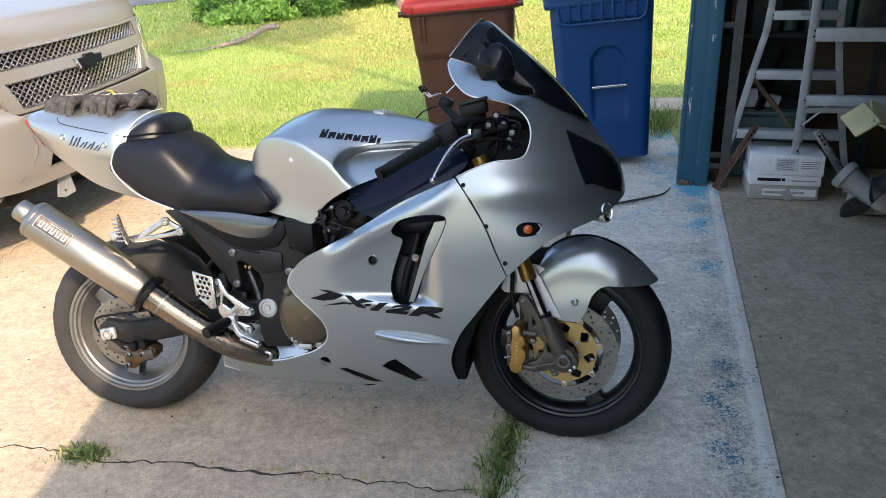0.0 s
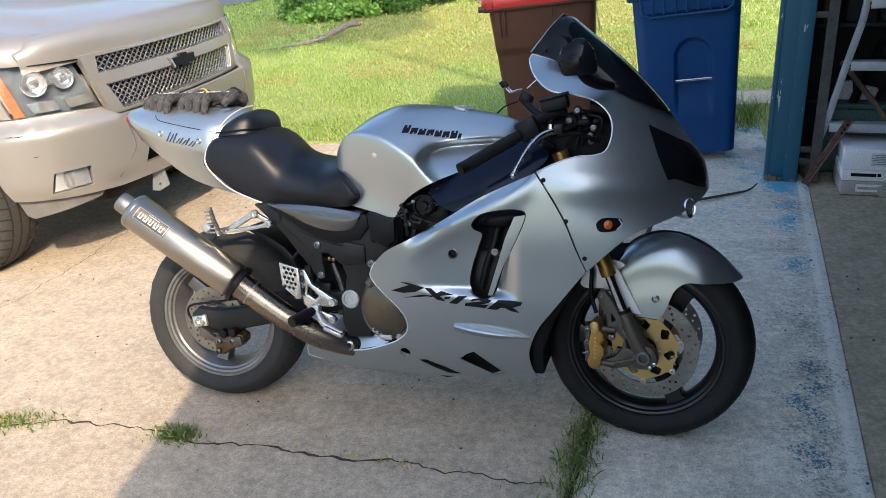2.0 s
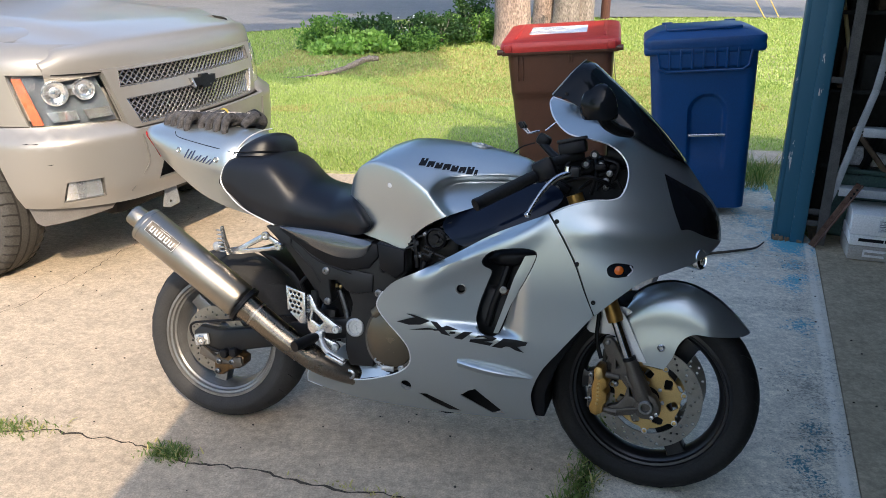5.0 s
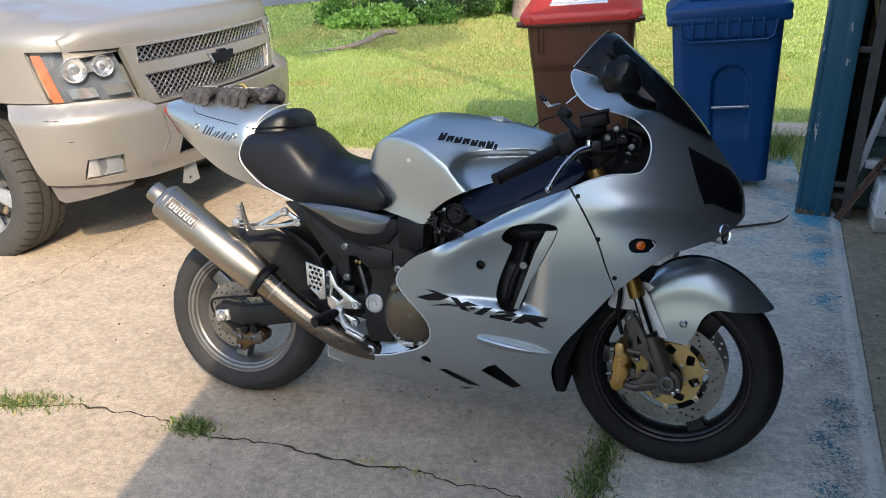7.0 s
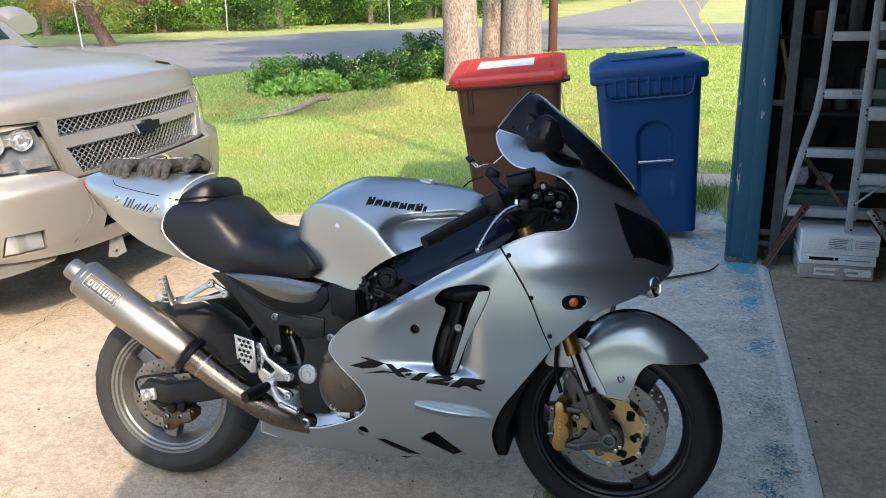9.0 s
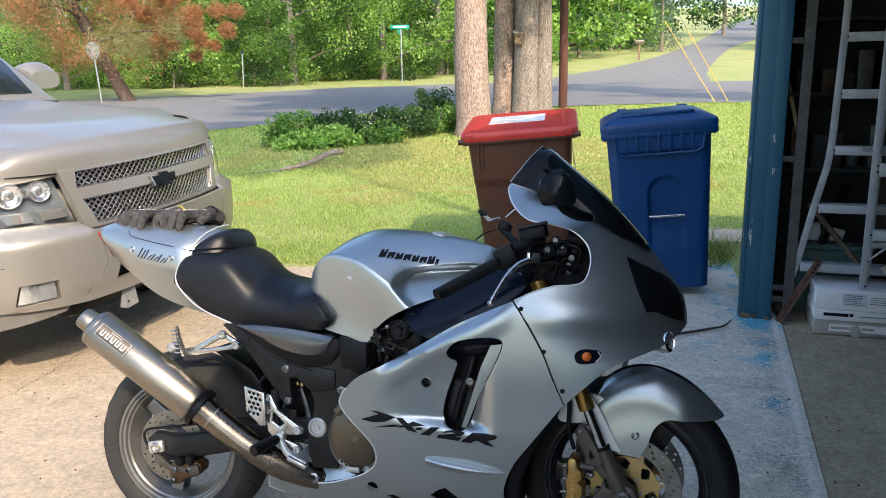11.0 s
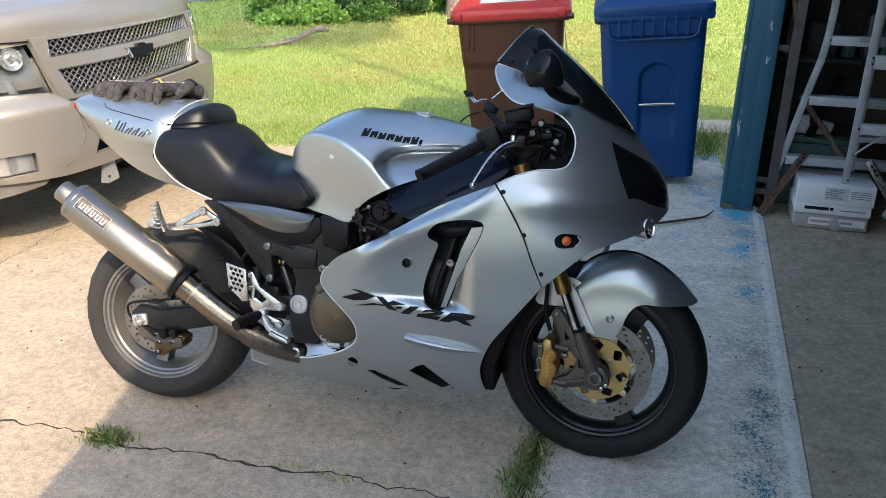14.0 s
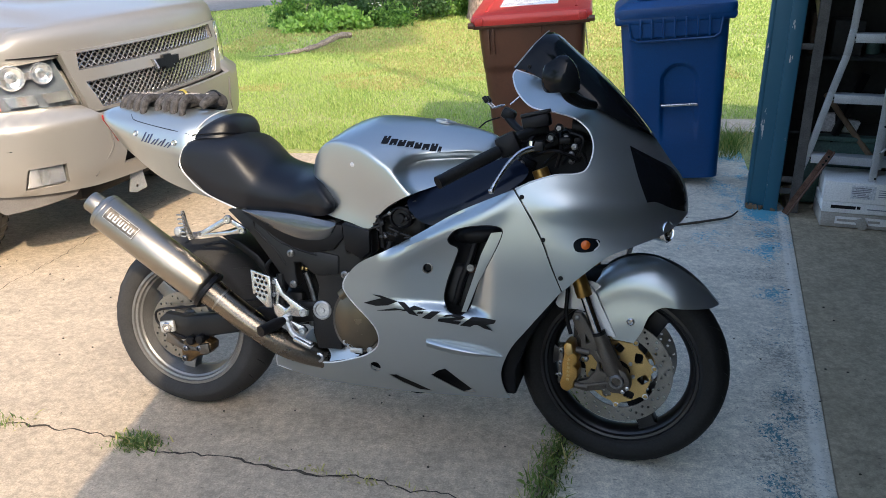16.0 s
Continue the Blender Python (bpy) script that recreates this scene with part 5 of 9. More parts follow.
# fork and front mudguard turn with the front wheel
steered = [front]
for s in (-1, 1):
    y = s * 0.106
    out = -1 if s < 0 else 1
    fk = part("fork_leg", tube(B(), [(1.462, y, 0.300), (1.446, y, 0.332), (1.428, y, 0.368), (1.408, y, 0.412), (1.399, y, 0.430)], [0.026, 0.028, 0.027, 0.0215, 0.0195], 18), FORK_DARK, bike, "dark lower fork leg")
    part("dust_seal", tube(B(), [(1.400, y, 0.428), (1.396, y, 0.438)], 0.0205, 18), BLACK_PLASTIC, fk)
    part("stanchion", tube(B(), [(1.399, y, 0.430), (1.346, y, 0.555)], 0.0155, 18), CHROME, fk, "polished fork tube")
    part("upper_tube", tube(B(), [(1.351, y, 0.540), (1.345, y, 0.556), (1.340, y, 0.570), (1.20, y, 0.90)], [0.0225, 0.0235, 0.0225, 0.024], 18), GOLD, fk, "gold anodised upper fork tube")
    foot = [(1.428, 0.300), (1.436, 0.268), (1.452, 0.260), (1.478, 0.262), (1.503, 0.280), (1.500, 0.306), (1.486, 0.330), (1.450, 0.345)]
    part("axle_clamp", prism(B(), foot, y - 0.020, y + 0.020, None, 0.005), FORK_DARK, fk)
    part("axle_nut", lathe(B(), [(0.022, -0.01), (0.022, 0.006), (0.019, 0.009), (0.0135, 0.009), (0.013, -0.006), (0.001, -0.006)], axis_y((1.462, y + s * 0.020, 0.300), out), 28), BOLT_STEEL, fk)
    for bx, bz in ((1.494, 0.284), (1.482, 0.272)):
        part("clamp_bolt", lathe(B(), [(0.006, -0.01), (0.006, 0.005), (0.003, 0.006)], axis_y((bx, y + s * 0.020, bz), out), 10), ALU, fk)
    arm = [(1.455, 0.340), (1.428, 0.395), (1.408, 0.428), (1.388, 0.425), (1.360, 0.472), (1.344, 0.492), (1.326, 0.490), (1.319, 0.472), (1.336, 0.434), (1.352, 0.408), (1.350, 0.372), (1.384, 0.366), (1.402, 0.345), (1.398, 0.318), (1.378, 0.290), (1.346, 0.276), (1.344, 0.254), (1.374, 0.250), (1.42, 0.262), (1.455, 0.285)]
    br = part("caliper_bracket", prism(B(), arm, y - 0.014, y + 0.012, None, 0.004, [[(1.408, 0.350), (1.430, 0.346), (1.424, 0.318), (1.412, 0.322)], [(1.364, 0.425), (1.378, 0.405), (1.366, 0.398)]]), FORK_DARK, fk)
    part("rib", span(B(), (1.395, y + s * 0.016, 0.385), (1.440, y + s * 0.016, 0.315), 0.010, 0.008, 0.003), FORK_DARK, br)
    part("rib", span(B(), (1.350, y + s * 0.014, 0.264), (1.440, y + s * 0.016, 0.290), 0.010, 0.010, 0.003), FORK_DARK, br)
    part("bolt", lathe(B(), [(0.008, -0.008), (0.008, 0.004), (0.005, 0.006), (0.001, 0.006)], axis_y((1.336, y + s * 0.013, 0.476), out), 12), BOLT_STEEL, br)
    part("bolt", lathe(B(), [(0.007, -0.008), (0.007, 0.004), (0.004, 0.006), (0.001, 0.006)], axis_y((1.370, y + s * 0.013, 0.352), out), 12), BOLT_STEEL, br)
    cal = [(1.304, 0.392), (1.312, 0.404), (1.330, 0.400), (1.336, 0.374), (1.346, 0.364), (1.348, 0.346), (1.339, 0.333), (1.350, 0.320), (1.350, 0.296), (1.341, 0.284), (1.340, 0.262), (1.322, 0.247), (1.303, 0.255), (1.298, 0.275), (1.305, 0.300), (1.301, 0.332), (1.307, 0.362)]
    cp = part("brake_caliper", prism(B(), cal, y - 0.034, y + 0.030, None, 0.006), GOLD, fk, "gold front brake caliper")
    part("bridge", prism(B(), [(1.288, 0.382), (1.304, 0.384), (1.303, 0.262), (1.290, 0.266)], y - 0.022, y + 0.022, None, 0.004), FORK_DARK, cp)
    part("end_cap", prism(B(), [(1.309, 0.374), (1.315, 0.401), (1.328, 0.398), (1.333, 0.372), (1.320, 0.362)], y + s * 0.0365 if s < 0 else y + 0.030, y + s * 0.034 if s < 0 else y + 0.034, None, 0.0008), GOLD_PALE, cp)
    for q in (0.372, 0.334, 0.296):
        part("bridge_bolt", lathe(B(), [(0.0075, -0.01), (0.0075, 0.004), (0.004, 0.005), (0.003, 0.0)], axis_y((1.297, y + s * 0.024, q), out), 10), BOLT_STEEL, cp)
    for k in range(6):
        part("plain_mark", box(B(), (1.322 + 0.001 * (k % 2), y - 0.0348 if s < 0 else y + 0.0308, 0.288 + 0.0125 * k), (0.008, 0.002, 0.008), Matrix.Rotation(radians(8), 4, "Y"), 0.0005), GOLD_PALE, cp)
    for q in (0.267, 0.376):
        part("caliper_bolt", tube(B(), [(1.338, y + s * 0.012, q), (1.378, y + s * 0.012, q - 0.002)], 0.010, 12), FORK_DARK, cp)
    part("bleed_screw", tube(B(), [(1.300, y - 0.01, 0.29), (1.280, y - 0.015, 0.292)], 0.004, 8), ALU, cp)
    part("brake_hose", tube(B(), [(1.318, y + s * 0.004, 0.42), (1.300, y, 0.48), (1.297, y * 0.9, 0.56), (1.27, y * 0.7, 0.66)], 0.0065, 8, smooth=6), BLACK_PLASTIC, cp)
    steered.append(fk)


def mudguard():
    """Front mudguard: a wrap over the tyre with deep side blades."""
    out = line2([(1.335, 0.500), (1.352, 0.560), (1.40, 0.618), (1.46, 0.650), (1.53, 0.655), (1.60, 0.630), (1.66, 0.590), (1.718, 0.535)],
                [(1.718, 0.535), (1.69, 0.529), (1.62, 0.529), (1.568, 0.527), (1.536, 0.500), (1.518, 0.450), (1.498, 0.412)],
                [(1.498, 0.412), (1.440, 0.416)], [(1.440, 0.416), (1.415, 0.455), (1.385, 0.500), (1.335, 0.510)])
    crown = curve_of([(1.335, 0.515), (1.352, 0.565), (1.40, 0.622), (1.46, 0.652), (1.53, 0.656), (1.60, 0.632), (1.66, 0.592), (1.718, 0.536)])

    def wid(x, z):
        h = max(0.0, crown(x) - z)
        full = 0.088 - 0.035 * smooth(1.60, 1.72, x)
        return full * (1 - (1 - min(1.0, h / 0.10)) ** 2.6) ** 0.5 + 0.006 * smooth(0.1, 0.2, h)
    bm = B()
    shell(bm, out, wid, step=0.010, thick=0.003, sides=(-1, 1))
    return bm


mud = part("front_mudguard", mudguard(), SILVER, bike, "silver front mudguard", angle=60)
part("bolt", lathe(B(), [(0.011, -0.004), (0.011, 0.002), (0.008, 0.004), (0.005, 0.001), (0.001, 0.001)], axis_y((1.485, -0.0965, 0.476)), 16), ALU, mud)
for s in (-1, 1):
    part("rear_flap", shell(B(), loop2([(1.262, 0.526), (1.285, 0.560), (1.33, 0.580), (1.40, 0.56), (1.43, 0.44), (1.41, 0.43), (1.35, 0.485), (1.272, 0.487)], 4), lambda x, z: 0.080, step=0.02, thick=0.004, sides=(s,)), SILVER_EDGE, mud, "pale inner blade of the mudguard")
part("edge_band", shell(B(), [(1.330, 0.556), (1.346, 0.572), (1.364, 0.570), (1.382, 0.546), (1.448, 0.424), (1.412, 0.426), (1.375, 0.490)], lambda x, z: 0.0985, step=0.012, thick=0.006), SILVER_EDGE, mud, "pale bevelled edge of the mudguard")
steered.append(mud)
for ob in steered:
    ob.matrix_local = STEER

# swingarm, rear brake, chain side
SW = [(0.045, 0.345), (-0.03, 0.352), (-0.055, 0.33), (-0.055, 0.295), (-0.03, 0.272), (0.03, 0.262), (0.16, 0.292), (0.50, 0.375), (0.56, 0.40), (0.54, 0.45), (0.44, 0.432), (0.25, 0.385)]
for s in (-1, 1):
    sw = part("swingarm", prism(B(), SW, s * 0.135, s * 0.095, None, 0.010), BLACK_SATIN, bike, "black swingarm")
    part("adjuster", box(B(), (-0.016, s * 0.142, 0.308), (0.054, 0.014, 0.040), Matrix.Rotation(radians(-12), 4, "Y"), 0.006), ALU_DULL, sw)
    part("axle_nut", lathe(B(), [(0.018, -0.01), (0.018, 0.010), (0.015, 0.013), (0.009, 0.013), (0.008, 0.005), (0.001, 0.005)], axis_y((-0.012, s * 0.146, 0.308), -1 if s < 0 else 1), 6), ALU, sw)
part("cross_member", box(B(), (0.40, 0, 0.42), (0.10, 0.20, 0.08), None, 0.02), BLACK_SATIN, bike)
rcal = part("rear_caliper", prism(B(), [(0.026, 0.250), (0.042, 0.266), (0.070, 0.262), (0.082, 0.272), (0.118, 0.274), (0.142, 0.264), (0.140, 0.240), (0.122, 0.222), (0.088, 0.214), (0.062, 0.192), (0.042, 0.188), (0.030, 0.206)], -0.140, -0.085, None, 0.008), GOLD_DARK, bike, "grimy gold rear brake caliper")
for bx, bz in ((0.070, 0.270), (0.105, 0.278)):
    part("cap", lathe(B(), [(0.017, -0.03), (0.016, 0.004), (0.012, 0.009), (0.001, 0.010)], axis_y((bx, -0.146, bz)), 16), BLACK_PLASTIC, rcal)
part("pad_bridge", box(B(), (0.118, -0.140, 0.245), (0.038, 0.016, 0.034), Matrix.Rotation(radians(-14), 4, "Y"), 0.005), FORK_DARK, rcal)
part("mount", prism(B(), [(-0.02, 0.29), (0.03, 0.255), (0.09, 0.245), (0.13, 0.26), (0.12, 0.235), (0.04, 0.228), (-0.03, 0.255)], -0.142, -0.12, None, 0.005), FORK_DARK, rcal)
for bx, bz in ((0.050, 0.240), (0.098, 0.244), (0.045, 0.205)):
    part("bolt", lathe(B(), [(0.010, -0.014), (0.010, 0.002), (0.006, 0.004), (0.004, -0.002), (0.001, -0.002)], axis_y((bx, -0.146, bz)), 12), BOLT_STEEL, rcal)
part("brake_hose", tube(B(), [(0.072, -0.138, 0.265), (-0.040, -0.135, 0.300), (-0.066, -0.135, 0.338), (-0.045, -0.138, 0.362), (0.03, -0.14, 0.376), (0.18, -0.14, 0.405), (0.40, -0.135, 0.45)], 0.0042, 8, smooth=6), BLACK_PLASTIC, rcal)
part("rear_hugger", prism(B(), [(0.14, 0.628), (0.22, 0.608), (0.29, 0.565), (0.345, 0.50), (0.372, 0.44), (0.35, 0.44), (0.318, 0.495), (0.27, 0.55), (0.20, 0.592)], -0.09, 0.09, None, 0.006), BLACK_PLASTIC, bike, "black rear inner mudguard")
ch = B()
for k in range(22):
    a = k / 21
    box(ch, (0.05 + 0.43 * a, 0.075, 0.372 + 0.09 * a), (0.013, 0.014, 0.010), None, 0.003)
part("drive_chain", ch, GOLD_PALE, bike, "gold drive chain")
part("chain_link", box(box(box(B(), (0.450, -0.13, 0.548), (0.011, 0.012, 0.013), None, 0.004), (0.463, -0.13, 0.546), (0.011, 0.012, 0.013), None, 0.004), (0.476, -0.13, 0.544), (0.011, 0.012, 0.013), None, 0.004), GOLD_PALE, bike)

# exhaust
ex0, ex1 = Vector((-0.155, -0.262, 0.712)), Vector((0.178, -0.212, 0.470))
ed = (ex1 - ex0).normalized()
silencer = part("silencer", tube(B(), [ex0 + ed * t for t in (0.0, 0.006, 0.012, 0.395, 0.401, 0.410)], [0.045, 0.055, 0.059, 0.059, 0.057, 0.050], 40), TITANIUM, bike, "brushed titanium round silencer", angle=40)
tip = B()
lathe(tip, [(0.030, -0.02), (0.033, 0.0), (0.033, 0.036), (0.030, 0.042), (0.026, 0.042), (0.025, 0.0), (0.002, 0.0)], Matrix.Translation(ex0) @ (-ed).to_track_quat("Z", "Y").to_matrix().to_4x4(), 32)
part("tail_tip", tip, TITANIUM, silencer)
part("strap", tube(B(), [ex1 - ed * 0.004, ex1 + ed * 0.010], 0.0625, 36), BLACK_PLASTIC, silencer, "black silencer strap")
part("rivet_band", tube(B(), [ex0 + ed * 0.020, ex0 + ed * 0.023], 0.0594, 36), STEEL, silencer)
part("link_pipe", tube(B(), [ex1 + ed * 0.0, ex1 + ed * 0.05, (0.285, -0.198, 0.392), (0.345, -0.190, 0.352), (0.424, -0.172, 0.304), (0.503, -0.145, 0.272), (0.60, -0.10, 0.245), (0.66, -0.07, 0.235)], [0.046, 0.042, 0.041, 0.041, 0.040, 0.038, 0.034, 0.032], 28, smooth=6), TITANIUM_HOT, bike, "heat-tinted exhaust link pipe")
part("joint_ring", tube(B(), [ex1 + ed * 0.050, ex1 + ed * 0.056], 0.0432, 32), TITANIUM, silencer)


def wrap_plate(bm, a0, a1, t0, t1, r, n=12):
    """A thin plate bent round the silencer, from t0 to t1 along it and a0 to a1 round it."""
    x = Vector((0, 0, 1)).cross(ed).normalized()
    y = ed.cross(x)
    rows = []
    for k in range(n + 1):
        a = radians(a0 + (a1 - a0) * k / n)
        d = math.cos(a) * x + math.sin(a) * y
        rows.append([bm.verts.new(ex0 + ed * t + d * q) for t, q in ((t0, r), (t1, r), (t1, r - 0.002), (t0, r - 0.002))])
    for p, q in zip(rows, rows[1:]):
        for i in range(4):
            bm.faces.new((p[i], p[(i + 1) % 4], q[(i + 1) % 4], q[i]))
    bm.faces.new(rows[0])
    bm.faces.new(rows[-1][::-1])
    bmesh.ops.recalc_face_normals(bm, faces=bm.faces)
    return bm


_x = Vector((0, 0, 1)).cross(ed).normalized()
_y = ed.cross(_x)
_face = math.degrees(math.atan2(Vector((0.25, -0.86, 0.42)).dot(_y), Vector((0.25, -0.86, 0.42)).dot(_x)))
plate = part("maker_plate", wrap_plate(B(), _face - 20, _face + 20, 0.035, 0.150, 0.0605), TITANIUM_PLATE, silencer, "dark maker plate with pale letter-like bars")
for k in range(5):
    for a0, a1, t0, t1 in ((-7, 11, 0.0, 0.0038), (-7, 11, 0.0095, 0.0133), (7, 11, 0.0038, 0.0095)):
        part("pale_bar", wrap_plate(B(), _face + a0, _face + a1, 0.049 + 0.019 * k + t0, 0.049 + 0.019 * k + t1, 0.0611, 4), LADDER_ALU, plate)
for a0, a1, t0, t1 in ((-19, -18, 0.037, 0.148), (18, 19, 0.037, 0.148), (-18, 18, 0.037, 0.0385), (-18, 18, 0.1465, 0.148), (-14, -12.5, 0.075, 0.115)):
    part("pale_bar", wrap_plate(B(), _face + a0, _face + a1, t0, t1, 0.0610, 6), LADDER_ALU, plate)

# foot rests
hp = [(0.322, 0.545), (0.388, 0.528), (0.396, 0.43), (0.376, 0.428), (0.330, 0.470)]
holes = [circle2(0.340 + 0.014 * i + (0.007 if j % 2 else 0), 0.527 - 0.015 * j - 0.003 * i, 0.0048, 8) for i in range(3) for j in range(5)]
rs = part("rearset_plate", prism(B(), [(0.385, 0.520), (0.402, 0.520), (0.425, 0.475), (0.49, 0.435), (0.505, 0.428), (0.508, 0.41), (0.49, 0.404), (0.445, 0.402), (0.44, 0.392), (0.492, 0.375), (0.505, 0.36), (0.492, 0.346), (0.452, 0.352), (0.415, 0.382), (0.392, 0.41), (0.388, 0.45)], -0.190, -0.172, None, 0.005, [[(0.412, 0.468), (0.446, 0.437), (0.432, 0.425), (0.408, 0.440)]]), ALU, bike, "polished rear-set foot bracket")
part("heel_guard", prism(B(), hp, -0.206, -0.200, None, 0.002, holes), ALU, rs, "perforated aluminium heel guard")
part("foot_peg", tube(B(), [(0.432, -0.19, 0.392), (0.418, -0.225, 0.386), (0.395, -0.285, 0.376)], [0.012, 0.018, 0.017], 12), BLACK_PLASTIC, rs, "black ribbed foot peg")
part("peg_pivot", lathe(B(), [(0.016, -0.01), (0.016, 0.012), (0.012, 0.014), (0.001, 0.014)], axis_y((0.435, -0.19, 0.392)), 16), ALU_DULL, rs)
for bx, bz in ((0.492, 0.419), (0.490, 0.360), (0.394, 0.508), (0.394, 0.468)):
    part("bolt", lathe(B(), [(0.012, -0.004), (0.012, 0.005), (0.010, 0.008), (0.005, 0.008), (0.004, 0.002)], axis_y((bx, -0.190, bz)) @ Matrix.Scale(1.0 if bx > 0.45 else 0.55, 4), 14), ALU_DULL, rs)
part("brake_pedal", tube(B(), [(0.44, -0.195, 0.385), (0.47, -0.21, 0.352), (0.53, -0.215, 0.328)], [0.010, 0.010, 0.008], 10, smooth=4), ALU_DULL, rs)
part("pedal_pad", box(B(), (0.505, -0.217, 0.334), (0.065, 0.030, 0.014), Matrix.Rotation(radians(22), 4, "Y"), 0.004), ALU, rs, "knurled pedal pad")
part("master_cylinder", tube(B(), [(0.405, -0.165, 0.53), (0.412, -0.17, 0.475), (0.415, -0.17, 0.43)], [0.014, 0.012, 0.008], 10), BLACK_SATIN, rs)
pb = part("passenger_bracket", prism(B(), [(0.240, 0.700), (0.255, 0.690), (0.292, 0.672), (0.292, 0.652), (0.250, 0.645), (0.145, 0.622), (0.105, 0.618), (0.105, 0.640), (0.140, 0.648), (0.222, 0.697)], -0.182, -0.168, None, 0.004, [[(0.165, 0.643), (0.235, 0.683), (0.268, 0.665), (0.245, 0.657)]]), ALU, bike, "bright passenger foot-rest bracket")
part("folded_peg", tube(B(), [(0.118, -0.20, 0.625), (0.108, -0.215, 0.675), (0.102, -0.22, 0.715)], [0.010, 0.008, 0.006], 10), ALU, pb, "folded silver passenger peg")
for k in range(6):
    part("peg_tooth", box(B(), (0.114 - 0.003 * k, -0.232, 0.638 + 0.013 * k), (0.018, 0.010, 0.005), None, 0.0015), ALU, pb)
part("peg_knob", lathe(B(), [(0.008, -0.03), (0.014, -0.02), (0.016, 0.004), (0.010, 0.010), (0.001, 0.011)], axis_y((0.085, -0.215, 0.648)), 18), ALU_DULL, pb)
for bx, bz in ((0.236, 0.692), (0.283, 0.662)):
    part("bolt", lathe(B(), [(0.014, -0.004), (0.014, 0.004), (0.011, 0.008), (0.006, 0.008), (0.005, 0.002)], axis_y((bx, -0.182, bz)), 16), ALU, pb)

# bars and controls
for s in (-1, 1):
    q = Vector((0, 0, 0)) if s < 0 else Vector((0.10, 0, 0))
    gp = part("hand_grip", tube(B(), [Vector((0.966, s * 0.374, 0.8745)) + q, Vector((0.974, s * 0.366, 0.879)) + q, Vector((1.088, s * 0.250, 0.947)) + q], [0.0160, 0.0172, 0.0165], 18), RUBBER, bike, "black ribbed rubber hand grip")
    rb = B()
    for k in range(16):
        c = Vector((0.985, s * 0.355, 0.886)).lerp(Vector((1.075, s * 0.264, 0.939)), k / 15) + q
        d = Vector((0.123, -s * -0.125, 0.073)).normalized()
        tube(rb, [c - d * 0.0016, c + d * 0.0016], 0.0176, 14)
    part("rib", rb, BLACK_PLASTIC, gp)
    part("bar_end", tube(B(), [Vector((0.957, s * 0.383, 0.869)) + q, Vector((0.967, s * 0.373, 0.875)) + q], 0.0175, 16), BLACK_PLASTIC, gp)
    part("switch_box", box(B(), Vector((1.112, s * 0.222, 0.966)) + q, (0.062, 0.055, 0.060), Matrix.Rotation(radians(-28), 4, "Y"), 0.012), BLACK_PLASTIC, gp)
    part("bar_clamp", tube(B(), [Vector((1.13, s * 0.205, 0.972)) + q, (1.21, s * 0.11, 0.985)], 0.018, 12), BLACK_SATIN, gp)
    lv = part("brake_lever", tube(B(), [Vector(v) + q for v in ((1.185, s * 0.235, 0.962), (1.150, s * 0.265, 0.948), (1.122, s * 0.295, 0.915), (1.103, s * 0.320, 0.880), (1.092, s * 0.332, 0.854))], [0.010, 0.008, 0.0065, 0.006, 0.0065], 10, smooth=5), ALU, gp, "curved silver lever")
    part("lever_ball", lathe(B(), [(0.001, -0.009), (0.007, -0.006), (0.0095, 0.0), (0.007, 0.006), (0.001, 0.009)], Matrix.Translation(Vector((1.090, s * 0.333, 0.850)) + q), 14), ALU, gp)
    part("lever_perch", box(B(), Vector((1.188, s * 0.225, 0.966)) + q, (0.045, 0.04, 0.03), None, 0.008), BLACK_SATIN, gp)
    if s < 0:
        part("lever_pivot", lathe(B(), [(0.011, -0.008), (0.011, 0.008), (0.006, 0.010), (0.001, 0.010)], Matrix.Translation((1.178, -0.236, 0.972)), 14), CHROME, gp)
        rsv = part("fluid_reservoir", box(B(), (1.178, -0.165, 1.030), (0.078, 0.060, 0.036), Matrix.Rotation(radians(-14), 4, "Y"), 0.008), BLACK_PLASTIC, gp, "black brake fluid reservoir")
        part("cap_rim", box(B(), (1.176, -0.165, 1.052), (0.084, 0.066, 0.010), Matrix.Rotation(radians(-14), 4, "Y"), 0.003), BLACK_SATIN, gp)
part("top_yoke", box(B(), (1.19, 0, 0.965), (0.10, 0.25, 0.035), Matrix.Rotation(radians(-20), 4, "Y"), 0.010), BLACK_SATIN, bike)
dash = part("instrument_cluster", hull(B(), spread(1.27, 1.36, 10), curve_of([(1.27, 0.985), (1.36, 0.96)]), curve_of([(1.27, 1.055), (1.36, 1.04)]), lambda x, t: 0.105 * (1 - (2 * t - 1) ** 4) ** 0.5, 10), BLACK_PLASTIC, bike, "black instrument pod")
part("inner_panel", shell(B(), loop2([(1.10, 0.845), (1.12, 0.92), (1.17, 0.985), (1.23, 1.005), (1.28, 1.01), (1.34, 1.05), (1.42, 1.02), (1.48, 0.93), (1.42, 0.82), (1.25, 0.80)], 4), lambda x, z: 0.05, step=0.03, sides=(-1, 1)), BLACK_PLASTIC, bike, "black inner fairing panel")
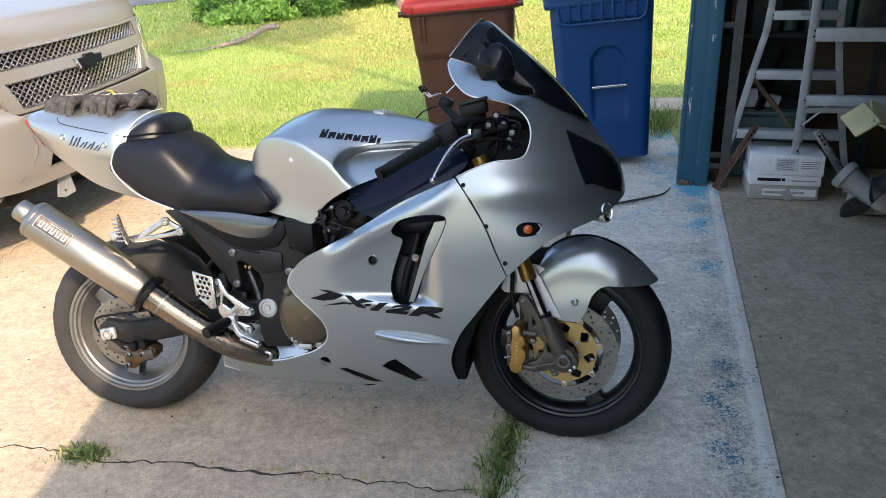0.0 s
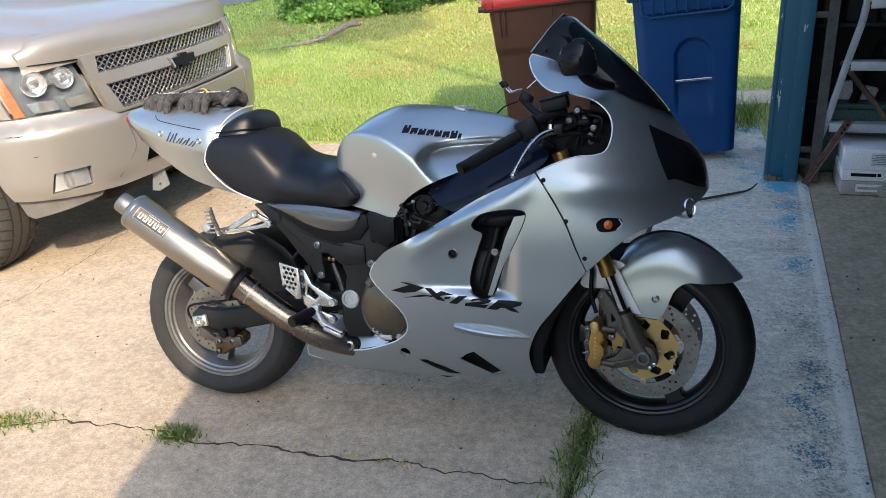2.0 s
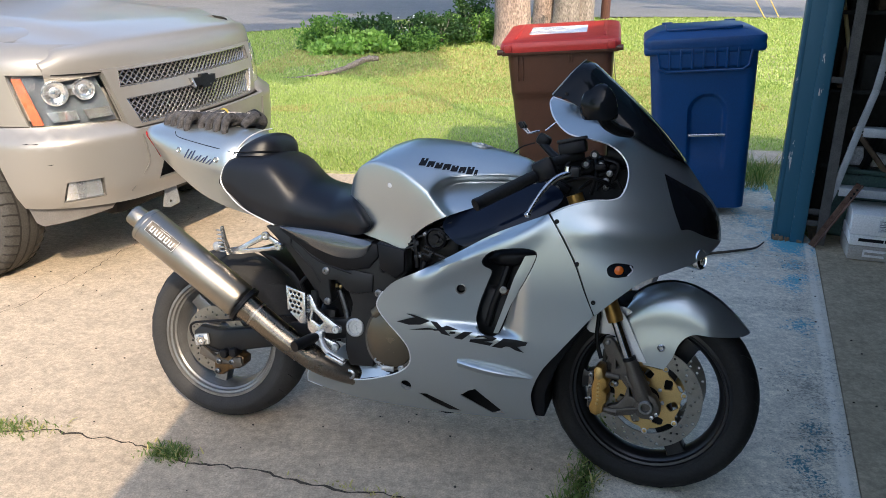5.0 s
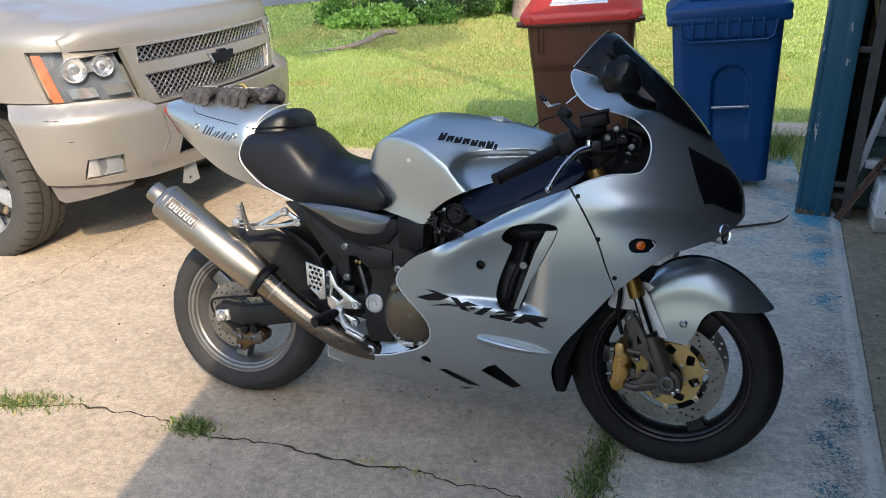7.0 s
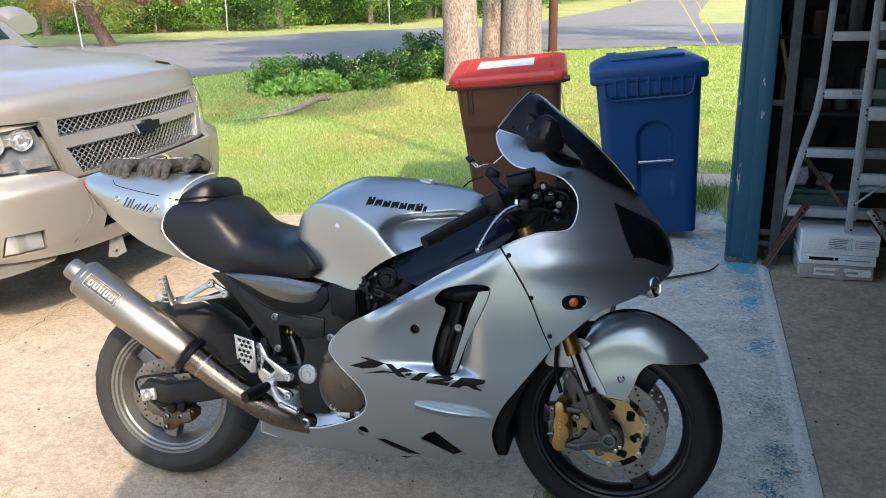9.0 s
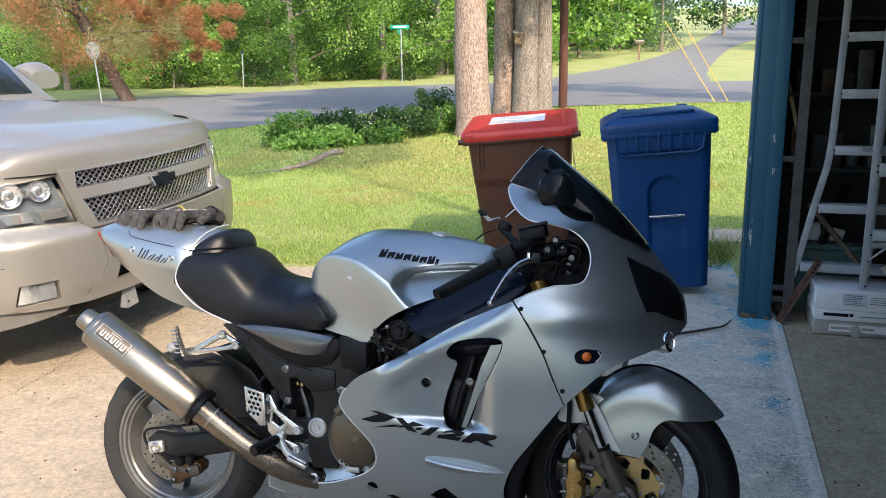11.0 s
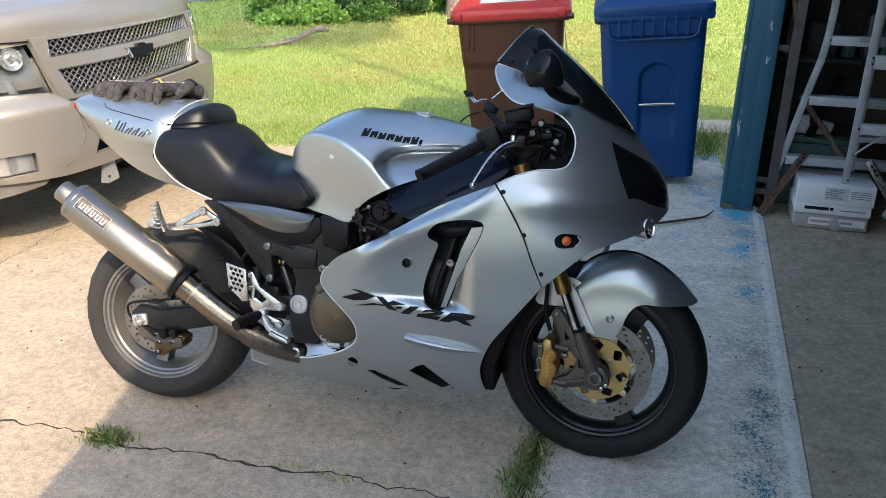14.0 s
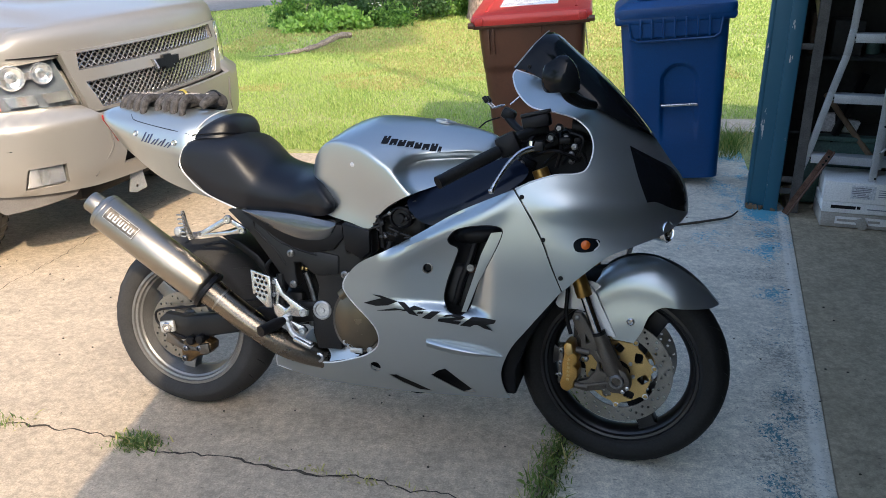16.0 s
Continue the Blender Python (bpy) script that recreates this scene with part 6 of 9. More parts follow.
for a, b, c in (((1.20, -0.10, 0.91), (1.26, -0.12, 0.96), (1.33, -0.10, 0.98)), ((1.16, -0.10, 0.93), (1.23, -0.15, 0.95), (1.30, -0.13, 0.925)), ((1.235, -0.12, 0.90), (1.245, -0.13, 0.95), (1.24, -0.10, 1.0)), ((1.29, -0.12, 0.93), (1.305, -0.125, 0.985), (1.27, -0.12, 1.0))):
    part("cable", tube(B(), [a, b, c], 0.0055, 8, smooth=6), BLACK_PLASTIC, dash)
for px, py, pz in ((1.235, -0.125, 1.012), (1.215, -0.14, 0.985), (1.255, -0.10, 0.985)):
    part("adjuster_knob", lathe(B(), [(0.013, -0.01), (0.012, 0.006), (0.009, 0.008), (0.007, 0.002), (0.001, 0.002)], axis_y((px, py, pz)), 16), BOLT_STEEL, dash)
mount = part("phone_mount", box(B(), (1.058, 0.085, 1.040), (0.046, 0.04, 0.038), Matrix.Rotation(radians(25), 4, "Y"), 0.012), BLACK_PLASTIC, bike, "black phone holder with spring arms")
for k in range(2):
    part("holder_arm", tube(B(), [(1.035, 0.09 + 0.05 * k, 1.068), (1.005, 0.09 + 0.05 * k, 1.058), (0.985, 0.09 + 0.05 * k, 1.078)], 0.003, 6), ALU, mount)
    part("holder_tip", box(B(), (0.982, 0.09 + 0.05 * k, 1.083), (0.014, 0.02, 0.022), Matrix.Rotation(radians(-35), 4, "Y"), 0.003), BLACK_PLASTIC, mount)
part("holder_arm", tube(B(), [(1.06, 0.09, 1.07), (1.09, 0.10, 1.098)], 0.003, 6), ALU, mount)
part("mount_stem", tube(B(), [(1.055, 0.08, 1.03), (1.09, 0.06, 1.0), (1.13, 0.04, 0.975)], 0.012, 10), BLACK_PLASTIC, mount)
part("charging_cable", tube(B(), [(1.03, 0.09, 1.03), (0.99, 0.08, 1.015), (0.965, 0.05, 0.99), (0.955, 0.03, 0.995)], 0.0025, 6, smooth=6), BLACK_PLASTIC, mount)
rnd = random.Random(15)
for k in range(16):
    c = Vector((rnd.uniform(1.12, 1.29), rnd.uniform(-0.15, -0.06), rnd.uniform(0.905, 0.985)))
    if k % 3 == 0:
        part("clamp_bolt", lathe(B(), [(0.009, -0.008), (0.009, 0.005), (0.005, 0.006), (0.004, 0.001)], axis_y(c), 12), BOLT_STEEL, dash)
    elif k % 3 == 1:
        part("cable_clip", box(B(), c, (rnd.uniform(0.02, 0.045), 0.02, rnd.uniform(0.015, 0.03)), Matrix.Rotation(rnd.uniform(-0.6, 0.6), 4, "Y"), 0.004), BLACK_PLASTIC, dash)
    else:
        e = c + Vector((rnd.uniform(-0.08, 0.08), rnd.uniform(-0.02, 0.02), rnd.uniform(-0.04, 0.05)))
        part("cable", tube(B(), [c, c.lerp(e, 0.5) + Vector((0, -0.01, 0.02)), e], 0.0045, 8, smooth=5), BLACK_PLASTIC, dash)
part("master_cylinder", tube(B(), [(1.125, -0.215, 0.985), (1.165, -0.185, 1.000), (1.205, -0.150, 1.010)], [0.013, 0.015, 0.012], 12), BLACK_SATIN, dash)
part("reservoir_stem", tube(B(), [(1.178, -0.165, 1.018), (1.172, -0.185, 0.990), (1.165, -0.20, 0.972)], 0.009, 8), BLACK_PLASTIC, dash)
part("side_stand", tube(B(), [(0.60, 0.16, 0.28), (0.56, 0.24, 0.13), (0.53, 0.30, 0.055)], 0.012, 10), BLACK_SATIN, bike)
part("stand_foot", box(B(), (0.53, 0.305, 0.058), (0.06, 0.035, 0.008), Matrix.Rotation(radians(10), 4, "X"), 0.002), BLACK_SATIN, bike)


# marks on the bodywork: plain shapes in place of makers' lettering
def mark(parent, polys, depth, mat, name="plain_mark", lift=0.0038):
    for p in polys:
        part(name, shell(B(), p, lambda x, z: depth(x, z) + lift, step=0.007, thick=0.002), mat, parent)


def stroke(x0, z0, x1, z1, h):
    """A thin slanting brush stroke from one place to another."""
    return [(x0, z0), (x0 + h * 0.5, z0), (x1 + h * 0.5, z1), (x1, z1)]


def block_word(x0, z0, x1, z1, n, h):
    """A row of plain leaning blocks, each with a small notch."""
    out = []
    for k in range(n):
        z = z0 + (z1 - z0) * (k + 0.5) / n
        hh = h if k in (0, n - 2) else h * 0.78
        a, b = x0 + (x1 - x0) * (k + 0.10) / n, x0 + (x1 - x0) * (k + (0.94 if k < n - 1 else 0.5)) / n
        c, d = a + (b - a) * 0.42, a + (b - a) * 0.64
        up = [(a, 0), (c, 0), (c, 0.3), (d, 0.3), (d, 0), (b, 0), (b, 1), (a, 1)]
        down = [(a, 0), (b, 0), (b, 1), (d, 1), (d, 0.7), (c, 0.7), (c, 1), (a, 1)]
        out.append([(x + 0.15 * q * hh, z + q * hh) for x, q in (up if k % 2 else down)])
    return out


mark(tank, block_word(0.722, 0.950, 0.905, 0.926, 8, 0.021), tank_side, DECAL_BLACK, lift=0.0022)
mark(tail, [stroke(-0.088 + 0.0125 * k, 0.916 - 0.0019 * k, -0.070 + 0.0125 * k, 0.916 - 0.0019 * k + (0.030, 0.026, 0.030, 0.016, 0.020, 0.016, 0.024, 0.016, 0.018)[k], 0.009) for k in range(9)], tail_side, DECAL_BLUE, lift=0.0022)
SLASHES = [[(0.705, 0.484), (0.761, 0.504), (0.735, 0.512), (0.757, 0.511), (0.808, 0.497), (0.779, 0.483), (0.743, 0.478)], [(0.746, 0.463), (0.802, 0.476), (0.834, 0.474), (0.784, 0.467)],
           [(0.809, 0.497), (0.828, 0.496), (0.872, 0.459), (0.845, 0.463)], [(0.816, 0.468), (0.859, 0.489), (0.895, 0.481), (0.842, 0.473)], [(0.871, 0.473), (0.888, 0.475), (0.885, 0.468), (0.868, 0.466)]]
BLOCKS = [[(0.882, 0.454), (0.912, 0.478), (0.938, 0.479), (0.908, 0.453)],
          [(0.933, 0.457), (0.967, 0.463), (0.985, 0.467), (0.971, 0.469), (0.946, 0.464), (0.956, 0.472), (0.989, 0.476), (1.012, 0.470), (1.001, 0.462), (0.974, 0.455), (1.001, 0.455), (0.992, 0.445), (0.930, 0.449)],
          [(0.997, 0.443), (1.031, 0.472), (1.066, 0.473), (1.102, 0.470), (1.097, 0.460), (1.071, 0.452), (1.092, 0.437), (1.068, 0.441), (1.049, 0.450), (1.038, 0.449), (1.027, 0.442)]]
mark(side, SLASHES, fairing, DECAL_BLACK)
mark(side, BLOCKS, fairing, DECAL_BLACK)

# ---------------------------------------------------------------- parked car
SUV_M = Matrix.Translation((-1.88, 4.16, -0.030)) @ Matrix.Rotation(radians(-12), 4, "Z") @ Matrix.Rotation(radians(1.5), 4, "X")
suv = thing("parked_suv", SUV_M, "champagne-coloured large SUV parked nose towards the garage", "car")
PLAN = bez([(0.0, 0.0, 0), (-0.012, 0.25, 0), (-0.045, 0.50, 0), (-0.105, 0.70, 0), (-0.215, 0.86, 0), (-0.40, 0.955, 0), (-0.70, 0.995, 0), (-1.2, 1.0, 0)], 12)
PLAN_S = [0.0]
for _a, _b in zip(PLAN, PLAN[1:]):
    PLAN_S.append(PLAN_S[-1] + (_b - _a).length)


def nose_at(s, z, off):
    """A place on the car's nose: s metres round its plan from the middle (minus: its right side), off metres outwards."""
    a = min(abs(s), PLAN_S[-1] - 0.01)
    i = max(k for k in range(len(PLAN_S) - 1) if PLAN_S[k] <= a)
    t = (a - PLAN_S[i]) / (PLAN_S[i + 1] - PLAN_S[i])
    p = PLAN[i].lerp(PLAN[i + 1], t)
    d = (PLAN[min(i + 2, len(PLAN) - 1)] - PLAN[max(i - 1, 0)]).normalized()
    n = Vector((d.y, -d.x, 0))
    p = p + n * off
    lean = -0.16 * max(0.0, z - 0.86)
    return Vector((p.x + lean, p.y if s > 0 else -p.y, z))


def wrap(bm, outline, off, thick=0.02, holes=(), step=0.04):
    """A panel laid round the car's nose; off may depend on (s, z)."""
    f = off if callable(off) else (lambda s, z: off)
    ov, faces = flat_mesh(outline, holes, step)
    a = [bm.verts.new(nose_at(v.x, v.y, f(v.x, v.y))) for v in ov]
    b = [bm.verts.new(nose_at(v.x, v.y, f(v.x, v.y) - thick)) for v in ov]
    used = set()
    made = []
    for fa in faces:
        made.append(bm.faces.new([a[i] for i in fa]))
        made.append(bm.faces.new([b[i] for i in fa[::-1]]))
        used |= set(zip(fa, fa[1:] + fa[:1]))
    for i, j in used:
        if (j, i) not in used:
            made.append(bm.faces.new((a[j], a[i], b[i], b[j])))
    bmesh.ops.recalc_face_normals(bm, faces=made)
    bmesh.ops.delete(bm, geom=[v for v in bm.verts if not v.link_faces], context="VERTS")
    return bm


def dense(pts, step=0.05):
    """The outline with points added along its straight runs."""
    out = []
    for (x0, y0), (x1, y1) in zip(pts, pts[1:] + pts[:1]):
        n = max(1, int(math.hypot(x1 - x0, y1 - y0) / step))
        out += [(x0 + (x1 - x0) * k / n, y0 + (y1 - y0) * k / n) for k in range(n)]
    return out


def flip(pts):
    return [(-x, z) for x, z in pts][::-1]


SUV_WX, SUV_WZ, SUV_WR = -0.89, 0.415, 0.50
SUV_W = curve_of([(-5.0, 0.90), (-4.8, 0.97), (-3.5, 1.0), (-1.0, 0.995), (-0.70, 0.985), (-0.46, 0.962), (-0.405, 0.948), (-0.385, 0.905), (-0.30, 0.835), (-0.22, 0.735), (-0.15, 0.58)])
SUV_TOP = curve_of([(-5.0, 1.26), (-4.8, 1.33), (-3.0, 1.35), (-1.4, 1.33), (-0.8, 1.285), (-0.46, 1.235), (-0.40, 1.04), (-0.15, 1.0)])


def suv_w(x, t):
    z = 0.46 + (SUV_TOP(x) - 0.46) * t
    w = SUV_W(x) * (1 - 0.05 * max(0.0, t - 0.72) / 0.28) * (1 - max(0.0, (t - 0.90) / 0.10) ** 2 * 0.10)
    w -= 0.03 * smooth(0.45, 0.0, t)
    if t > 0.999:
        w *= 0.86
    for wx in (SUV_WX, -3.88):
        if math.hypot(x - wx, z - SUV_WZ) < SUV_WR:
            w = 0.64
    if x > SUV_WX and z < 0.865:
        w = min(w, 0.64)
    return w


bm = hull(B(), spread(-5.0, -0.15, 170), lambda x: 0.46, SUV_TOP, suv_w, 46)
suv_body = part("body", bm, SUV_PAINT, suv, "champagne painted body", angle=30)


def hood():
    """The bonnet: a crowned lid with a raised middle and a rolled front lip."""
    b2 = B()
    rows = []
    for i in range(27):
        q = i / 26
        row = []
        for k in range(-22, 23):
            y = 0.86 * k / 22
            front = nose_at(max(-1.1, min(1.1, y * 1.03)), 1.1, 0.0).x - 0.035
            back = -1.32 + 0.06 * (y / 0.86) ** 2
            if q < 0.16:
                a = q / 0.16 * math.pi / 2
                x = front + 0.055 * math.sin(math.pi / 2 - a) - 0.010
                z = 1.105 + 0.120 * math.sin(a) ** 0.8
            else:
                t = (q - 0.16) / 0.84
                x = front - 0.010 + (back - front) * t
                z = 1.225 + 0.145 * t - 0.030 * t * t
            z += 0.030 * smooth(0.66, 0.50, abs(y)) * smooth(0.10, 0.35, q)
            z -= 0.030 * (abs(y) / 0.86) ** 3 + 0.055 * smooth(0.76, 0.86, abs(y)) * smooth(0.0, 0.2, q)
            row.append(b2.verts.new((x, y, z)))
        rows.append(row)
    for a, b in zip(rows, rows[1:]):
        for k in range(len(a) - 1):
            b2.faces.new((a[k], b[k], b[k + 1], a[k + 1]))
    bmesh.ops.recalc_face_normals(b2, faces=b2.faces)
    ex = bmesh.ops.extrude_face_region(b2, geom=list(b2.faces))
    for v in ex["geom"]:
        if isinstance(v, bmesh.types.BMVert):
            v.co.z -= 0.018
    bmesh.ops.recalc_face_normals(b2, faces=b2.faces)
    return b2


part("bonnet", hood(), SUV_PAINT, suv, "smooth champagne bonnet with rolled lip", angle=45)
part("cowl_gap", tube(B(), [(-1.34, -0.80, 1.315), (-1.36, 0, 1.362), (-1.34, 0.80, 1.315)], 0.02, 8, smooth=6), BLACK_PLASTIC, suv)
UG = [(-0.572, 1.008), (-0.558, 1.088), (0.558, 1.088), (0.572, 1.008)]
LG = [(-0.555, 0.952), (-0.498, 0.822), (0.498, 0.822), (0.555, 0.952)]
fascia = part("grille_surround", wrap(B(), dense([(-0.640, 1.100), (-0.575, 0.806), (0.575, 0.806), (0.640, 1.100)]), 0.030, 0.05, [dense(UG), dense(LG)]), SUV_PAINT, suv, "painted grille surround")
part("radiator", wrap(B(), dense([(-0.60, 1.09), (-0.52, 0.83), (0.52, 0.83), (0.60, 1.09)], 0.1), -0.035, 0.01), BLACK_PLASTIC, suv)


def mesh_grille(z0, z1, half0, half1, n):
    """Diagonal woven bars between two heights."""
    b2 = B()
    pitch = 2 * half1 / n
    for sgn in (1, -1):
        for k in range(-4, n + 5):
            pts = []
            for q in range(7):
                t = q / 6
                s = -half1 + pitch * k + sgn * (t - 0.5) * (z1 - z0) * 1.15
                z = z0 + (z1 - z0) * t
                lim = half0 + (half1 - half0) * t
                if abs(s) <= lim:
                    pts.append(nose_at(s, z, 0.008 + 0.003 * sgn))
            if len(pts) > 1:
                tube(b2, pts, 0.0042, 5)
    return b2


gr = part("grille", mesh_grille(1.011, 1.086, 0.570, 0.558, 30), GRILLE_CHROME, suv, "chrome diamond mesh grille")
gr2 = part("grille", mesh_grille(0.825, 0.950, 0.500, 0.553, 30), GRILLE_CHROME, suv, "chrome diamond mesh grille")
for g, ring in ((gr, UG), (gr2, LG)):
    d = dense(ring, 0.03)
    part("grille_frame", tube(B(), [nose_at(s, z, 0.026) for s, z in d + d[:1]], 0.0042, 6), GRILLE_CHROME, g)
emb = part("emblem", wrap(B(), dense([(-0.10, 0.985), (-0.035, 0.985), (-0.03, 0.998), (0.03, 0.998), (0.035, 0.985), (0.10, 0.985), (0.085, 0.942), (0.035, 0.942), (0.03, 0.928), (-0.03, 0.928), (-0.035, 0.942), (-0.085, 0.942)], 0.03), 0.050, 0.03, step=0.03), BLACK_PLASTIC, suv, "dark plain cross-shaped badge")
part("badge_edge", wrap(B(), dense([(-0.116, 0.990), (-0.101, 0.986), (-0.086, 0.941), (-0.098, 0.938)], 0.03), 0.050, 0.02, step=0), GRILLE_CHROME, emb)

HL = [(-1.045, 1.096), (-0.655, 1.078), (-0.598, 0.854), (-1.00, 0.862), (-1.012, 0.88)]
HLD = dense(HL, 0.04)
for mirror in (False, True):
    o = flip if mirror else (lambda p: p)
    sg = -1 if mirror else 1
    hl = part("headlight", wrap(B(), o(HLD), -0.030, 0.02), LAMP_BACK, suv, "clear headlight with twin round reflectors")
    lens = part("lens", wrap(B(), o(HLD), lambda s, z: 0.018 + 0.012 * math.sin(math.pi * min(1, max(0, (z - 0.872) / 0.21))), 0.003), CLEAR, hl, "clear headlight cover")
    lens.visible_shadow = False
    part("marker", wrap(B(), o(dense([(-1.030, 1.086), (-0.990, 1.084), (-0.950, 0.872), (-0.995, 0.870)], 0.04)), 0.004, 0.01), AMBER_MARK, hl, "amber side marker")
    for s0, z0, r in ((-0.865, 1.012, 0.058), (-0.735, 1.018, 0.050)):
        c = nose_at(sg * s0, z0, 0.004)
        n = (nose_at(sg * s0, z0, 0.05) - c).normalized()
        m2 = Matrix.Translation(c) @ n.to_track_quat("Z", "Y").to_matrix().to_4x4()
        part("reflector", lathe(B(), [(r, -0.02), (r, 0.006), (r - 0.004, 0.007), (r * 0.88, -0.002), (r * 0.80, 0.004), (r * 0.55, 0.000), (r * 0.34, -0.006), (r * 0.30, 0.006), (0.001, 0.010)], m2, 28), LAMP_CHROME, hl, "round chrome reflector")
    part("reflector_bridge", wrap(B(), o(dense([(-0.83, 1.028), (-0.77, 1.030), (-0.77, 0.998), (-0.83, 0.995)], 0.03)), 0.0, 0.01), LAMP_CHROME, hl)
    for s0 in (-0.855, -0.695):
        part("park_lamp", wrap(B(), o(dense([(s0 - 0.070, 0.925), (s0 + 0.055, 0.927), (s0 + 0.065, 0.880), (s0 - 0.055, 0.880)], 0.03)), -0.002, 0.01), LAMP_CHROME, hl)
    part("eyebrow_gap", wrap(B(), o(dense([(-0.93, 1.099), (-0.60, 1.088), (-0.60, 1.082), (-0.93, 1.094)], 0.04)), 0.012, 0.03), BLACK_PLASTIC, hl)

for o in ((lambda p: p), flip):
    part("wing_top", wrap(B(), o(dense([(-1.40, 0.872), (-1.012, 0.868), (-1.020, 0.90), (-1.052, 1.102), (-0.60, 1.090), (-0.62, 1.215), (-1.40, 1.250)], 0.04)), lambda s, z: 0.004 - 0.13 * max(0.0, (z - 1.135) / 0.115) ** 2, 0.02, step=0.03), SUV_PAINT, suv, angle=50)
FOG = [(-0.895, 0.606), (-0.755, 0.608), (-0.750, 0.512), (-0.922, 0.505)]
INTAKE = [(-0.43, 0.66), (0.43, 0.66), (0.47, 0.53), (-0.47, 0.53)]
BUMP = [(-1.215, 0.864), (-0.80, 0.864), (-0.605, 0.848), (-0.56, 0.805), (0.56, 0.805), (0.605, 0.848), (0.80, 0.864), (1.215, 0.864), (1.165, 0.745), (1.125, 0.605), (1.085, 0.483), (0.62, 0.455), (-0.62, 0.455), (-1.085, 0.483), (-1.125, 0.605), (-1.165, 0.745)]


def bump_off(s, z):
    fade = 1 - smooth(1.0, 1.3, abs(s)) * 0.6
    shelf = smooth(0.855, 0.80, z) * (0.85 + 0.15 * smooth(0.5, 0.7, z))
    return 0.012 + 0.075 * shelf * fade - 0.03 * smooth(0.56, 0.46, z) * fade


bumper = part("bumper", wrap(B(), dense(BUMP), bump_off, 0.03, [dense(FOG), dense(flip(FOG)), dense(INTAKE)], 0.035), SUV_PAINT, suv, "champagne painted front bumper", angle=45)
part("intake", wrap(B(), dense([(-0.54, 0.72), (0.54, 0.72), (0.6, 0.5), (-0.6, 0.5)], 0.08), 0.02, 0.01), BLACK_PLASTIC, bumper, "dark lower air intake")
part("intake_bar", wrap(B(), dense([(-0.50, 0.615), (0.50, 0.615), (0.52, 0.590), (-0.52, 0.590)], 0.06), 0.075, 0.03), BLACK_PLASTIC, bumper)
for o in ((lambda p: p), flip):
    part("fog_light", wrap(B(), o(dense([(-0.890, 0.602), (-0.765, 0.602), (-0.762, 0.520), (-0.912, 0.514)], 0.03)), 0.058, 0.02, step=0.03), LAMP_CHROME, bumper, "rectangular clear fog light")
    fl = part("fog_lens", wrap(B(), o(dense([(-0.894, 0.605), (-0.757, 0.607), (-0.752, 0.514), (-0.920, 0.507)], 0.03)), 0.062, 0.003), CLEAR, bumper)
    fl.visible_shadow = False
    part("fog_recess", wrap(B(), o(dense([(-0.95, 0.63), (-0.73, 0.63), (-0.73, 0.49), (-0.95, 0.485)], 0.05)), 0.030, 0.01), SUV_DARK, bumper)
    # dark grey line paints the shade along the bumper's corner crease
    part("crease_shade", tube(B(), [nose_at(s, z, bump_off(s, z) + 0.002) for s, z in o([(-0.545, 0.78), (-0.53, 0.70), (-0.535, 0.62), (-0.63, 0.505)])], 0.004, 6, smooth=5), SUV_DARK, bumper)
    part("valance", wrap(B(), o(dense([(-1.09, 0.490), (-0.90, 0.485), (-0.69, 0.460), (-0.72, 0.430), (-1.03, 0.382), (-1.06, 0.40)], 0.05)), 0.020, 0.03), SUV_DARK, bumper, "grey lower valance")
    part("tow_hook", prism(B(), [(-0.16, 0.45), (-0.10, 0.45), (-0.085, 0.33), (-0.15, 0.315), (-0.19, 0.33)], -0.004, 0.004, Matrix.Translation((0, 0.52 if o is flip else -0.33, 0.02)) @ Matrix.Rotation(radians(70), 4, "Z") @ Matrix.Translation((0.1, 0, 0)), 0.001, [circle2(-0.14, 0.35, 0.008, 8)]), ALU_DULL, bumper)
for dx, dz, ln in ((-1.01, 0.802, 0.05), (-0.955, 0.70, 0.028), (-1.03, 0.804, 0.03)):
    part("scratch", wrap(B(), [(dx, dz), (dx + ln, dz + 0.002), (dx + ln * 0.6, dz - 0.002)], lambda s, z: bump_off(s, z) + 0.0015, 0.001, step=0), BLACK_PLASTIC, bumper)


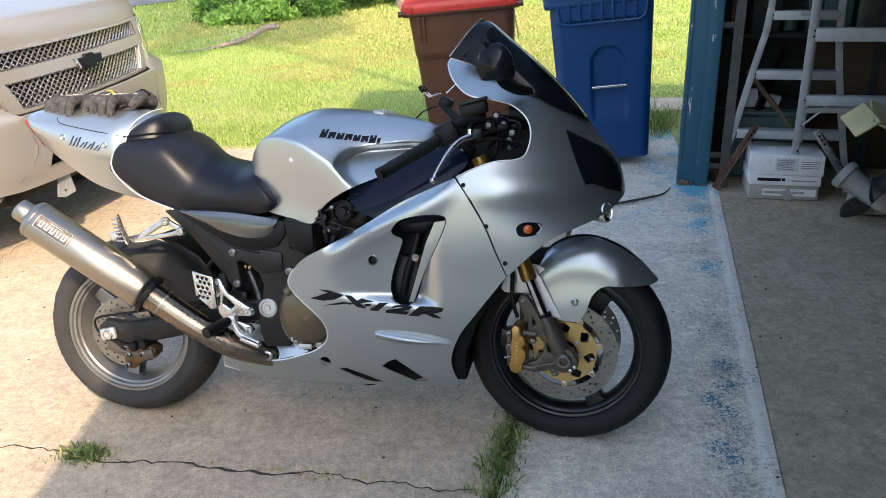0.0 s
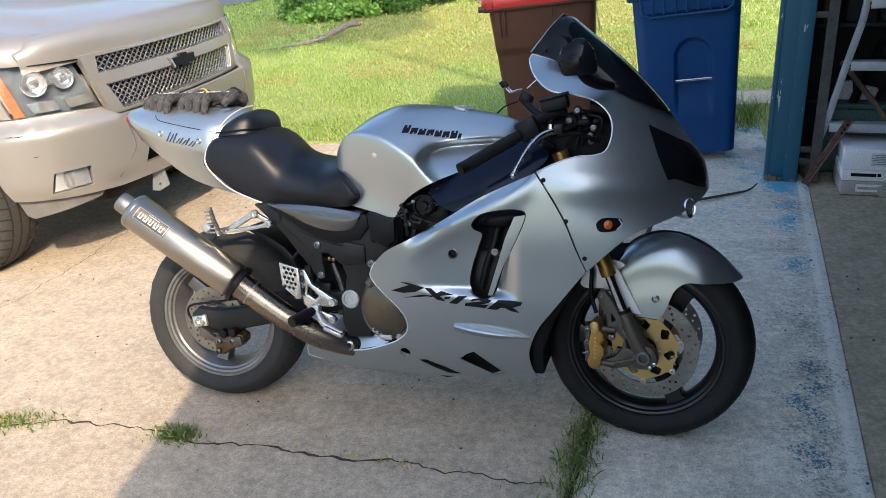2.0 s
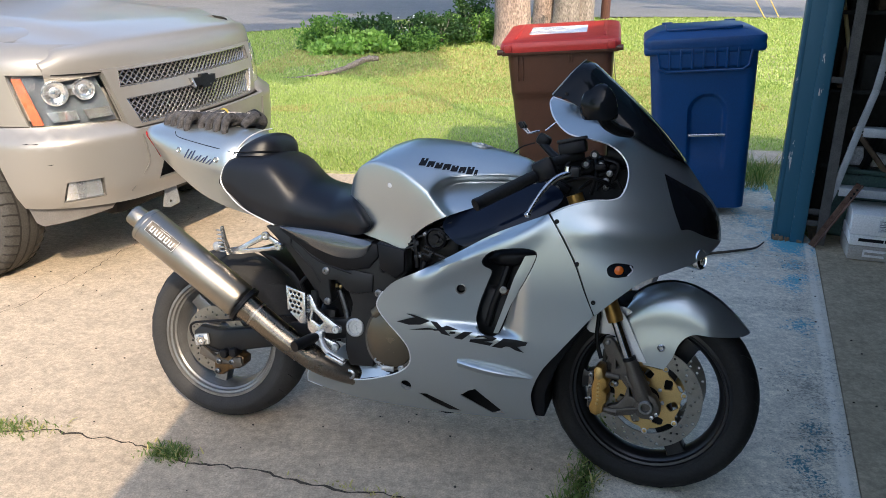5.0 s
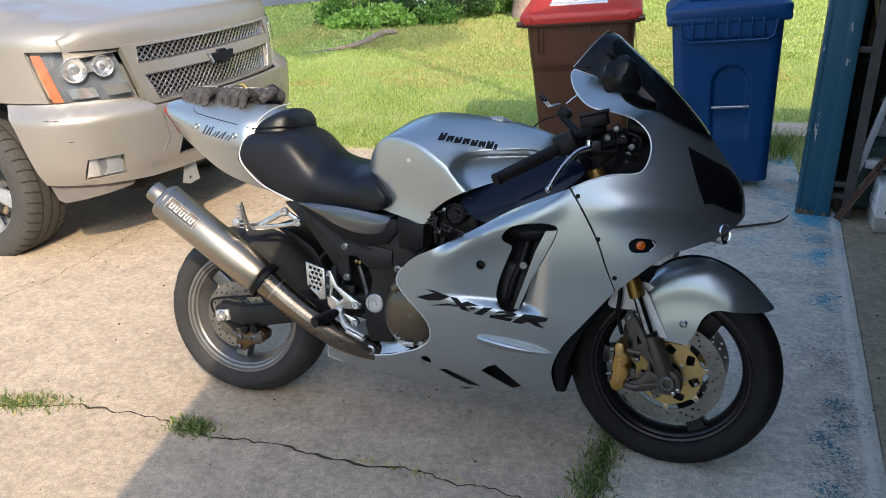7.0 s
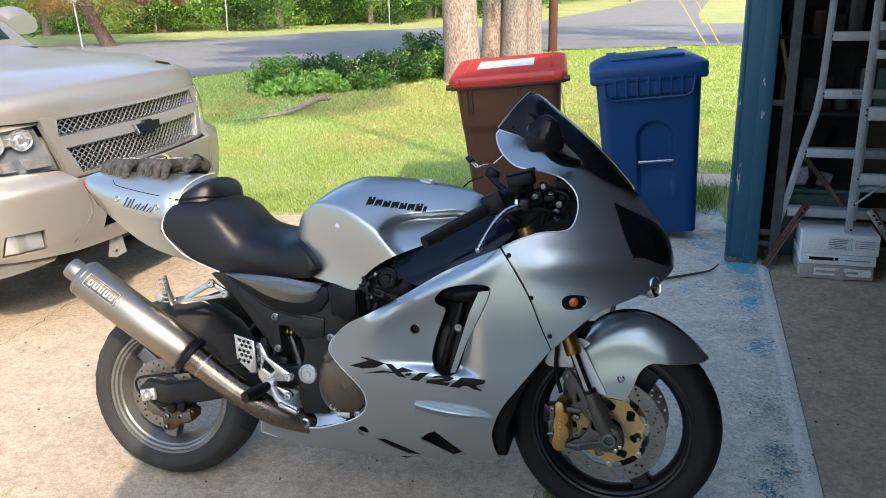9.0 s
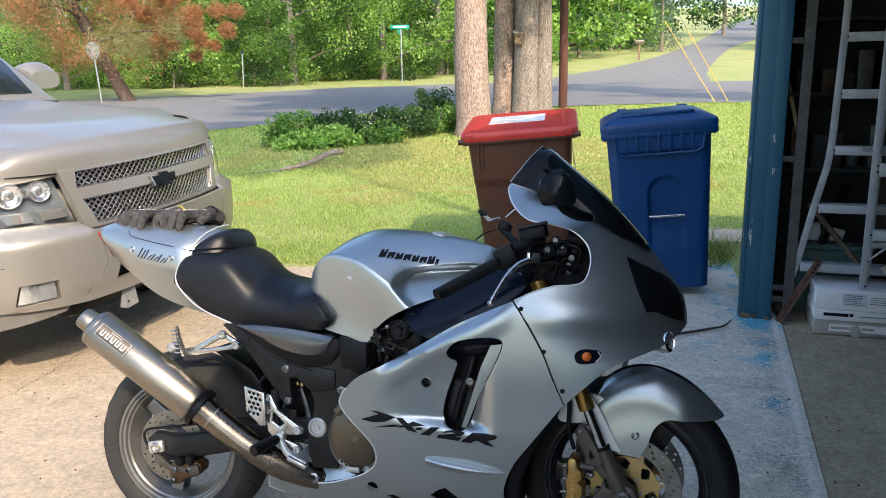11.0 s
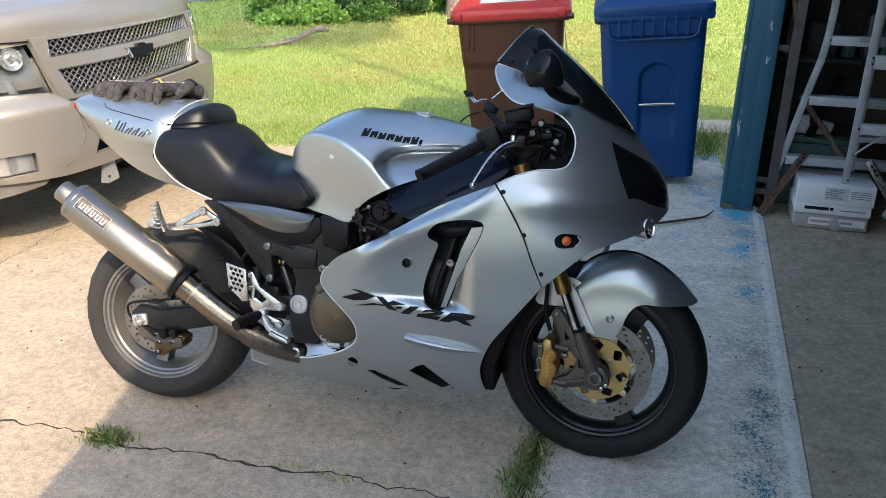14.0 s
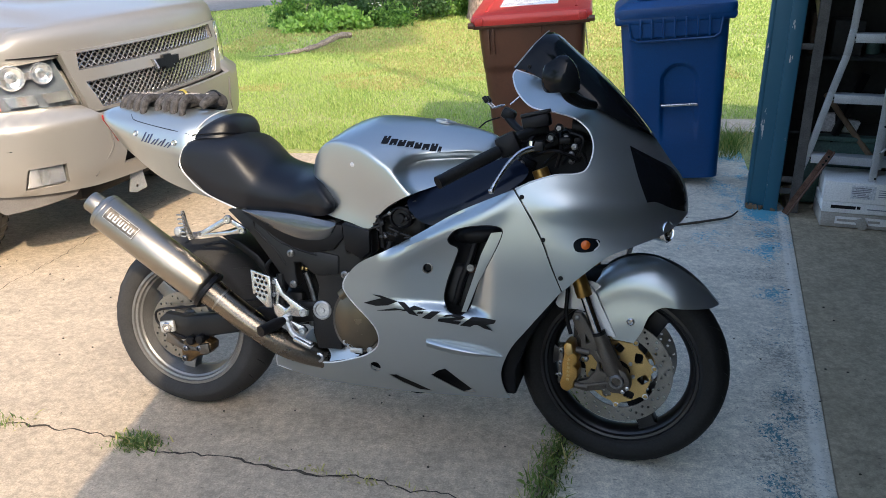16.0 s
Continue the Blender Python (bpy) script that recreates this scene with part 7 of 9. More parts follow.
def suv_wheel(x, y):
    s = -1 if y < 0 else 1
    c = (x, y, 0.415)
    bm = B()
    mm = axis_y(c)
    lathe(bm, [(0.275, 0.120), (0.262, 0.112), (0.250, 0.08), (0.240, -0.08), (0.275, -0.12), (0.268, -0.09), (0.258, 0.0), (0.266, 0.09)], mm, 48, True)
    lathe(bm, [(0.001, 0.085), (0.055, 0.080), (0.07, 0.06), (0.07, -0.05), (0.001, -0.05)], mm, 24)
    for k in range(6):
        r = Matrix.Translation(c) @ Matrix.Rotation(radians(60 * k + 15), 4, "Y")
        prism(bm, [(0.05, -0.040), (0.14, -0.034), (0.255, -0.046), (0.255, 0.046), (0.14, 0.034), (0.05, 0.040)], s * 0.055, s * 0.085, r, 0.006)
    rim = part("wheel", bm, SIGN_BACK, suv, "six-spoke polished alloy wheel")
    t = B()
    lathe(t, [(0.265, 0.115), (0.285, 0.128), (0.330, 0.137), (0.375, 0.130), (0.392, 0.112), (0.400, 0.09), (0.402, 0.0), (0.400, -0.09), (0.392, -0.112), (0.375, -0.130), (0.330, -0.137), (0.285, -0.128), (0.265, -0.115)], mm, 72, True)
    bmesh.ops.recalc_face_normals(t, faces=t.faces)
    part("tyre", t, CAR_TYRE, rim, "grey road tyre with worn tread", angle=40)
    # dark bars on the tread in place of recessed, shaded grooves
    gv = B()
    for yy in (-0.055, 0.0, 0.055):
        lathe(gv, [(0.4025, yy - 0.006), (0.4035, yy), (0.4025, yy + 0.006), (0.398, yy)], mm, 72, True)
    for k in range(44):
        a = 2 * math.pi * k / 44
        for sd in (-1, 1):
            p = [Vector((c[0] + rr * math.cos(a + w2), c[1] + sd * yy, c[2] + rr * math.sin(a + w2))) for yy, rr, w2 in ((0.06, 0.4022, 0.0), (0.095, 0.4005, 0.03), (0.115, 0.3925, 0.035), (0.129, 0.3775, 0.035))]
            tube(gv, p, 0.0035, 4)
    part("tread_groove", gv, TREAD_GREY, rim)


for wx in (SUV_WX, -3.88):
    for wy in (-0.862, 0.862):
        suv_wheel(wx, wy)
part("underbody", box(B(), (-2.4, 0, 0.44), (4.5, 1.24, 0.20), None, 0.05), BLACK_PLASTIC, suv, "dark underbody")
CAB_TOP = curve_of([(-4.85, 1.40), (-4.7, 1.78), (-4.4, 1.92), (-3.0, 1.96), (-2.2, 1.93), (-1.95, 1.82), (-1.65, 1.59), (-1.38, 1.355)])
part("cabin", hull(B(), spread(-4.85, -1.38, 50), lambda x: 1.28, CAB_TOP, lambda x, t: (0.96 - 0.17 * t) * (1 - max(0.0, (t - 0.85) / 0.15) ** 2.5) ** 0.5 if t < 1 else 0, 20), SUV_PAINT, suv, "champagne cabin and roof", angle=50)


def screen_patch(x0, x1, yw):
    b2 = B()
    rows = []
    for i in range(13):
        x = x0 + (x1 - x0) * i / 12
        rows.append([b2.verts.new((x + 0.012, yw * (0.93 - 0.10 * i / 12) * k / 8, CAB_TOP(x) - 0.0 + 0.010 - 0.05 * (k / 8) ** 4)) for k in range(-8, 9)])
    for a, b in zip(rows, rows[1:]):
        for k in range(16):
            b2.faces.new((a[k], a[k + 1], b[k + 1], b[k]))
    bmesh.ops.recalc_face_normals(b2, faces=b2.faces)
    ex = bmesh.ops.extrude_face_region(b2, geom=list(b2.faces))
    for v in ex["geom"]:
        if isinstance(v, bmesh.types.BMVert):
            v.co.z -= 0.012
    return b2


part("windscreen", screen_patch(-1.44, -1.98, 0.86), SMOKED_GLASS, suv, "greenish tinted windscreen")
for sg in (-1, 1):
    part("side_window", prism(B(), [(-1.95, 1.38), (-2.25, 1.80), (-3.0, 1.82), (-3.0, 1.38)], sg * 0.90, sg * 0.925, Matrix.Rotation(radians(sg * -0.0), 4, "X"), 0.004), SMOKED_GLASS, suv)
    mir = part("door_mirror", hull(B(), spread(-1.86, -1.70, 10), curve_of([(-1.86, 1.29), (-1.70, 1.31)]), curve_of([(-1.86, 1.49), (-1.78, 1.50), (-1.70, 1.44)]), lambda x, t: 0.13 * (1 - (2 * t - 1) ** 4) ** 0.5, 10), SUV_PAINT, suv, "champagne door mirror")
    mir.location = (0, sg * 1.12, 0.09)
    part("mirror_arm", box(B(), (-1.80, -sg * 0.13, 1.33), (0.10, 0.14, 0.05), None, 0.015), BLACK_PLASTIC, mir)
part("wiper", tube(B(), [(-1.42, -0.55, 1.40), (-1.46, -0.1, 1.445), (-1.45, 0.25, 1.435)], 0.008, 6), BLACK_PLASTIC, suv)

# ---------------------------------------------------------------- wheeled bins
def ring_pts(w, d, r, n=5, front=56):
    """A rounded rectangle of width w and depth d; its front side (minus y) carries many points."""
    out = []
    for cx, cy, a0 in ((w / 2 - r, -d / 2 + r, -90), (w / 2 - r, d / 2 - r, 0), (-w / 2 + r, d / 2 - r, 90), (-w / 2 + r, -d / 2 + r, 180)):
        for k in range(n + 1):
            a = radians(a0 + 90 * k / n)
            out.append((cx + r * math.cos(a), cy + r * math.sin(a)))
    x0, x1 = -w / 2 + r, w / 2 - r
    out += [(x0 + (x1 - x0) * k / front, -d / 2) for k in range(1, front)]
    return out


def bin_body(h, bw, bd, tw, td, dent, steps=60):
    bm = B()
    rings = []
    for i in range(steps + 1):
        z = h * i / steps
        t = i / steps
        pts = ring_pts(bw + (tw - bw) * t, bd + (td - bd) * t, 0.06)
        rings.append([bm.verts.new((x, y + (dent(x, z) if y < 0 else 0.0), z + 0.02)) for x, y in pts])
    for a, b in zip(rings, rings[1:]):
        for k in range(len(a)):
            bm.faces.new((a[k], a[(k + 1) % len(a)], b[(k + 1) % len(a)], b[k]))
    bm.faces.new(rings[0][::-1])
    bm.faces.new(rings[-1])
    return bm


def lid_mesh(w, d, z, crown, lip=0.035, shoulder=0.80):
    bm = B()
    rings = []
    for q, up in ((1.0, -lip), (1.012, 0.0), (1.0, 0.018), ((1 + shoulder) / 2 + 0.03, 0.034), (shoulder, 0.034 + crown * 0.72), (shoulder - 0.06, 0.034 + crown), (0.3, 0.036 + crown)):
        rings.append([bm.verts.new((x, y, z + up)) for x, y in ring_pts(w * q, d * q, 0.05, 5, 6)])
    for a, b in zip(rings, rings[1:]):
        for k in range(len(a)):
            bm.faces.new((a[k], a[(k + 1) % len(a)], b[(k + 1) % len(a)], b[k]))
    bm.faces.new(rings[-1])
    bm.faces.new(rings[0][::-1])
    return bm


def bin_common(th, w, d, h, mat):
    for s in (-1, 1):
        wl = part("wheel", lathe(B(), [(0.05, 0.03), (0.11, 0.028), (0.125, 0.015), (0.125, -0.015), (0.11, -0.028), (0.05, -0.03)], Matrix.Translation((s * (w / 2 - 0.02), d / 2 - 0.02, 0.125)) @ Matrix.Rotation(radians(90), 4, "Y"), 28), RUBBER, th)
    part("handle", tube(B(), [(-w * 0.35, d / 2 + 0.02, h - 0.05), (-w * 0.33, d / 2 + 0.08, h - 0.02), (w * 0.33, d / 2 + 0.08, h - 0.02), (w * 0.35, d / 2 + 0.02, h - 0.05)], 0.016, 10), mat, th)


def blue_dent(x, z):
    zc = 0.60
    rr = 0.105
    reach = math.hypot(x - 0.03, z - zc) if z > zc else abs(x - 0.03)
    arch = 0.034 * smooth(rr + 0.014, rr - 0.014, reach) * smooth(0.20, 0.44, z)
    top = -0.022 * smooth(0.855, 0.880, z) * smooth(0.275, 0.255, abs(x))
    return arch + top


blue = thing("wheeled_bin", Matrix.Translation((1.10, 5.34, 0.022)) @ Matrix.Rotation(radians(-7), 4, "Z") @ Matrix.Rotation(radians(-4.6), 4, "Y") @ Matrix.Diagonal((1.02, 1.0, 1.05, 1.0)), "blue plastic wheeled recycling bin standing on the concrete", "bin")
blue_body = part("body", bin_body(0.985, 0.548, 0.60, 0.635, 0.70, blue_dent, 110), BIN_BLUE, blue, angle=35)
for k in range(7):
    part("rib", box(B(), (-0.20 + 0.066 * k, -0.372, 0.945), (0.012, 0.03, 0.115), Matrix.Rotation(radians(4), 4, "X"), 0.004), BIN_BLUE, blue_body)
part("collar_lip", tube(B(), [(-0.27, -0.375, 0.985), (-0.255, -0.375, 0.90), (-0.22, -0.37, 0.876), (0.22, -0.37, 0.876), (0.255, -0.375, 0.90), (0.27, -0.375, 0.985)], 0.008, 8), BIN_BLUE, blue_body)
part("catch_bar", tube(B(), [(-0.078, -0.325, 0.485), (0.138, -0.325, 0.485)], 0.0095, 12), ALU, blue, "galvanised catch bar in the arched recess")
part("rim", box(B(), (0, 0, 1.000), (0.70, 0.76, 0.055), None, 0.02, 3), BIN_BLUE, blue)
bl = part("lid", lid_mesh(0.70, 0.77, 1.045, 0.030), BIN_BLUE, blue)
part("lid_ridge", box(B(), (0, -0.05, 1.110), (0.44, 0.52, 0.020), None, 0.008), BIN_BLUE, bl)
part("lid_ridge", box(B(), (0, -0.30, 1.090), (0.50, 0.035, 0.022), None, 0.008), BIN_BLUE, bl)
for s in (-1, 1):
    part("hinge_cap", box(B(), (s * 0.20, 0.33, 1.105), (0.07, 0.06, 0.03), None, 0.006), BIN_BLUE, bl)
bin_common(blue, 0.60, 0.68, 1.0, BIN_BLUE)


def brown_dent(x, z):
    step = 0.030 * smooth(0.66, 0.60, z)
    return step


brown = thing("wheeled_bin", Matrix.Translation((0.212, 5.95, 0.02)) @ Matrix.Rotation(radians(-5), 4, "Z") @ Matrix.Rotation(radians(-4.0), 4, "Y") @ Matrix.Diagonal((1.13, 1.0, 1.01, 1.0)), "brown plastic wheeled bin with a faded red lid", "bin")
brown_body = part("body", bin_body(0.945, 0.55, 0.60, 0.665, 0.72, brown_dent), BIN_BROWN, brown, angle=35)
for x in (-0.262, -0.232, 0.06, 0.075):
    part("rib", box(B(), (x, -0.362, 0.85 if x < 0 else 0.91), (0.010, 0.018, 0.18 if x < 0 else 0.07), Matrix.Rotation(radians(5), 4, "X"), 0.003), BIN_BROWN, brown_body)
part("rim", box(B(), (0, 0, 0.955), (0.725, 0.785, 0.035), None, 0.014, 3), BIN_BROWN, brown)
part("hinge_rod", tube(B(), [(-0.37, -0.385, 0.968), (0.36, -0.385, 0.968)], 0.010, 10), BIN_BROWN, brown)
for s in (-1, 1):
    part("hinge_end", tube(B(), [(s * 0.35, -0.385, 0.965), (s * 0.385, -0.385, 0.965)], 0.020, 12), BIN_BROWN, brown)
LID_TILT = Matrix.Translation((0, -0.40, 0.985)) @ Matrix.Rotation(radians(5.5), 4, "X") @ Matrix.Translation((0, 0.40, -0.985))


def tilted(bm):
    """A piece of the red lid, which slopes up towards its hinge."""
    bm.transform(LID_TILT)
    return bm


red = part("lid", tilted(lid_mesh(0.735, 0.80, 0.990, 0.014, 0.030, 0.90)), BIN_RED, brown, "faded red lid")
for s in (-1, 1):
    part("hinge_lug", tilted(box(B(), (s * 0.315, -0.385, 0.990), (0.05, 0.07, 0.055), None, 0.012)), BIN_RED, red)
    part("lid_rib", tilted(box(B(), (s * 0.275, -0.02, 1.040), (0.018, 0.60, 0.012), None, 0.004)), BIN_RED, red)
lab = part("paper_label", tilted(box(B(), (-0.02, -0.02, 1.0415), (0.36, 0.30, 0.003), None, 0.0)), PAPER, red, "white paper label with grey print")
rnd = random.Random(8)
for k in range(7):
    part("plain_bar", tilted(box(B(), (-0.11 + rnd.uniform(-0.02, 0.1), -0.13 + 0.036 * k, 1.0438), (rnd.uniform(0.08, 0.22), 0.010, 0.0012))), PRINT_GREY, lab)
bin_common(brown, 0.64, 0.72, 0.96, BIN_BROWN)
part("side_strip", box(B(), (0.3325, 0.05, 0.80), (0.004, 0.30, 0.22), Matrix.Rotation(radians(-5), 4, "Y"), 0.001), YELLOWISH, brown, "yellowish strip on the right side of the bin")

# ---------------------------------------------------------------- garage door jamb and track
jamb = thing("door_jamb", GM, "blue painted wooden door post, chipped at its foot", "door post", kind="structure")
part("post", box(B(), (-0.006, 0.093, 1.15), (0.012, 0.155, 2.30), None, 0.003), BLUE_PAINT, jamb)
part("stop_strip", box(B(), (0.010, 0.135, 1.15), (0.020, 0.075, 2.30), None, 0.004), BLUE_PAINT, jamb)
part("outer_casing", box(B(), (-0.045, 0.006, 1.15), (0.095, 0.024, 2.30), None, 0.004), BLUE_PAINT, jamb)
rot = B()
rnd = random.Random(3)
for k in range(14):
    box(rot, (0.010 + rnd.uniform(-0.012, 0.012), rnd.uniform(0.0, 0.155), rnd.uniform(0.0, 0.018)), (0.010, rnd.uniform(0.006, 0.02), rnd.uniform(0.015, 0.045)), Matrix.Rotation(rnd.uniform(-0.3, 0.3), 4, "X"), 0.002)
part("rotten_foot", rot, WOOD, jamb, "splintered grey wood at the foot")
track = thing("garage_door_track", GM, "galvanised vertical garage door track beside the post", "door track", kind="structure")
tb = B()
prism(tb, [(0.0, 0.0), (0.052, 0.0), (0.052, 0.012), (0.046, 0.012), (0.046, 0.004), (0.004, 0.004), (0.004, 0.03), (0.0, 0.03)], 0, 2.1)
ob = part("channel", tb, GALV, track)
ob.matrix_local = Matrix(((0, 0, -1, 0.02), (1, 0, 0, 0.234), (0, 1, 0, 0.0), (0, 0, 0, 1)))
for z in (0.12, 0.19, 0.95, 1.6):
    part("bracket", box(B(), (-0.02, 0.205, z), (0.012, 0.10, 0.035), None, 0.003), GALV, track)

# ---------------------------------------------------------------- ladders
def rung(bm, a, b, depth=0.075, h=0.022):
    a, b = Vector(a), Vector(b)
    box(bm, (a + b) / 2, (depth, (b - a).length, 0.004), None, 0.001)
    for dx in (-depth / 2, depth / 2):
        box(bm, (a + b) / 2 + Vector((dx, 0, -h / 2)), (0.003, (b - a).length, h), None, 0.0008)
    return bm


lad = thing("step_ladder", GM, "aluminium step ladder with flared feet leaning in the garage", "ladder")
left = [(0.0, 0.255, 0.0), (0.0, 0.290, 0.34), (0.0, 0.361, 0.706), (0.0, 0.405, 0.91), (0.0, 0.418, 1.05), (0.0, 0.430, 1.60), (0.0, 0.434, 2.0)]
right = [(0.0, 0.955, 0.0), (0.0, 0.884, 0.33), (0.0, 0.812, 0.70), (0.0, 0.782, 0.91), (0.0, 0.776, 1.05), (0.0, 0.774, 1.60), (0.0, 0.772, 2.0)]
left[0] = (0.0, 0.262, 0.235)
for side_pts in (left, right):
    for a, b in zip(side_pts, side_pts[1:]):
        part("rail", span(B(), a, b, 0.026, 0.036, 0.003, up=(0, 1, 0)), LADDER_ALU, lad)
for z in (0.36, 0.703, 1.028, 1.333, 1.632, 1.93):
    yl = float(np.interp(z, [p[2] for p in left], [p[1] for p in left])) + 0.014
    yr = float(np.interp(z, [p[2] for p in right], [p[1] for p in right])) - 0.014
    part("step", rung(B(), (0.005, yl, z), (0.005, yr, z), 0.085, 0.045), LADDER_ALU, lad)
    for yy in (yl, yr):
        part("rivet", lathe(B(), [(0.006, -0.002), (0.005, 0.003), (0.001, 0.004)], Matrix.Translation((0.034, yy, z - 0.02)) @ Matrix.Rotation(radians(90), 4, "Y"), 8), BLACK_PLASTIC, lad)
part("label", box(B(), (0.05, 0.60, 1.014), (0.002, 0.07, 0.018), None, 0), PRINT_GREY, lad)

lad2 = thing("folding_ladder", GM, "wide aluminium ladder standing on the boxes", "ladder")
part("rail", span(B(), (0.165, 0.615, 0.262), (0.165, 0.612, 1.80), 0.024, 0.036, 0.003, up=(0, 1, 0)), LADDER_ALU, lad2)
part("rail", span(B(), (0.115, 0.640, 0.32), (0.10, 0.636, 1.80), 0.020, 0.030, 0.003, up=(0, 1, 0)), LADDER_ALU, lad2)
part("rail", span(B(), (0.165, 1.175, 0.0), (0.165, 1.150, 1.80), 0.024, 0.060, 0.003, up=(0, 1, 0)), LADDER_ALU, lad2)
for z, dz, h in ((0.592, 0.014, 0.05), (0.948, 0.017, 0.065), (1.238, 0.016, 0.040), (1.378, 0.015, 0.040), (1.541, 0.012, 0.040)):
    part("step", rung(B(), (0.19, 0.625, z), (0.19, 1.165, z + dz), 0.06, h), LADDER_ALU, lad2)
part("back_rung", span(B(), (0.10, 0.63, 0.50), (0.10, 1.165, 0.515), 0.05, 0.03, 0.003), LADDER_ALU, lad2)
part("brace", span(B(), (0.20, 0.622, 0.432), (0.20, 0.774, 0.577), 0.022, 0.006, 0.001), LADDER_ALU, lad2)
part("brace", span(B(), (0.20, 1.15, 0.43), (0.20, 0.985, 0.572), 0.022, 0.006, 0.001), LADDER_ALU, lad2)
for y, z in ((0.622, 0.432), (0.774, 0.577), (0.985, 0.575), (0.62, 0.945), (0.62, 0.29), (0.62, 0.575), (0.62, 0.915)):
    part("rivet", lathe(B(), [(0.006, -0.002), (0.005, 0.003), (0.001, 0.004)], Matrix.Translation((0.206, y, z)) @ Matrix.Rotation(radians(90), 4, "Y"), 8), BLACK_PLASTIC, lad2)

# ---------------------------------------------------------------- boxes of tiles
def carton(v0, v1, z0, z1, front, depth, mat, turn, label):
    bm = B()
    cv = (v0 + v1) / 2
    c = Matrix.Translation((front, cv, z0))
    th = thing("carton", GM @ c @ Matrix.Rotation(radians(turn), 4, "Z"), label, "box", "stacked tile cartons")
    h = z1 - z0 - 0.001
    w = v1 - v0
    for e in (0,):
        box(bm, (-depth / 2, 0, h / 2), (depth, w, h), None, 0.004)
    for v in bm.verts:
        v.co += Vector((noise.noise(v.co * 9) * 0.004, noise.noise(v.co * 9 + Vector((3, 1, 7))) * 0.005, 0))
    b = part("body", bm, mat, th)
    return th, w, h


c1, w, h = carton(0.388, 0.765, 0.0, 0.083, 0.20, 0.30, CARD_GREY, 2, "worn grey tile carton with a pale printed strip")
part("strip", box(B(), (0.0015, 0.03, 0.042), (0.003, 0.29, 0.042), None, 0), CARD_WHITE, c1)
for k, (y, ww) in enumerate(((0.0, 0.13), (0.12, 0.06))):
    part("plain_bar", box(B(), (0.0036, y - 0.04, 0.042), (0.001, ww, 0.014)), CARD_GREY, c1)
c2, w, h = carton(0.385, 0.768, 0.084, 0.145, 0.205, 0.30, CARD_WHITE, 1, "off-white tile carton with dark print")
part("plain_bar", box(B(), (0.0008, -0.085, 0.034), (0.0016, 0.125, 0.018)), DECAL_BLACK, c2, "dark bar in place of a maker's name")
part("plain_bar", box(B(), (0.0008, -0.008, 0.035), (0.0016, 0.018, 0.017)), DECAL_BLACK, c2)
part("plain_bar", box(B(), (0.0008, 0.10, 0.030), (0.0016, 0.13, 0.006)), PRINT_GREY, c2)
c3, w, h = carton(0.382, 0.772, 0.146, 0.262, 0.205, 0.31, CARD_WHITE, -1, "off-white cardboard carton with a shipping label on it")
part("shipping_label", box(B(), (0.001, 0.0, 0.062), (0.002, 0.12, 0.075)), PAPER, c3)
rnd = random.Random(12)
for k in range(6):
    part("plain_bar", box(B(), (0.0024, rnd.uniform(-0.02, 0.01), 0.036 + 0.010 * k), (0.001, rnd.uniform(0.05, 0.10), 0.005)), PRINT_GREY, c3)
for k in range(4):
    part("plain_bar", box(B(), (0.0014, 0.125, 0.045 + 0.012 * k), (0.001, 0.10, 0.004)), PRINT_GREY, c3)
part("torn_tape", box(B(), (0.006, 0.02, -0.118), (0.004, 0.05, 0.07), Matrix.Rotation(radians(25), 4, "X"), 0.001), CARD_GREY, c3)

# ---------------------------------------------------------------- loose angle irons, outboard leg, panels, clutter
for nm, a, b, mat, lb in (("angle_iron", (0.06, 0.215, 0.004), (0.10, 0.402, 0.402), RUST, "rusty slotted angle iron leaning by the track"), ("angle_iron", (0.12, 0.99, 0.004), (0.13, 0.715, 0.391), ALU, "bright perforated angle iron leaning beside the boxes")):
    th = thing(nm, GM, lb, "metal bracket")
    part("web", span(B(), a, b, 0.042, 0.004, 0.001, up=(1, 0, 0)), mat, th)
    part("flange", span(B(), Vector(a) + Vector((0.018, 0.012, 0)), Vector(b) + Vector((0.018, 0.012, 0)), 0.004, 0.036, 0.001, up=(1, 0, 0)), mat, th)
    for k in range(3):
        p = Vector(a).lerp(Vector(b), 0.93 - 0.06 * k) + Vector((0.022, 0, 0))
        part("hole", lathe(B(), [(0.007, -0.002), (0.007, 0.002), (0.001, 0.002)], Matrix.Translation(p + Vector((0.0, 0, 0))) @ Matrix.Rotation(radians(90), 4, "Y"), 10), BLACK_PLASTIC, th)

prop = thing("outboard_leg", GM, "grey outboard motor leg with a worn propeller on the floor", "outboard motor")
ax = Vector((0.35, 0.62, -0.42)).normalized()
hub0 = Vector((0.46, 0.82, 0.240))
pm = Matrix.Translation(hub0) @ ax.to_track_quat("Z", "Y").to_matrix().to_4x4()
part("gearcase", lathe(B(), [(0.066, -0.02), (0.078, -0.012), (0.078, 0.022), (0.066, 0.030), (0.060, 0.05), (0.054, 0.16), (0.048, 0.20), (0.01, 0.205)], pm, 32), PROP_GREY, prop)
part("propeller_nut", lathe(B(), [(0.046, 0.205), (0.046, 0.235), (0.036, 0.27), (0.014, 0.29), (0.001, 0.292)], pm, 24), CARD_GREY, prop)


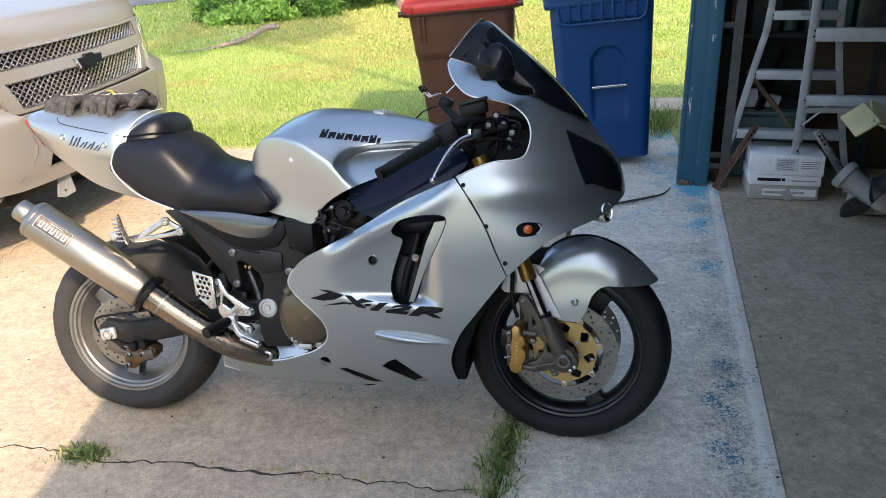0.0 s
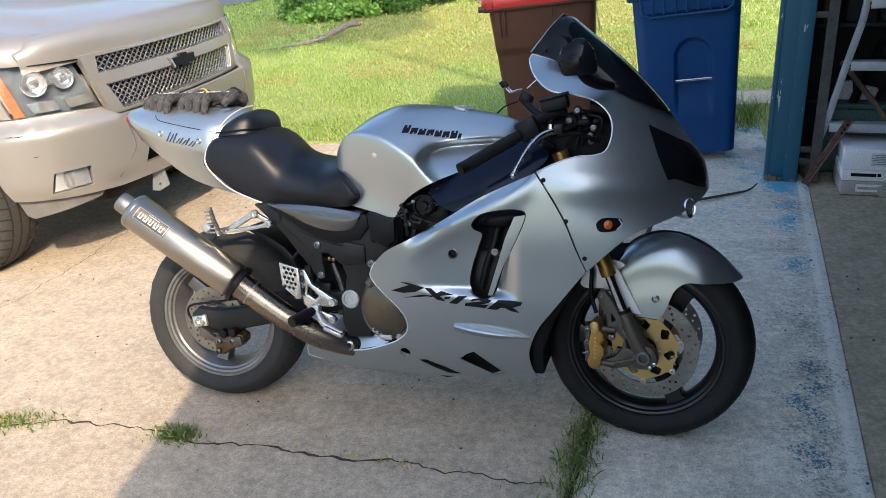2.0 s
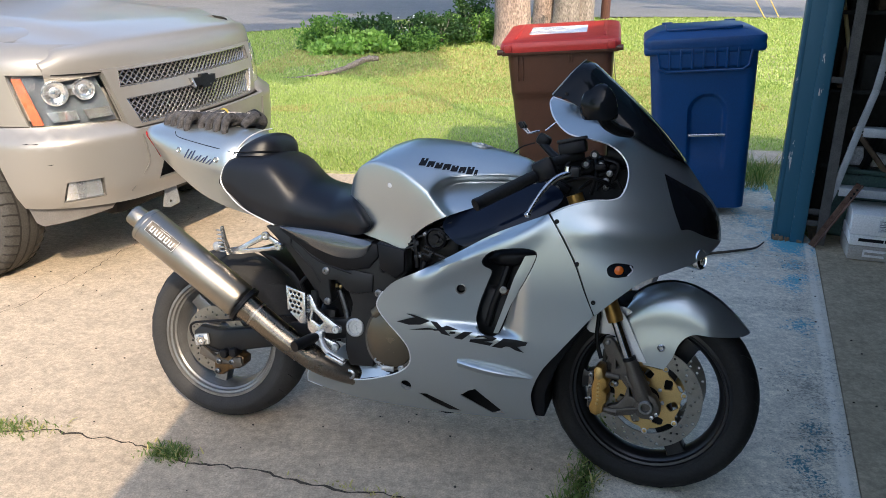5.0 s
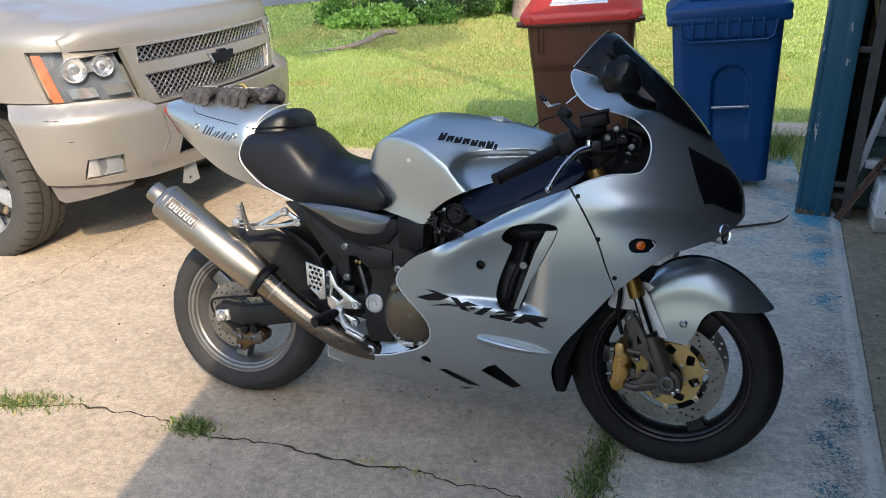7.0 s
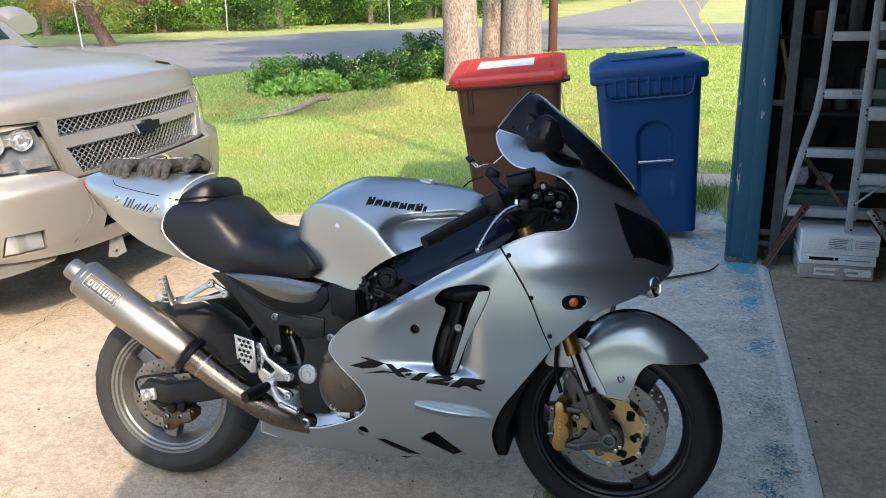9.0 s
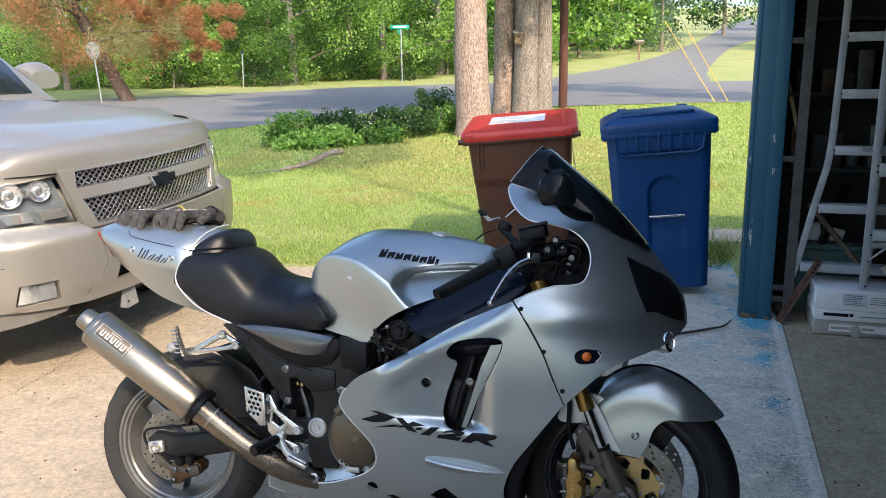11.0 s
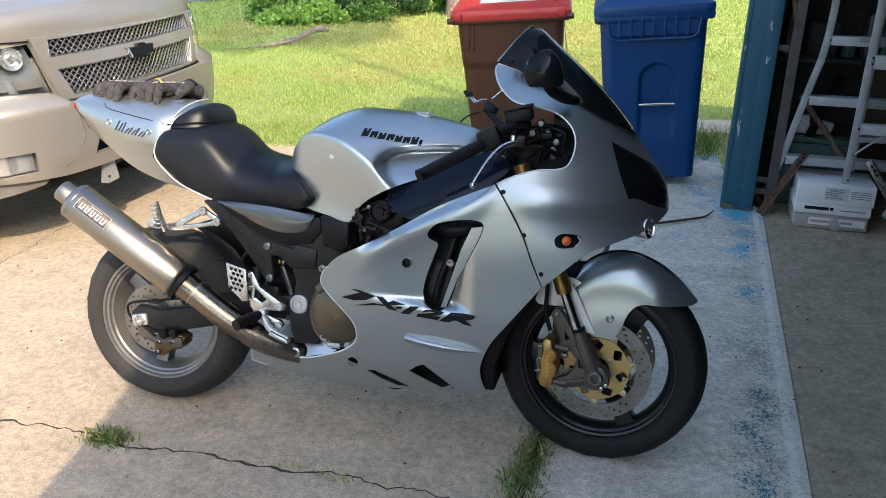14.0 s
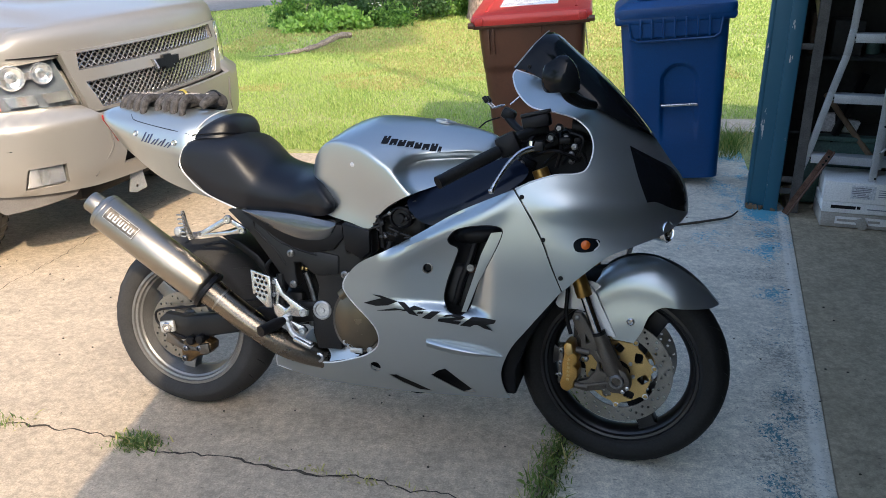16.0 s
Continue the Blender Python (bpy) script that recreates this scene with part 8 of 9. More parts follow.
def blade(a, r=0.185):
    bm = B()
    rows = []
    for i in range(9):
        t = i / 8
        rad = 0.045 + (r - 0.045) * t
        half = 0.075 * math.sin(math.pi * (0.16 + 0.80 * t)) ** 0.7
        tw = radians(52 - 26 * t)
        row = []
        for k in range(-4, 5):
            q = k / 4 * half
            row.append((rad, q * math.cos(tw) + 0.02 * t, 0.16 + q * math.sin(tw) - 0.02 * t))
        rows.append(row)
    m2 = pm @ Matrix.Rotation(radians(a), 4, "Z")
    for off in (0.003, -0.003):
        vs = [[bm.verts.new(m2 @ Vector((x, y, z + off))) for x, y, z in row] for row in rows]
        for p, q in zip(vs, vs[1:]):
            for k in range(8):
                bm.faces.new((p[k], p[k + 1], q[k + 1], q[k]) if off > 0 else (p[k], q[k], q[k + 1], p[k + 1]))
    bmesh.ops.bridge_loops(bm, edges=[e for e in bm.edges if e.is_boundary])
    return bm


for a in (20, 140, 260):
    part("blade", blade(a), PROP_DARK, prop, "worn dark propeller blade")
part("leg", box(B(), (0.40, 1.05, 0.09), (0.10, 0.36, 0.16), None, 0.03, 3), PROP_GREY, prop)
yp = thing("plastic_cowl", GM, "yellowed plastic cowl resting above the outboard leg", "cover")
part("panel", box(B(), (0.58, 1.00, 0.545), (0.22, 0.30, 0.014), Matrix.Rotation(radians(-24), 4, "X") @ Matrix.Rotation(radians(18), 4, "Y"), 0.005), YELLOWISH, yp)
part("flap", box(B(), (0.60, 0.815, 0.565), (0.21, 0.13, 0.012), Matrix.Rotation(radians(38), 4, "X") @ Matrix.Rotation(radians(18), 4, "Y"), 0.005), YELLOWISH, yp)
part("stand", box(B(), (0.50, 1.16, 0.25), (0.08, 0.10, 0.5), None, 0.01), BLACK_PLASTIC, yp)

clut = solo("hardboard_sheet", box(B(), (-0.52, 1.55, 0.95), (0.012, 1.60, 1.90), None, 0.002), BROWN_PANEL, "brown hardboard sheet leaning on the garage wall", "board", GM)
tote = thing("storage_tote", GM, "dark green plastic tote behind the ladder", "box")
part("tub", box(B(), (-0.33, 0.50, 0.20), (0.28, 0.44, 0.40), None, 0.03, 3), GREEN_CLOTH, tote)
part("lid", box(B(), (-0.33, 0.50, 0.41), (0.30, 0.46, 0.03), None, 0.01), GREEN_CLOTH, tote)
for y, z, w, h, a in ((0.40, 0.49, 0.085, 0.11, 8), (0.53, 0.47, 0.075, 0.09, -14)):
    solo("paper_bag", box(B(), (-0.30, y, z - 0.01), (0.05, w, h), Matrix.Rotation(radians(a), 4, "X"), 0.006), PAPER, "crumpled white paper packet on the green tote", "packet", GM)
solo("wooden_handle", span(B(), (-0.25, 0.36, 0.66), (-0.17, 0.66, 0.30), 0.03, 0.03, 0.008), WOOD, "wooden tool handle leaning on the tote", "tool handle", GM)
solo("black_board", span(B(), (-0.22, 0.42, 0.36), (-0.27, 0.56, 0.78), 0.05, 0.03, 0.004), BLACK_PLASTIC, "black bar leaning behind the ladder", "bar", GM)
solo("yellow_pole", tube(B(), [(-0.25, 0.30, 0.95), (-0.28, 0.16, 1.50)], 0.012, 8), YELLOWISH, "thin yellowish pole leaning on the wall", "pole", GM)
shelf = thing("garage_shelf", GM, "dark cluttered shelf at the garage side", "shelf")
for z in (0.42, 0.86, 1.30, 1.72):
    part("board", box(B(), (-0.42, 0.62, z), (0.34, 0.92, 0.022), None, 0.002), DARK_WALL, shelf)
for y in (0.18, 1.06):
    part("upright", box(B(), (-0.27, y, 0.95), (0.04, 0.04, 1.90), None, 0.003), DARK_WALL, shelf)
rnd = random.Random(21)
cols = [BLACK_PLASTIC, DARK_WALL, SUV_DARK, BROWN_PANEL, GREEN_CLOTH, GALV]
for z in (0.871, 1.311):
    y = 0.24
    while y < 0.98:
        w2, h2 = rnd.uniform(0.06, 0.16), rnd.uniform(0.10, 0.30)
        if rnd.random() < 0.5:
            solo("storage_can", lathe(B(), [(w2 / 2 - 0.004, 0), (w2 / 2, 0.004), (w2 / 2, h2 - 0.01), (w2 / 2 - 0.006, h2), (0.001, h2)], Matrix.Translation((-0.42, y + w2 / 2, z)), 20), rnd.choice(cols), "dusty dark can on the garage shelf", "can", GM)
        else:
            solo("storage_box", box(B(), (-0.42, y + w2 / 2, z + h2 / 2), (0.2, w2, h2), None, 0.006), rnd.choice(cols), "dusty dark box on the garage shelf", "box", GM)
        y += w2 + rnd.uniform(0.01, 0.05)
solo("workbench", box(box(box(B(), (1.6, 5.3, 0.88), (4.0, 0.7, 0.06), None, 0.005), (-0.3, 5.3, 0.43), (0.08, 0.6, 0.85), None, 0.004), (3.5, 5.3, 0.43), (0.08, 0.6, 0.85), None, 0.004), WOOD, "wooden workbench in the dark of the garage", "workbench", GM)

# ---------------------------------------------------------------- gloves on the tail
def glove(m, seed):
    rnd = random.Random(seed)
    th = thing("riding_glove", m, "black and grey textile riding glove with grey print and yellow patches", "glove", "pair of gloves")
    bm = hull(B(), spread(-0.055, 0.075, 16), curve_of([(-0.055, 0.002), (0.075, 0.002)]), curve_of([(-0.055, 0.026), (-0.02, 0.040), (0.03, 0.046), (0.075, 0.036)]), lambda x, t: (0.044 + 0.012 * (x + 0.055) / 0.13) * (1 - (2 * t - 1) ** 4) ** 0.5, 10)
    for v in bm.verts:
        v.co.z += 0.006 * noise.noise(v.co * 40)
    part("palm", bm, GLOVE, th)
    for k in range(4):
        y = -0.040 + 0.027 * k
        part("finger", tube(B(), [(-0.040, y, 0.026), (-0.075, y + 0.004 * (k - 1.5), 0.030), (-0.102, y + 0.008 * (k - 1.5), 0.010), (-0.108, y + 0.010 * (k - 1.5), -0.026)], [0.0135, 0.0145, 0.0135, 0.0095], 10, smooth=4), GLOVE, th)
        part("knuckle", lathe(B(), [(0.001, -0.006), (0.010, -0.002), (0.011, 0.003), (0.006, 0.007), (0.001, 0.008)], Matrix.Translation((-0.050, y, 0.036)), 10), GLOVE_GREY if k % 2 else GLOVE, th)
    part("thumb", tube(B(), [(0.03, -0.045, 0.030), (0.0, -0.085, 0.036), (-0.045, -0.100, 0.022), (-0.065, -0.095, 0.004)], [0.018, 0.019, 0.016, 0.011], 10, smooth=4), GLOVE, th)
    part("cuff", tube(B(), [(0.07, 0, 0.022), (0.10, 0, 0.020), (0.125, 0.004, 0.016)], [0.034, 0.036, 0.030], 14), GLOVE, th)
    part("strap", tube(B(), [(0.085, -0.030, 0.040), (0.090, 0.0, 0.056), (0.085, 0.032, 0.040)], 0.006, 6, smooth=4), GLOVE_YELLOW if seed == 1 else BLACK_PLASTIC, th)
    for k in range(22):
        x, y = rnd.uniform(-0.085, 0.05), rnd.uniform(-0.045, 0.045)
        part("print_patch", box(B(), (x, y, (0.045 if x > -0.05 else 0.043) + 0.002 * rnd.random()), (rnd.uniform(0.006, 0.018), rnd.uniform(0.002, 0.004), 0.003), Matrix.Rotation(rnd.uniform(0, 3), 4, "Z"), 0.001), GLOVE_GREY, th)
    part("yellow_patch", box(B(), (-0.03, 0.040, 0.034), (0.03, 0.012, 0.008), None, 0.003), GLOVE_YELLOW, th)
    return th


glove(BIKE_M @ Matrix.Translation((-0.125, 0.030, 1.022)) @ Matrix.Rotation(radians(70), 4, "Z"), 1)
glove(BIKE_M @ Matrix.Translation((0.005, 0.025, 1.024)) @ Matrix.Rotation(radians(76), 4, "Z"), 2)

# ---------------------------------------------------------------- cracks, joint, weeds
def ribbon(pts, w0, seed, z=0.0018):
    """A jagged dirt-filled crack along points."""
    rnd = random.Random(seed)
    p = []
    for a, b in zip(pts, pts[1:]):
        n = max(2, int(math.hypot(b[0] - a[0], b[1] - a[1]) / 0.018))
        p += [(a[0] + (b[0] - a[0]) * k / n, a[1] + (b[1] - a[1]) * k / n) for k in range(n)]
    bm = B()
    last = None
    wob = 0.0
    for i, (x, y) in enumerate(p):
        wob = wob * 0.72 + rnd.uniform(-0.010, 0.010)
        w = w0 * (0.35 + 0.9 * abs(noise.noise(Vector((i * 0.17, seed, 0)))) * 1.6 + 0.3 * rnd.random())
        q = p[min(i + 1, len(p) - 1)]
        d = Vector((q[0] - x, q[1] - y)).normalized() if q != (x, y) else Vector((1, 0))
        nn = Vector((-d.y, d.x))
        c = Vector((x, y)) + nn * wob
        cur = (bm.verts.new((*(c - nn * w / 2), z)), bm.verts.new((*(c + nn * w / 2), z)))
        if last:
            bm.faces.new((last[0], cur[0], cur[1], last[1]))
        last = cur
    bmesh.ops.recalc_face_normals(bm, faces=bm.faces)
    return bm


CRACKS = [[(-2.6, 2.03), (-1.93, 2.07), (-1.63, 2.11), (-1.28, 2.05), (-1.1, 1.99), (-0.90, 1.965), (-0.71, 1.94), (-0.45, 1.905), (-0.27, 1.85), (-0.02, 1.81), (0.06, 1.80)], [(-2.62, 2.2), (-2.50, 2.86), (-2.41, 3.14), (-2.36, 3.5), (-2.31, 3.92), (-2.2, 4.6)]]
for k, c in enumerate(CRACKS):
    tagged(new("crack", finish("crack", ribbon(c, 0.009 if k == 0 else 0.005, 5 + k), DIRT, 0)), "dirt-filled crack across the concrete driveway", "crack", kind="structure")
jb = B()
j0, j1 = gar(0.1, -0.5725), gar(8.5, -0.5725)
span(jb, (j0.x, j0.y, -0.02), (j1.x, j1.y, -0.02), 0.02, 0.03, 0.002)
tagged(new("joint_fill", finish("joint_fill", jb, DIRT)), "dirt-filled joint between driveway and apron", "joint", kind="structure")


def blades(name, places, mat, seed, h=(0.03, 0.08), w=0.004, lean=0.5, bend=True):
    """Grass: one or two triangles a blade, at the places given."""
    rng = np.random.default_rng(seed)
    n = len(places)
    p = np.asarray(places, float)
    hh = rng.uniform(h[0], h[1], n) * p[:, 3]
    a = rng.uniform(0, 2 * math.pi, n)
    ln = rng.uniform(0.1, lean, n)
    b = a + rng.normal(0, 0.5, n)
    ww = w * p[:, 3] * rng.uniform(0.7, 1.3, n)
    d = np.stack([np.cos(a), np.sin(a)], 1)
    s = np.stack([-np.sin(b), np.cos(b)], 1)
    base = p[:, :3]
    v0, v1 = base.copy(), base.copy()
    v0[:, :2] -= s * ww[:, None]
    v1[:, :2] += s * ww[:, None]
    mid0, mid1 = v0.copy(), v1.copy()
    for mv in (mid0, mid1):
        mv[:, :2] += d * (ln * hh * 0.4)[:, None]
        mv[:, 2] += hh * 0.6
    tip = base.copy()
    tip[:, :2] += d * (ln * hh * 1.1)[:, None]
    tip[:, 2] += hh
    verts = np.stack([v0, v1, mid1, mid0, tip], 1).reshape(-1, 3)
    i = np.arange(n) * 5
    quads = np.stack([i, i + 1, i + 2, i + 3], 1).tolist()
    tris = np.stack([i + 3, i + 2, i + 4], 1).tolist()
    me = bpy.data.meshes.new(name)
    me.from_pydata(verts.tolist(), [], quads + tris)
    me.materials.append(mat)
    return new(name, me)


ROAD_EDGE_X, ROAD_EDGE_Y = (-60, -25, -9.0, -6.3, -3.9, -1, 6, 20), (9, 12.5, 15.6, 17.4, 20.6, 22.6, 22.8, 22.5)


def lawn_places(n, x0, x1, y0, y1, size, seed):
    rng = np.random.default_rng(seed)
    x = rng.uniform(x0, x1, n * 2)
    y = y0 + (y1 - y0) * rng.uniform(0, 1, n * 2) ** 1.25
    keep = (np.abs(x) < 2.2 + 0.75 * y) & (y < np.interp(x, ROAD_EDGE_X, ROAD_EDGE_Y) - 0.1)
    x, y = x[keep][:n], y[keep][:n]
    return [(a, b, terrain(a, b) - 0.004, size * (0.7 + 0.6 * abs(noise.noise(Vector((a * 0.9, b * 0.9, 4)))) + 0.03 * max(0.0, b - 6))) for a, b in zip(x.tolist(), y.tolist()) if not (a > 1.2 and b < 7.05) and b > 5.80 + 0.05 * noise.noise(Vector((a * 5, 0, 0))) + (0.04 if a < 0.7 else 0)]


def p_wide(p):
    return Vector((p[0] * 2.1, p[1] * 2.1, 3.0))


tagged(blades("lawn_grass", lawn_places(170000, -6.0, 3.2, 5.80, 11.0, 1.0, 1), GRASS, 1, (0.018, 0.052), 0.0034, 1.1), "short mown sunlit grass", "grass", kind="stuff")
tagged(blades("lawn_grass", lawn_places(110000, -11, 9, 10.5, 23.0, 1.3, 2), GRASS, 2, (0.018, 0.044), 0.0060, 1.0), "short mown grass further up the lawn", "grass", kind="stuff")
tagged(blades("dry_grass", [p for p in lawn_places(75000, -4.4, 2.6, 8.2, 14.5, 1.0, 3) if noise.noise(Vector((p[0] * 0.45, p[1] * 0.45, 9.0))) + 0.35 * noise.noise(p_wide(p)) > 0.05 - 0.38 * smooth(9.2, 11.6, p[1])], STRAW, 3, (0.02, 0.05), 0.006, 1.2), "dry yellow grass patches in the lawn", "grass", kind="stuff")


def tuft(cx, cy, n, sx, sy, seed, turn=0.0, z=0.0):
    rng = np.random.default_rng(seed)
    c, s = math.cos(turn), math.sin(turn)
    out = []
    for _ in range(n):
        a, b = rng.normal(0, sx), rng.normal(0, sy)
        out.append((cx + a * c - b * s, cy + a * s + b * c, z, float(rng.uniform(0.5, 1.3))))
    return out


def weed_patch(places, seed, h, label, dry=0.12):
    k = int(len(places) * (1 - dry))
    tagged(blades("weeds", places[:k], WEED, seed, h, 0.0019, 1.5), label, "weeds", kind="stuff")
    tagged(blades("weeds", places[k:], STRAW, seed + 50, h, 0.0022, 1.8), "dry stems among the weeds", "weeds", kind="stuff")


joint_weeds = []
for t, n, sx in ((2.42, 30, 0.04), (2.55, 50, 0.045), (2.66, 70, 0.045), (2.78, 85, 0.05), (2.90, 95, 0.05), (3.02, 60, 0.05), (2.2, 40, 0.05), (3.4, 60, 0.08)):
    q = gar(t, -0.575)
    joint_weeds += tuft(q.x, q.y, 3 * n, 0.020 + 0.012 * (t > 2.6), sx, int(t * 100), math.radians(-14))
random.Random(2).shuffle(joint_weeds)
weed_patch(joint_weeds, 11, (0.010, 0.034), "green weeds growing out of the slab joint")
weed_patch(tuft(-1.19, 2.025, 620, 0.045, 0.024, 21, -0.15), 12, (0.006, 0.024), "low green weeds in the driveway crack")
weed_patch(tuft(-1.86, 2.09, 800, 0.10, 0.03, 22, 0.1), 13, (0.005, 0.020), "low green weeds in the driveway crack", 0.2)
weed_patch(tuft(-2.25, 2.07, 600, 0.12, 0.025, 23, 0.1) + tuft(-0.45, 1.90, 70, 0.12, 0.012, 24, -0.2), 14, (0.005, 0.020), "sparse weeds along the crack", 0.4)
weed_patch(tuft(1.66, 5.95, 380, 0.07, 0.14, 25, -0.2), 15, (0.06, 0.20), "tall pale weeds between bin and wall", 0.25)
weed_patch(tuft(1.78, 6.25, 260, 0.10, 0.12, 26, -0.2), 16, (0.05, 0.16), "tall pale weeds by the side path", 0.3)


def broad_leaves(cx, cy, n, r, size, seed, z=0.02):
    rnd = random.Random(seed)
    bm = B()
    for _ in range(n):
        a, q = rnd.uniform(0, 6.28), r * math.sqrt(rnd.random())
        c = Vector((cx + q * math.cos(a), cy + q * math.sin(a), z + rnd.random() * 0.02))
        d = Vector((math.cos(a + rnd.uniform(-1, 1)), math.sin(a + rnd.uniform(-1, 1)), rnd.uniform(0.0, 0.4))).normalized()
        s = d.cross(Vector((0, 0, 1))).normalized()
        L = size * rnd.uniform(0.6, 1.3)
        up = Vector((0, 0, 0.15 * L))
        p = [c, c + d * L * 0.35 + s * L * 0.24 + up, c + d * L * 0.75 + s * L * 0.18 + up, c + d * L, c + d * L * 0.75 - s * L * 0.18 + up, c + d * L * 0.35 - s * L * 0.24 + up]
        vs = [bm.verts.new(v) for v in p]
        bm.faces.new(vs)
    return bm


for q, n, r, sz, sd in ((gar(2.93, -0.59), 7, 0.05, 0.030, 5), (gar(2.80, -0.55), 5, 0.03, 0.026, 6)):
    solo("broadleaf_weed", broad_leaves(q.x, q.y, n, r, sz, sd), WEED, "flat-leaved green weed at the slab joint", "weeds", kind="stuff", angle=0)
gravel = B()
rnd = random.Random(6)
for _ in range(260):
    x, y, s = rnd.uniform(-2.6, 1.4), rnd.uniform(1.0, 4.8), rnd.uniform(0.002, 0.006)
    r0 = bmesh.ops.create_icosphere(gravel, subdivisions=1, radius=s, matrix=Matrix.Translation((x, y, s * 0.4)) @ Matrix.Diagonal((1, rnd.uniform(0.6, 1), 0.6, 1)))
solo("grit", gravel, DIRT, "scattered dark grit and leaf crumbs on the concrete", "grit", kind="stuff")
tw = [(0.86, 4.20, 0.010), (0.95, 4.22, 0.012), (1.05, 4.25, 0.016), (1.16, 4.31, 0.012), (1.26, 4.36, 0.014), (1.33, 4.45, 0.022)]
solo("twig", tube(B(), tw, [0.004, 0.007, 0.008, 0.007, 0.006, 0.003], 7, smooth=5), DIRT, "dark curved twig lying by the door post", "twig")


# ---------------------------------------------------------------- trees and shrubs
def leaf_mesh(name, centres, n, spread_r, size, mat, seed, flat=0.0, needle=False):
    """A cloud of small leaves about the centres."""
    rng = np.random.default_rng(seed)
    c = np.asarray(centres, float)
    k = rng.integers(0, len(c), n)
    off = rng.normal(0, 1, (n, 3))
    off /= np.linalg.norm(off, axis=1, keepdims=True)
    off *= (rng.uniform(0, 1, n) ** 0.45)[:, None] * spread_r
    off[:, 2] *= 0.75
    p = c[k, :3] + off * (c[k, 3] if c.shape[1] > 3 else 1.0)[:, None] if c.shape[1] > 3 else c[k, :3] + off
    d = rng.normal(0, 1, (n, 3))
    d[:, 2] -= flat
    d /= np.linalg.norm(d, axis=1, keepdims=True)
    s = np.cross(d, rng.normal(0, 1, (n, 3)))
    s /= np.linalg.norm(s, axis=1, keepdims=True)
    L = size * rng.uniform(0.6, 1.3, n)[:, None]
    W = L * (0.06 if needle else 0.36)
    v = np.stack([p, p + d * L * 0.5 + s * W, p + d * L, p + d * L * 0.5 - s * W], 1).reshape(-1, 3)
    i = np.arange(n) * 4
    me = bpy.data.meshes.new(name)
    me.from_pydata(v.tolist(), [], np.stack([i, i + 1, i + 2, i + 3], 1).tolist())
    me.materials.append(mat)
    return me


def leaf_part(parent, name, *args, **kw):
    ob = new(name, leaf_mesh(name, *args, **kw))
    ob.parent = parent
    return ob


def tree(x, y, h, crown_r, low, trunk_r, bark, mats, leaves, size, seed, label, lean=(0, 0), limbs=7, clumps=40, needle=False):
    """A tree: tapered trunk, limbs, and a ragged crown of leaf clumps about the limb ends."""
    rnd = random.Random(seed)
    th = thing("tree", Matrix.Translation((x, y, terrain(x, y))), label, "tree")
    top = Vector((lean[0], lean[1], h))
    trunk = [Vector((0, 0, -0.1)).lerp(top, t) + Vector((rnd.uniform(-1, 1), rnd.uniform(-1, 1), 0)) * trunk_r * 0.18 * (t > 0.05) for t in (0, 0.03, 0.12, 0.3, 0.5, 0.75, 0.95)]
    part("trunk", tube(B(), trunk, [trunk_r * q for q in (1.35, 1.1, 1.0, 0.86, 0.66, 0.36, 0.1)], 14, smooth=3), bark, th, angle=60)
    cs = []
    for k in range(limbs):
        t = low / h + (0.95 - low / h) * (k + rnd.random()) / limbs
        s0 = Vector((0, 0, 0)).lerp(top, t)
        a = 2.4 * k + rnd.uniform(-0.5, 0.5)
        ln = crown_r * rnd.uniform(0.55, 1.0) * (1.15 - 0.6 * max(0.0, (t - low / h)))
        e = s0 + Vector((math.cos(a) * ln, math.sin(a) * ln, rnd.uniform(0.0, 0.35) * ln))
        m = s0.lerp(e, 0.5) + Vector((0, 0, 0.08 * ln))
        part("limb", tube(B(), [s0, m, e], [trunk_r * 0.32 * (1.2 - t), trunk_r * 0.2, trunk_r * 0.06], 7, smooth=3), bark, th, angle=60)
        for q in (0.5, 0.8, 1.0):
            cs.append((*(s0.lerp(e, q) + Vector((rnd.uniform(-1, 1), rnd.uniform(-1, 1), rnd.uniform(-0.6, 0.8))) * crown_r * 0.14), rnd.uniform(0.6, 1.25)))
    for k in range(clumps):
        a, q, zz = rnd.uniform(0, 6.28), math.sqrt(rnd.random()), rnd.random()
        rr = crown_r * q * math.sin(math.pi * (0.12 + 0.82 * zz)) ** 0.6
        cz = low * 0.75 + (h * 1.02 - low * 0.75) * zz
        cs.append((math.cos(a) * rr + lean[0] * cz / h, math.sin(a) * rr + lean[1] * cz / h, cz, rnd.uniform(0.6, 1.3)))
    for k, mt in enumerate(mats):
        sub = cs[k::len(mats)]
        leaf_part(th, "crown", sub, leaves // len(mats), crown_r * 0.26, size, mt, seed * 7 + k, needle=needle)
    return th


tree(-0.53, 15.2, 13, 3.4, 4.3, 0.32, BARK, [NEEDLE_BLUE, LEAF_DARK], 16000, 0.26, 31, "tall pine with reddish scaly bark behind the bins", limbs=12, clumps=34)
for k, (x, y, r) in enumerate(((0.10, 20.3, 0.28), (0.60, 20.0, 0.29), (1.03, 20.2, 0.23))):
    tree(x, y, 12.5 + 0.5 * k, 3.4, 5, r * 1.03, BARK if k == 0 else BARK_GREY, [NEEDLE_BLUE, LEAF_DARK], 13000, 0.26, 41 + k, "tall grey-barked pine in a close group of three", limbs=12, clumps=30)
# two trees added behind the camera, where they only affect sky light and reflections
tree(16, -16, 12, 5.5, 3.5, 0.3, BARK_GREY, [LEAF, LEAF_DARK], 5000, 0.30, 52, "unseen leafy tree added behind the camera, right", limbs=8, clumps=50)
